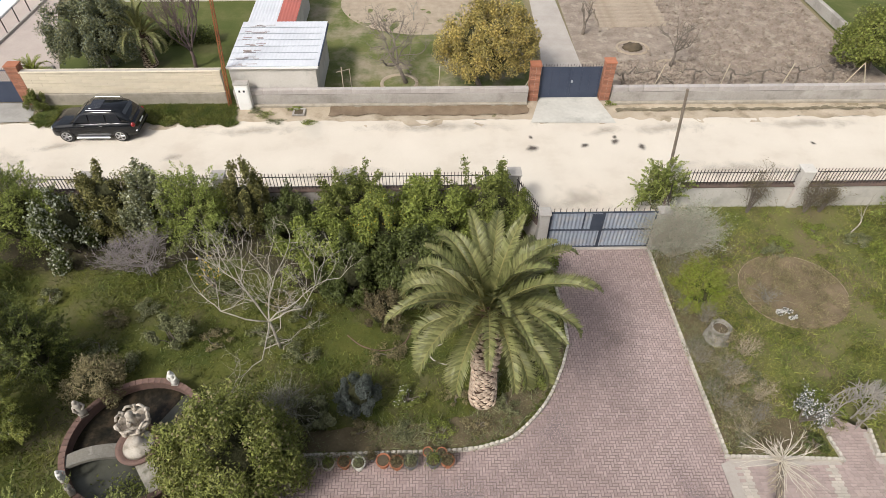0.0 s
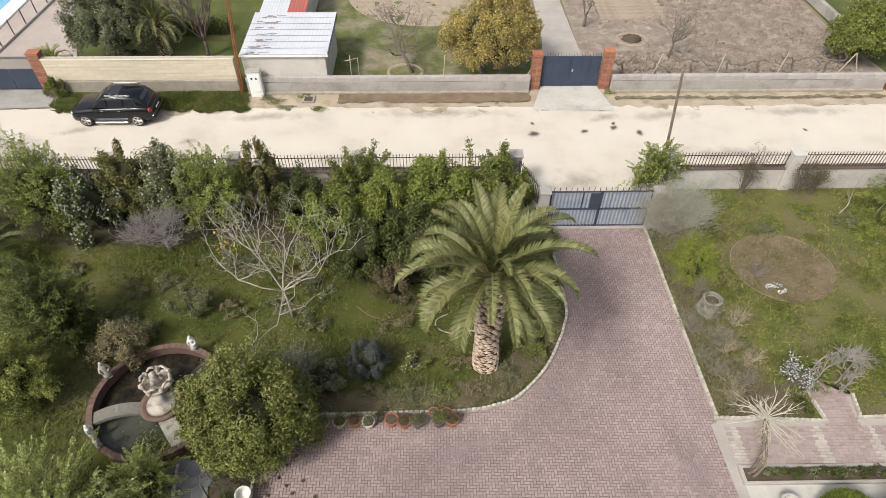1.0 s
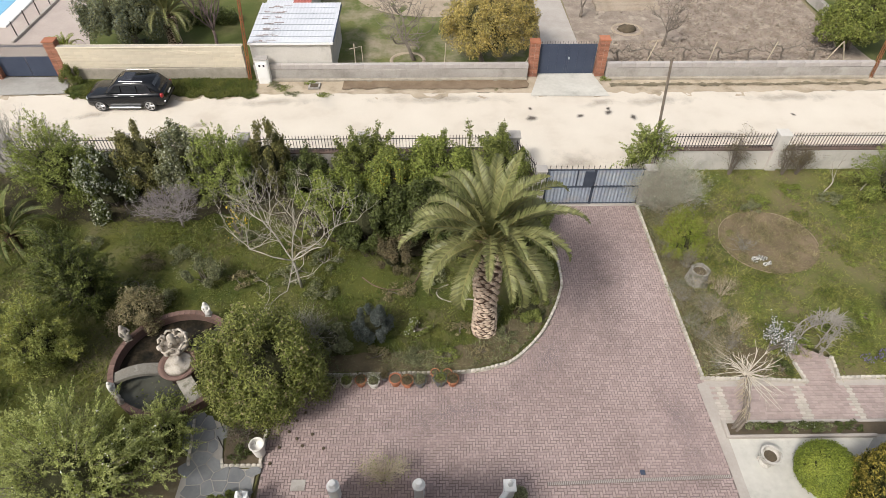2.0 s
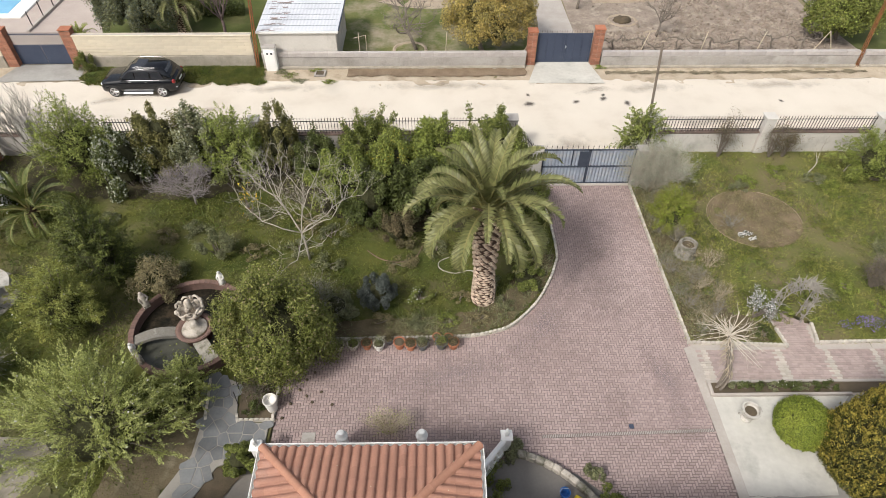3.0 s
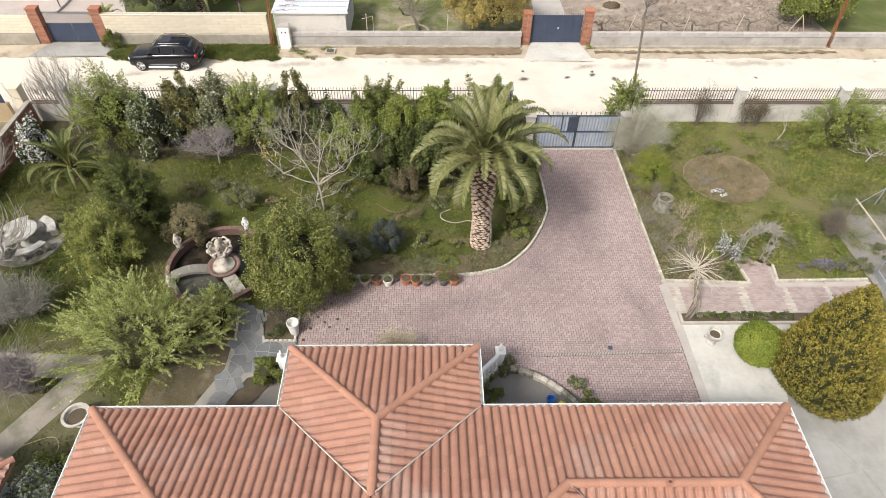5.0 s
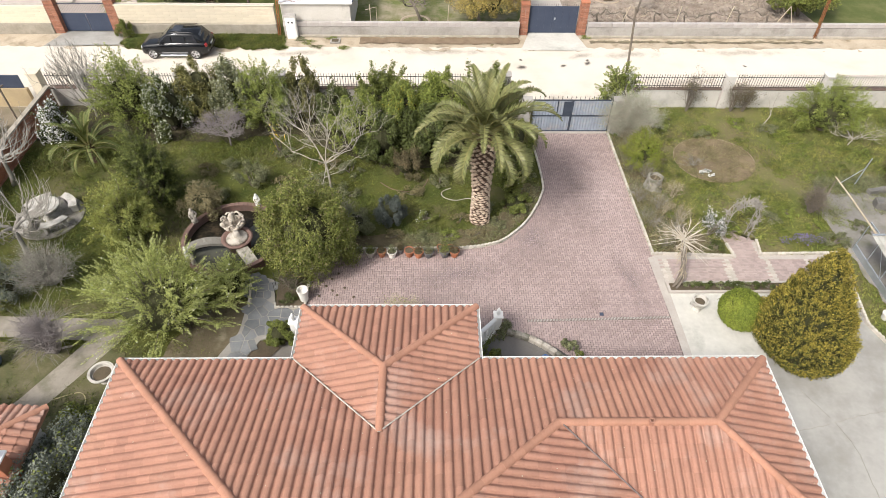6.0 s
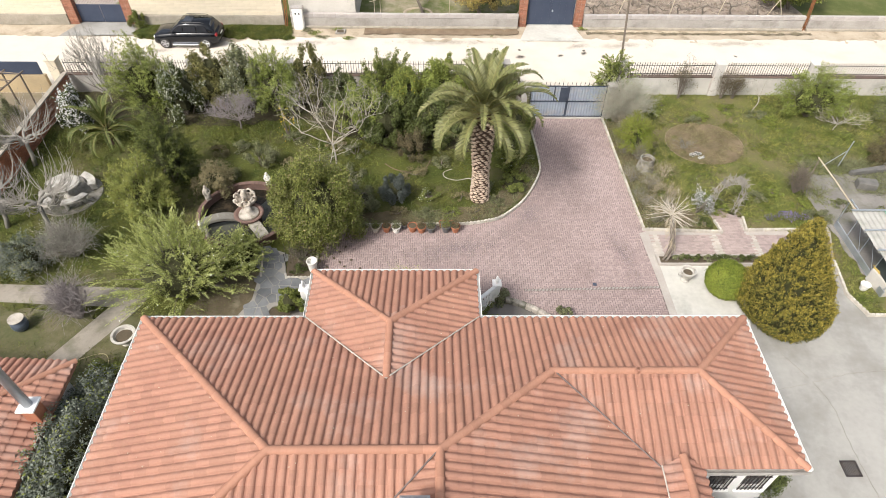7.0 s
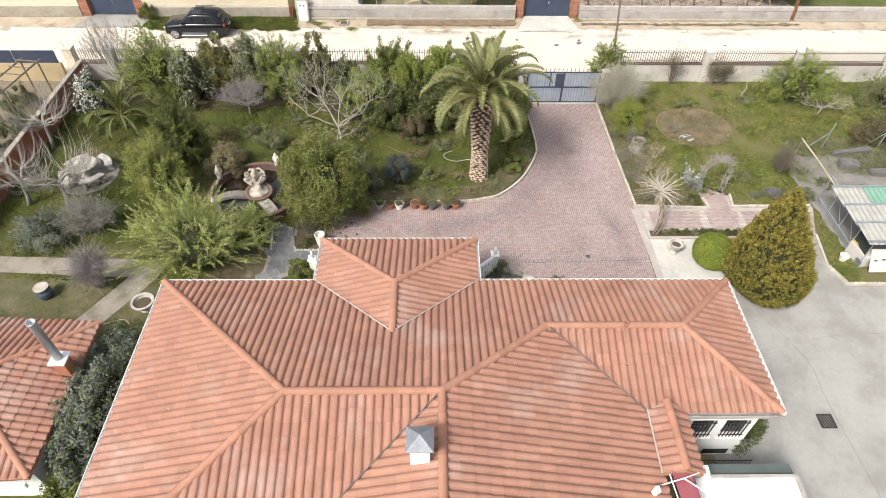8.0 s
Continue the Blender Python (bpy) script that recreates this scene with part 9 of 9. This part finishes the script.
sheet("pen_ground", rough([(18.75, 4.2), (29.5, 4.2), (29.5, 12.6), (19.3, 12.2), (18.3, 10.6)], 0.2, 0.15, 7.0), 0.095, mat("grey_matting", (0.26, 0.24, 0.215), (0.19, 0.175, 0.155), 1.0, 10, 0.95, 0.6, dirt=(0.15, 0.145, 0.10), dirt_at=0.60, dirt_scale=0.9, bump_d=0.04), "grey bare ground of the pen", "ground", 0)
for i, (x, y, w, d, h, m_) in enumerate(((21.6, 11.2, 0.9, 0.5, 0.4, M_greywood), (23.3, 10.6, 1.6, 0.4, 0.25, M_greywood), (22.4, 12.4, 2.2, 0.25, 0.25, M_greywood), (24.6, 11.6, 0.8, 0.8, 0.5, M_fibro))):
    bx = thing("scrap_box", "discarded weathered crate in the pen yard", "crate", (x, y, 0.08), 12 * i - 15, "discarded crates in the pen")
    part("body", Geo().box((0, 0, h / 2), (w, d, h), bev=0.02), m_, bx)
    part("lid", Geo().box((0.03, 0.02, h + 0.015), (w * 0.96, d * 0.9, 0.03), 4, 0.005), m_, bx)
for i, (x, y) in enumerate(((21.0, 12.9), (24.1, 12.9), (24.4, 9.3), (27.0, 12.9))):
    po = thing("pen_post", "grey fence post of the pen", "post", (x, y, 0.05), 0, "fence posts of the pen")
    part("post", Geo().tube([(0, 0, -0.05), (0.06, 0, 1.7)], 0.035, 6), M_steel, po)
    part("brace", Geo().tube([(0.03, 0, 1.1), (-0.9, 0.0, 0.0)], 0.02, 5), M_steel, po)

# ---- awning and railing behind the house ----
aw = thing("awning", "small dark red awning on thin white struts", "awning", (6.55, -7.6, 3.0))
part("cloth", Geo().add([(-0.28, 0.85, 0.55), (0.32, 0.85, 0.42), (0.55, -1.2, 0.30), (-0.10, -1.2, 0.45), (-0.28, 0.85, 0.535), (0.32, 0.85, 0.405), (0.55, -1.2, 0.285), (-0.10, -1.2, 0.435)], [(0, 1, 2, 3), (7, 6, 5, 4), (0, 4, 5, 1), (1, 5, 6, 2), (2, 6, 7, 3), (3, 7, 4, 0)]), mat("maroon_cloth", (0.26, 0.055, 0.07), (0.34, 0.12, 0.13), 2, 30, 0.8, 0.1), aw)
for a, b in (((-0.75, 0.3, 0.42), (0.0, 0.45, 0.60)), ((0.0, 0.45, 0.60), (0.75, 0.75, 0.42)), ((0.0, 0.45, 0.60), (0.75, 0.05, 0.35)), ((-0.3, 0.85, 0.4), (-0.12, -1.2, 0.3))):
    part("strut", Geo().tube([a, b], 0.022, 6), M_white, aw)
statue(5.62, -7.55, 3.5, 0.55, M_white, "white ornament at the roof's edge", "roof_ornament", 0, 9)
vg = thing("vent_grille", "small white slatted vent beside the gable", "vent", (7.42, -6.75, 3.18))
for i in range(6):
    part("slat", Geo().box((0.0, -0.10 + i * 0.045, 0.0), (0.20, 0.02, 0.12)), M_white, vg)
part("bracket", Geo().box((0, 0, -0.10), (0.24, 0.34, 0.06)), M_white, vg)
bl = thing("basement_railing", "dark iron railing over the basement stair", "railing", (9.3, -5.4, 0))
part("rail", Geo().box((0, 0, 0.9), (1.7, 0.03, 0.03)), M_iron, bl)
for i in range(15):
    part("bar", Geo().box((-0.82 + i * 0.117, 0, 0.45), (0.018, 0.018, 0.9)), M_iron, bl)
sb = thing("stone_urn", "white planter at the yard's kerb", "urn", (18.25, 4.5, 0.03))
part("bowl", Geo().lathe((0, 0, 0), [(0.14, 0), (0.20, 0.30), (0.22, 0.32), (0.16, 0.32), (0.01, 0.25)], 16), M_white_cast, sb)

shrub("gate_shrub", "small green shrub against the brick gate pillar", "shrub", (-20.9, 28.25, 0.02), (0.62, 0.45, 1.05), L_mid, 0.075, 3200, 18, 0.28, 705, None, 4, shoots=12, shoot_len=0.4)

# weeds on the bare verge
for i, (x, y, r) in enumerate(((-8.6, 27.5, 0.45), (-8.0, 26.9, 0.35), (-6.2, 26.75, 0.3), (-9.2, 27.9, 0.4), (-7.2, 28.1, 0.3), (-21.0, 28.35, 0.55), (10.0, 28.3, 0.3))):
    shrub("verge_weed", "low weed growing on the bare verge", "weed", (x, y, 0.0), (r * 1.2, r * 0.7, 0.14), L_olive if i % 2 else L_bright, 0.06, 420, 12, 0.55, 700 + i, None, 2, group="weeds on the verge")
cv2 = thing("manhole", "square concrete inspection frame on the verge", "manhole", (-6.9, 27.75, 0.03))
part("frame", Geo().box((0, 0.27, 0.0), (0.66, 0.10, 0.08)).box((0, -0.27, 0.0), (0.66, 0.10, 0.08)).box((0.28, 0, 0.0), (0.10, 0.5, 0.08)).box((-0.28, 0, 0.0), (0.10, 0.5, 0.08)), M_render, cv2)
part("cover", Geo().box((0, 0, 0.0), (0.46, 0.44, 0.04)), M_soil, cv2)

# ---- pieces: pavers, tiles, bricks ----
def herringbone(poly, x0, y0, nx, ny, c, near=None):
    """Herringbone pavers on a grid of cells of c metres. Returns the joined ones and the places of those that near picks."""
    g, singles = Geo(), []
    gap = 0.006
    for a in range(nx):
        for b in range(ny):
            q = (a - b) % 4
            if q == 0:
                w, h = 2, 1
            elif q == 3:
                w, h = 1, 2
            else:
                continue
            cx, cy = x0 + (a + w / 2) * c, y0 + (b + h / 2) * c
            if not inside(poly, cx, cy):
                continue
            z = 0.012 + 0.004 * noise.noise(Vector((cx * 3, cy * 3, 0.3)))
            if near and near(cx, cy):
                singles.append((cx, cy, z, w, h))
                continue
            hx, hy = w * c / 2 - gap, h * c / 2 - gap
            e = 0.007
            g.v += [(cx - hx, cy - hy, -0.01), (cx + hx, cy - hy, -0.01), (cx + hx, cy + hy, -0.01), (cx - hx, cy + hy, -0.01),
                    (cx - hx + e, cy - hy + e, z), (cx + hx - e, cy - hy + e, z), (cx + hx - e, cy + hy - e, z), (cx - hx + e, cy + hy - e, z)]
            k = len(g.v) - 8
            g.f += [(k + 4, k + 5, k + 6, k + 7), (k, k + 1, k + 5, k + 4), (k + 1, k + 2, k + 6, k + 5), (k + 2, k + 3, k + 7, k + 6), (k + 3, k, k + 4, k + 7)]
    return g, singles


CELL = 0.100
drive_ob = bpy.data.objects["driveway"]
pav, near_pav = herringbone(DRIVE, -6.0, 0.0, 157, 176, CELL, lambda x, y: 6.7 < x < 9.6 and 4.7 < y < 6.9)
near_pav = near_pav[:300]
tagged(part("pavers", pav, M_paver, drive_ob, "pinkish grey herringbone pavers"), kind="stuff")
paver_me = {}
for wh in ((2, 1), (1, 2)):
    paver_me[wh] = Geo().box((0, 0, -0.005), (wh[0] * CELL - 0.012, wh[1] * CELL - 0.012, 0.034), bev=0.007).mesh("paver", M_paver_ob)
for cx, cy, z, w, h in near_pav:
    part("paver", paver_me[(w, h)], parent=drive_ob).location = (cx, cy, z - 0.012)

for nm, poly, ev in roof_faces():
    j, s = roof_tiles(poly, ev, (-1.835, 0.39, 0), (lambda i, jj, whole: whole) if nm == "porch_front" else None)
    if j.v:
        tagged(part("roof_tiles", j, M_tile, roof), kind="stuff")
    for vv, fs in s:
        part("roof_tile", Geo().add(vv, fs), M_tile_ob, roof)
for a, b in ((FL, RA), (RA, RB), (RB, RC), (RC, RD), (RD, FR), (RD, BR), (RA, HB), (RB, RS), (PL, PA), (PR, PA), (PA, PV), (SG0, SG1)):
    ridge_line(a, b, roof, 0.125 if a != PL else 0.115)
rngf = random.Random(21)
g = Geo()
for nm, poly, ev in roof_faces():
    for i in range(1, len(poly) - 1):
        a, b, c = Vector(poly[0]), Vector(poly[i]), Vector(poly[i + 1])
        for k in range(int((b - a).cross(c - a).length * 0.5 * 0.9)):
            u, v = rngf.random(), rngf.random()
            if u + v > 1:
                u, v = 1 - u, 1 - v
            q, r = a + (b - a) * u + (c - a) * v + Vector((0, 0, 0.066)), rngf.uniform(0.008, 0.022)
            g.blob(q, (r, r, 0.012), k, 3, 0.3)
tagged(part("lichen_flecks", g, M_strawtwig, roof, "pale flecks of lichen and dry litter"), kind="stuff")
for poly, ev in OUT_FACES:
    j, _ = roof_tiles(poly, ev, poly[0])
    tagged(part("roof_tiles", j, M_tile, roof2), kind="stuff")
for a, b in ((B_NE, B_A), (B_SE, B_A), (B_A, B_AW)):
    ridge_line(a, b, roof2, 0.11)

# garden path pavers with pale bands
gp, gw = Geo(), Geo()
PATHE = [(9.78, 6.55), (17.9, 6.6), (18.2, 7.82), (14.35, 7.82), (14.45, 10.0), (13.1, 10.0), (13.2, 7.82), (9.72, 7.82)]
for c in range(45):
    for r in range(36):
        x, y = 9.7 + (c + 0.5) * 0.20 + 0.05 * (r % 2), 6.55 + (r + 0.5) * 0.10
        if inside(PATHE, x, y):
            pale = any(abs(x - q - 0.03 * (y - 7)) < 0.16 for q in (9.95, 12.75, 14.6, 16.4))
            (gw if pale else gp).box((x, y, 0.012), (0.188, 0.09, 0.022))
path_ob = bpy.data.objects["bed_under_path"]
tagged(part("path_pavers", gp, M_pathbrick, path_ob, "pinkish brick pavers"), kind="stuff")
tagged(part("pale_pavers", gw, M_pathpale, path_ob, "pale paver bands"), kind="stuff")

# scalloped kerb stones
M_kerb = mat("scalloped_kerb_stone", (0.56, 0.52, 0.45), (0.42, 0.38, 0.32), 3, 30, 0.9, 0.4, vary=0.16)
g = Geo()
vs, fs = [], []
for x in (-0.045, 0.045):
    for k in range(7):
        a = math.pi * k / 6
        vs.append((0.085 * math.cos(a), x, 0.085 + 0.055 * math.sin(a)))
    vs += [(-0.085, x, -0.05), (0.085, x, -0.05)]
fs = [tuple(range(9))[::-1], tuple(range(9, 18))] + [(i, (i + 1) % 9, 9 + (i + 1) % 9, 9 + i) for i in range(9)]
kerb_me = g.add(vs, fs).mesh("kerb_stone", M_kerb)
def kerb(pts, label, smooth=True):
    ob = tagged(new("kerb"), label, "kerb", "", "structure")
    run = curve_pts([(*p, 0) for p in pts], 0.178) if smooth else [q for a, b in zip(pts, pts[1:]) for q in curve_pts([(*a, 0), (*b, 0)], 0.178)]
    for p, q in zip(run, run[1:]):
        d = q - p
        if d.length < 0.02:
            continue
        s = part("kerb_stone", kerb_me, parent=ob)
        s.matrix_basis = pose(p.x, p.y, 0.02 + 0.012 * noise.noise(p * 3), 3 * noise.noise(p * 5), 0, math.degrees(math.atan2(d.y, d.x)))
kerb(KERB_PALM, "scalloped pale kerb round the palm bed")
kerb(KERB_RIGHT, "scalloped pale kerb along the driveway", False)
kerb(KERB_RIGHT2, "scalloped pale kerb of the flower bed", False)
kerb([(-5.66, 7.6), (-5.66, 5.12), (-6.85, 5.12), (-7.0, 5.6)], "scalloped pale kerb of the soil bed", False)
kerb([(-8.15, 6.7), (-7.98, 5.4), (-7.9, 4.9)], "scalloped pale kerb beside the slate path", False)
kerb([(17.7, 6.05), (17.4, 4.2), (17.8, 3.05), (22.0, 3.0)], "scalloped pale kerb of the yard", False)

# concrete strip between driveway and yard
ds = setting("drive_strip", Geo().prism([(9.30, 7.95), (9.60, 8.05), (9.74, 6.0), (9.80, 0.0), (9.46, 0.0), (9.44, 4.6)][::-1], -0.02, 0.022), M_band, "pale concrete strip along the driveway", "kerb")

# cream blocks and low wall blocks
for ob_, x0, x1 in ((cw, -21.24, -10.86), (cw2, -39.9, -25.8)):
    k = int((x1 - x0) / 0.80)
    pitch = (x1 - x0) / k
    whole = Geo().box((0, 0, 0), (pitch - 0.008, 0.06, 0.190), bev=0.008).mesh("block", M_cream)
    half = Geo().box((0, 0, 0), (pitch / 2 - 0.008, 0.06, 0.190), bev=0.008).mesh("block", M_cream)
    for c in range(6):
        z = 0.83 + c * 0.2
        if c % 2 == 0:
            run = [(x0 + (i + 0.5) * pitch, whole) for i in range(k)]
        else:
            run = [(x0 + pitch / 4, half)] + [(x0 + (i + 1) * pitch, whole) for i in range(k - 1)] + [(x1 - pitch / 4, half)]
        for x, me in run:
            part("block", me, parent=ob_).location = (x, 28.685, z)
M_topblock = mat("pinkish_top_block", (0.44, 0.405, 0.375), (0.36, 0.33, 0.305), 3, 20, 0.95, 0.5, vary=0.07)
tb_me = Geo().box((0, 0, 0), (0.799, 0.27, 0.26), bev=0.004).mesh("block", M_topblock)
for ob_, x0, x1 in LOW:
    k = round((x1 - x0) / 0.80)
    for i in range(k):
        part("block", tb_me, parent=ob_).location = (x0 + (i + 0.5) * (x1 - x0) / k, 28.55, 0.83)
# bricks of the boundary wall
bm_me = Geo().box((0, 0, 0), (0.03, 0.235, 0.060)).mesh("brick", M_brick)
gb = Geo()
cnt = 0
for c in range(18):
    for i in range(84):
        y, z = 19.6 - (i + 0.5 * (c % 2)) * 0.25, 0.06 + c * 0.075
        if 9.5 < y < 14.0 and c > 1:
            part("brick", bm_me, parent=nb).location = (-21.805, y, z)
        else:
            gb.box((-21.805, y, z), (0.03, 0.235, 0.060))
tagged(part("bricks", gb, M_brick_i, nb), kind="stuff")
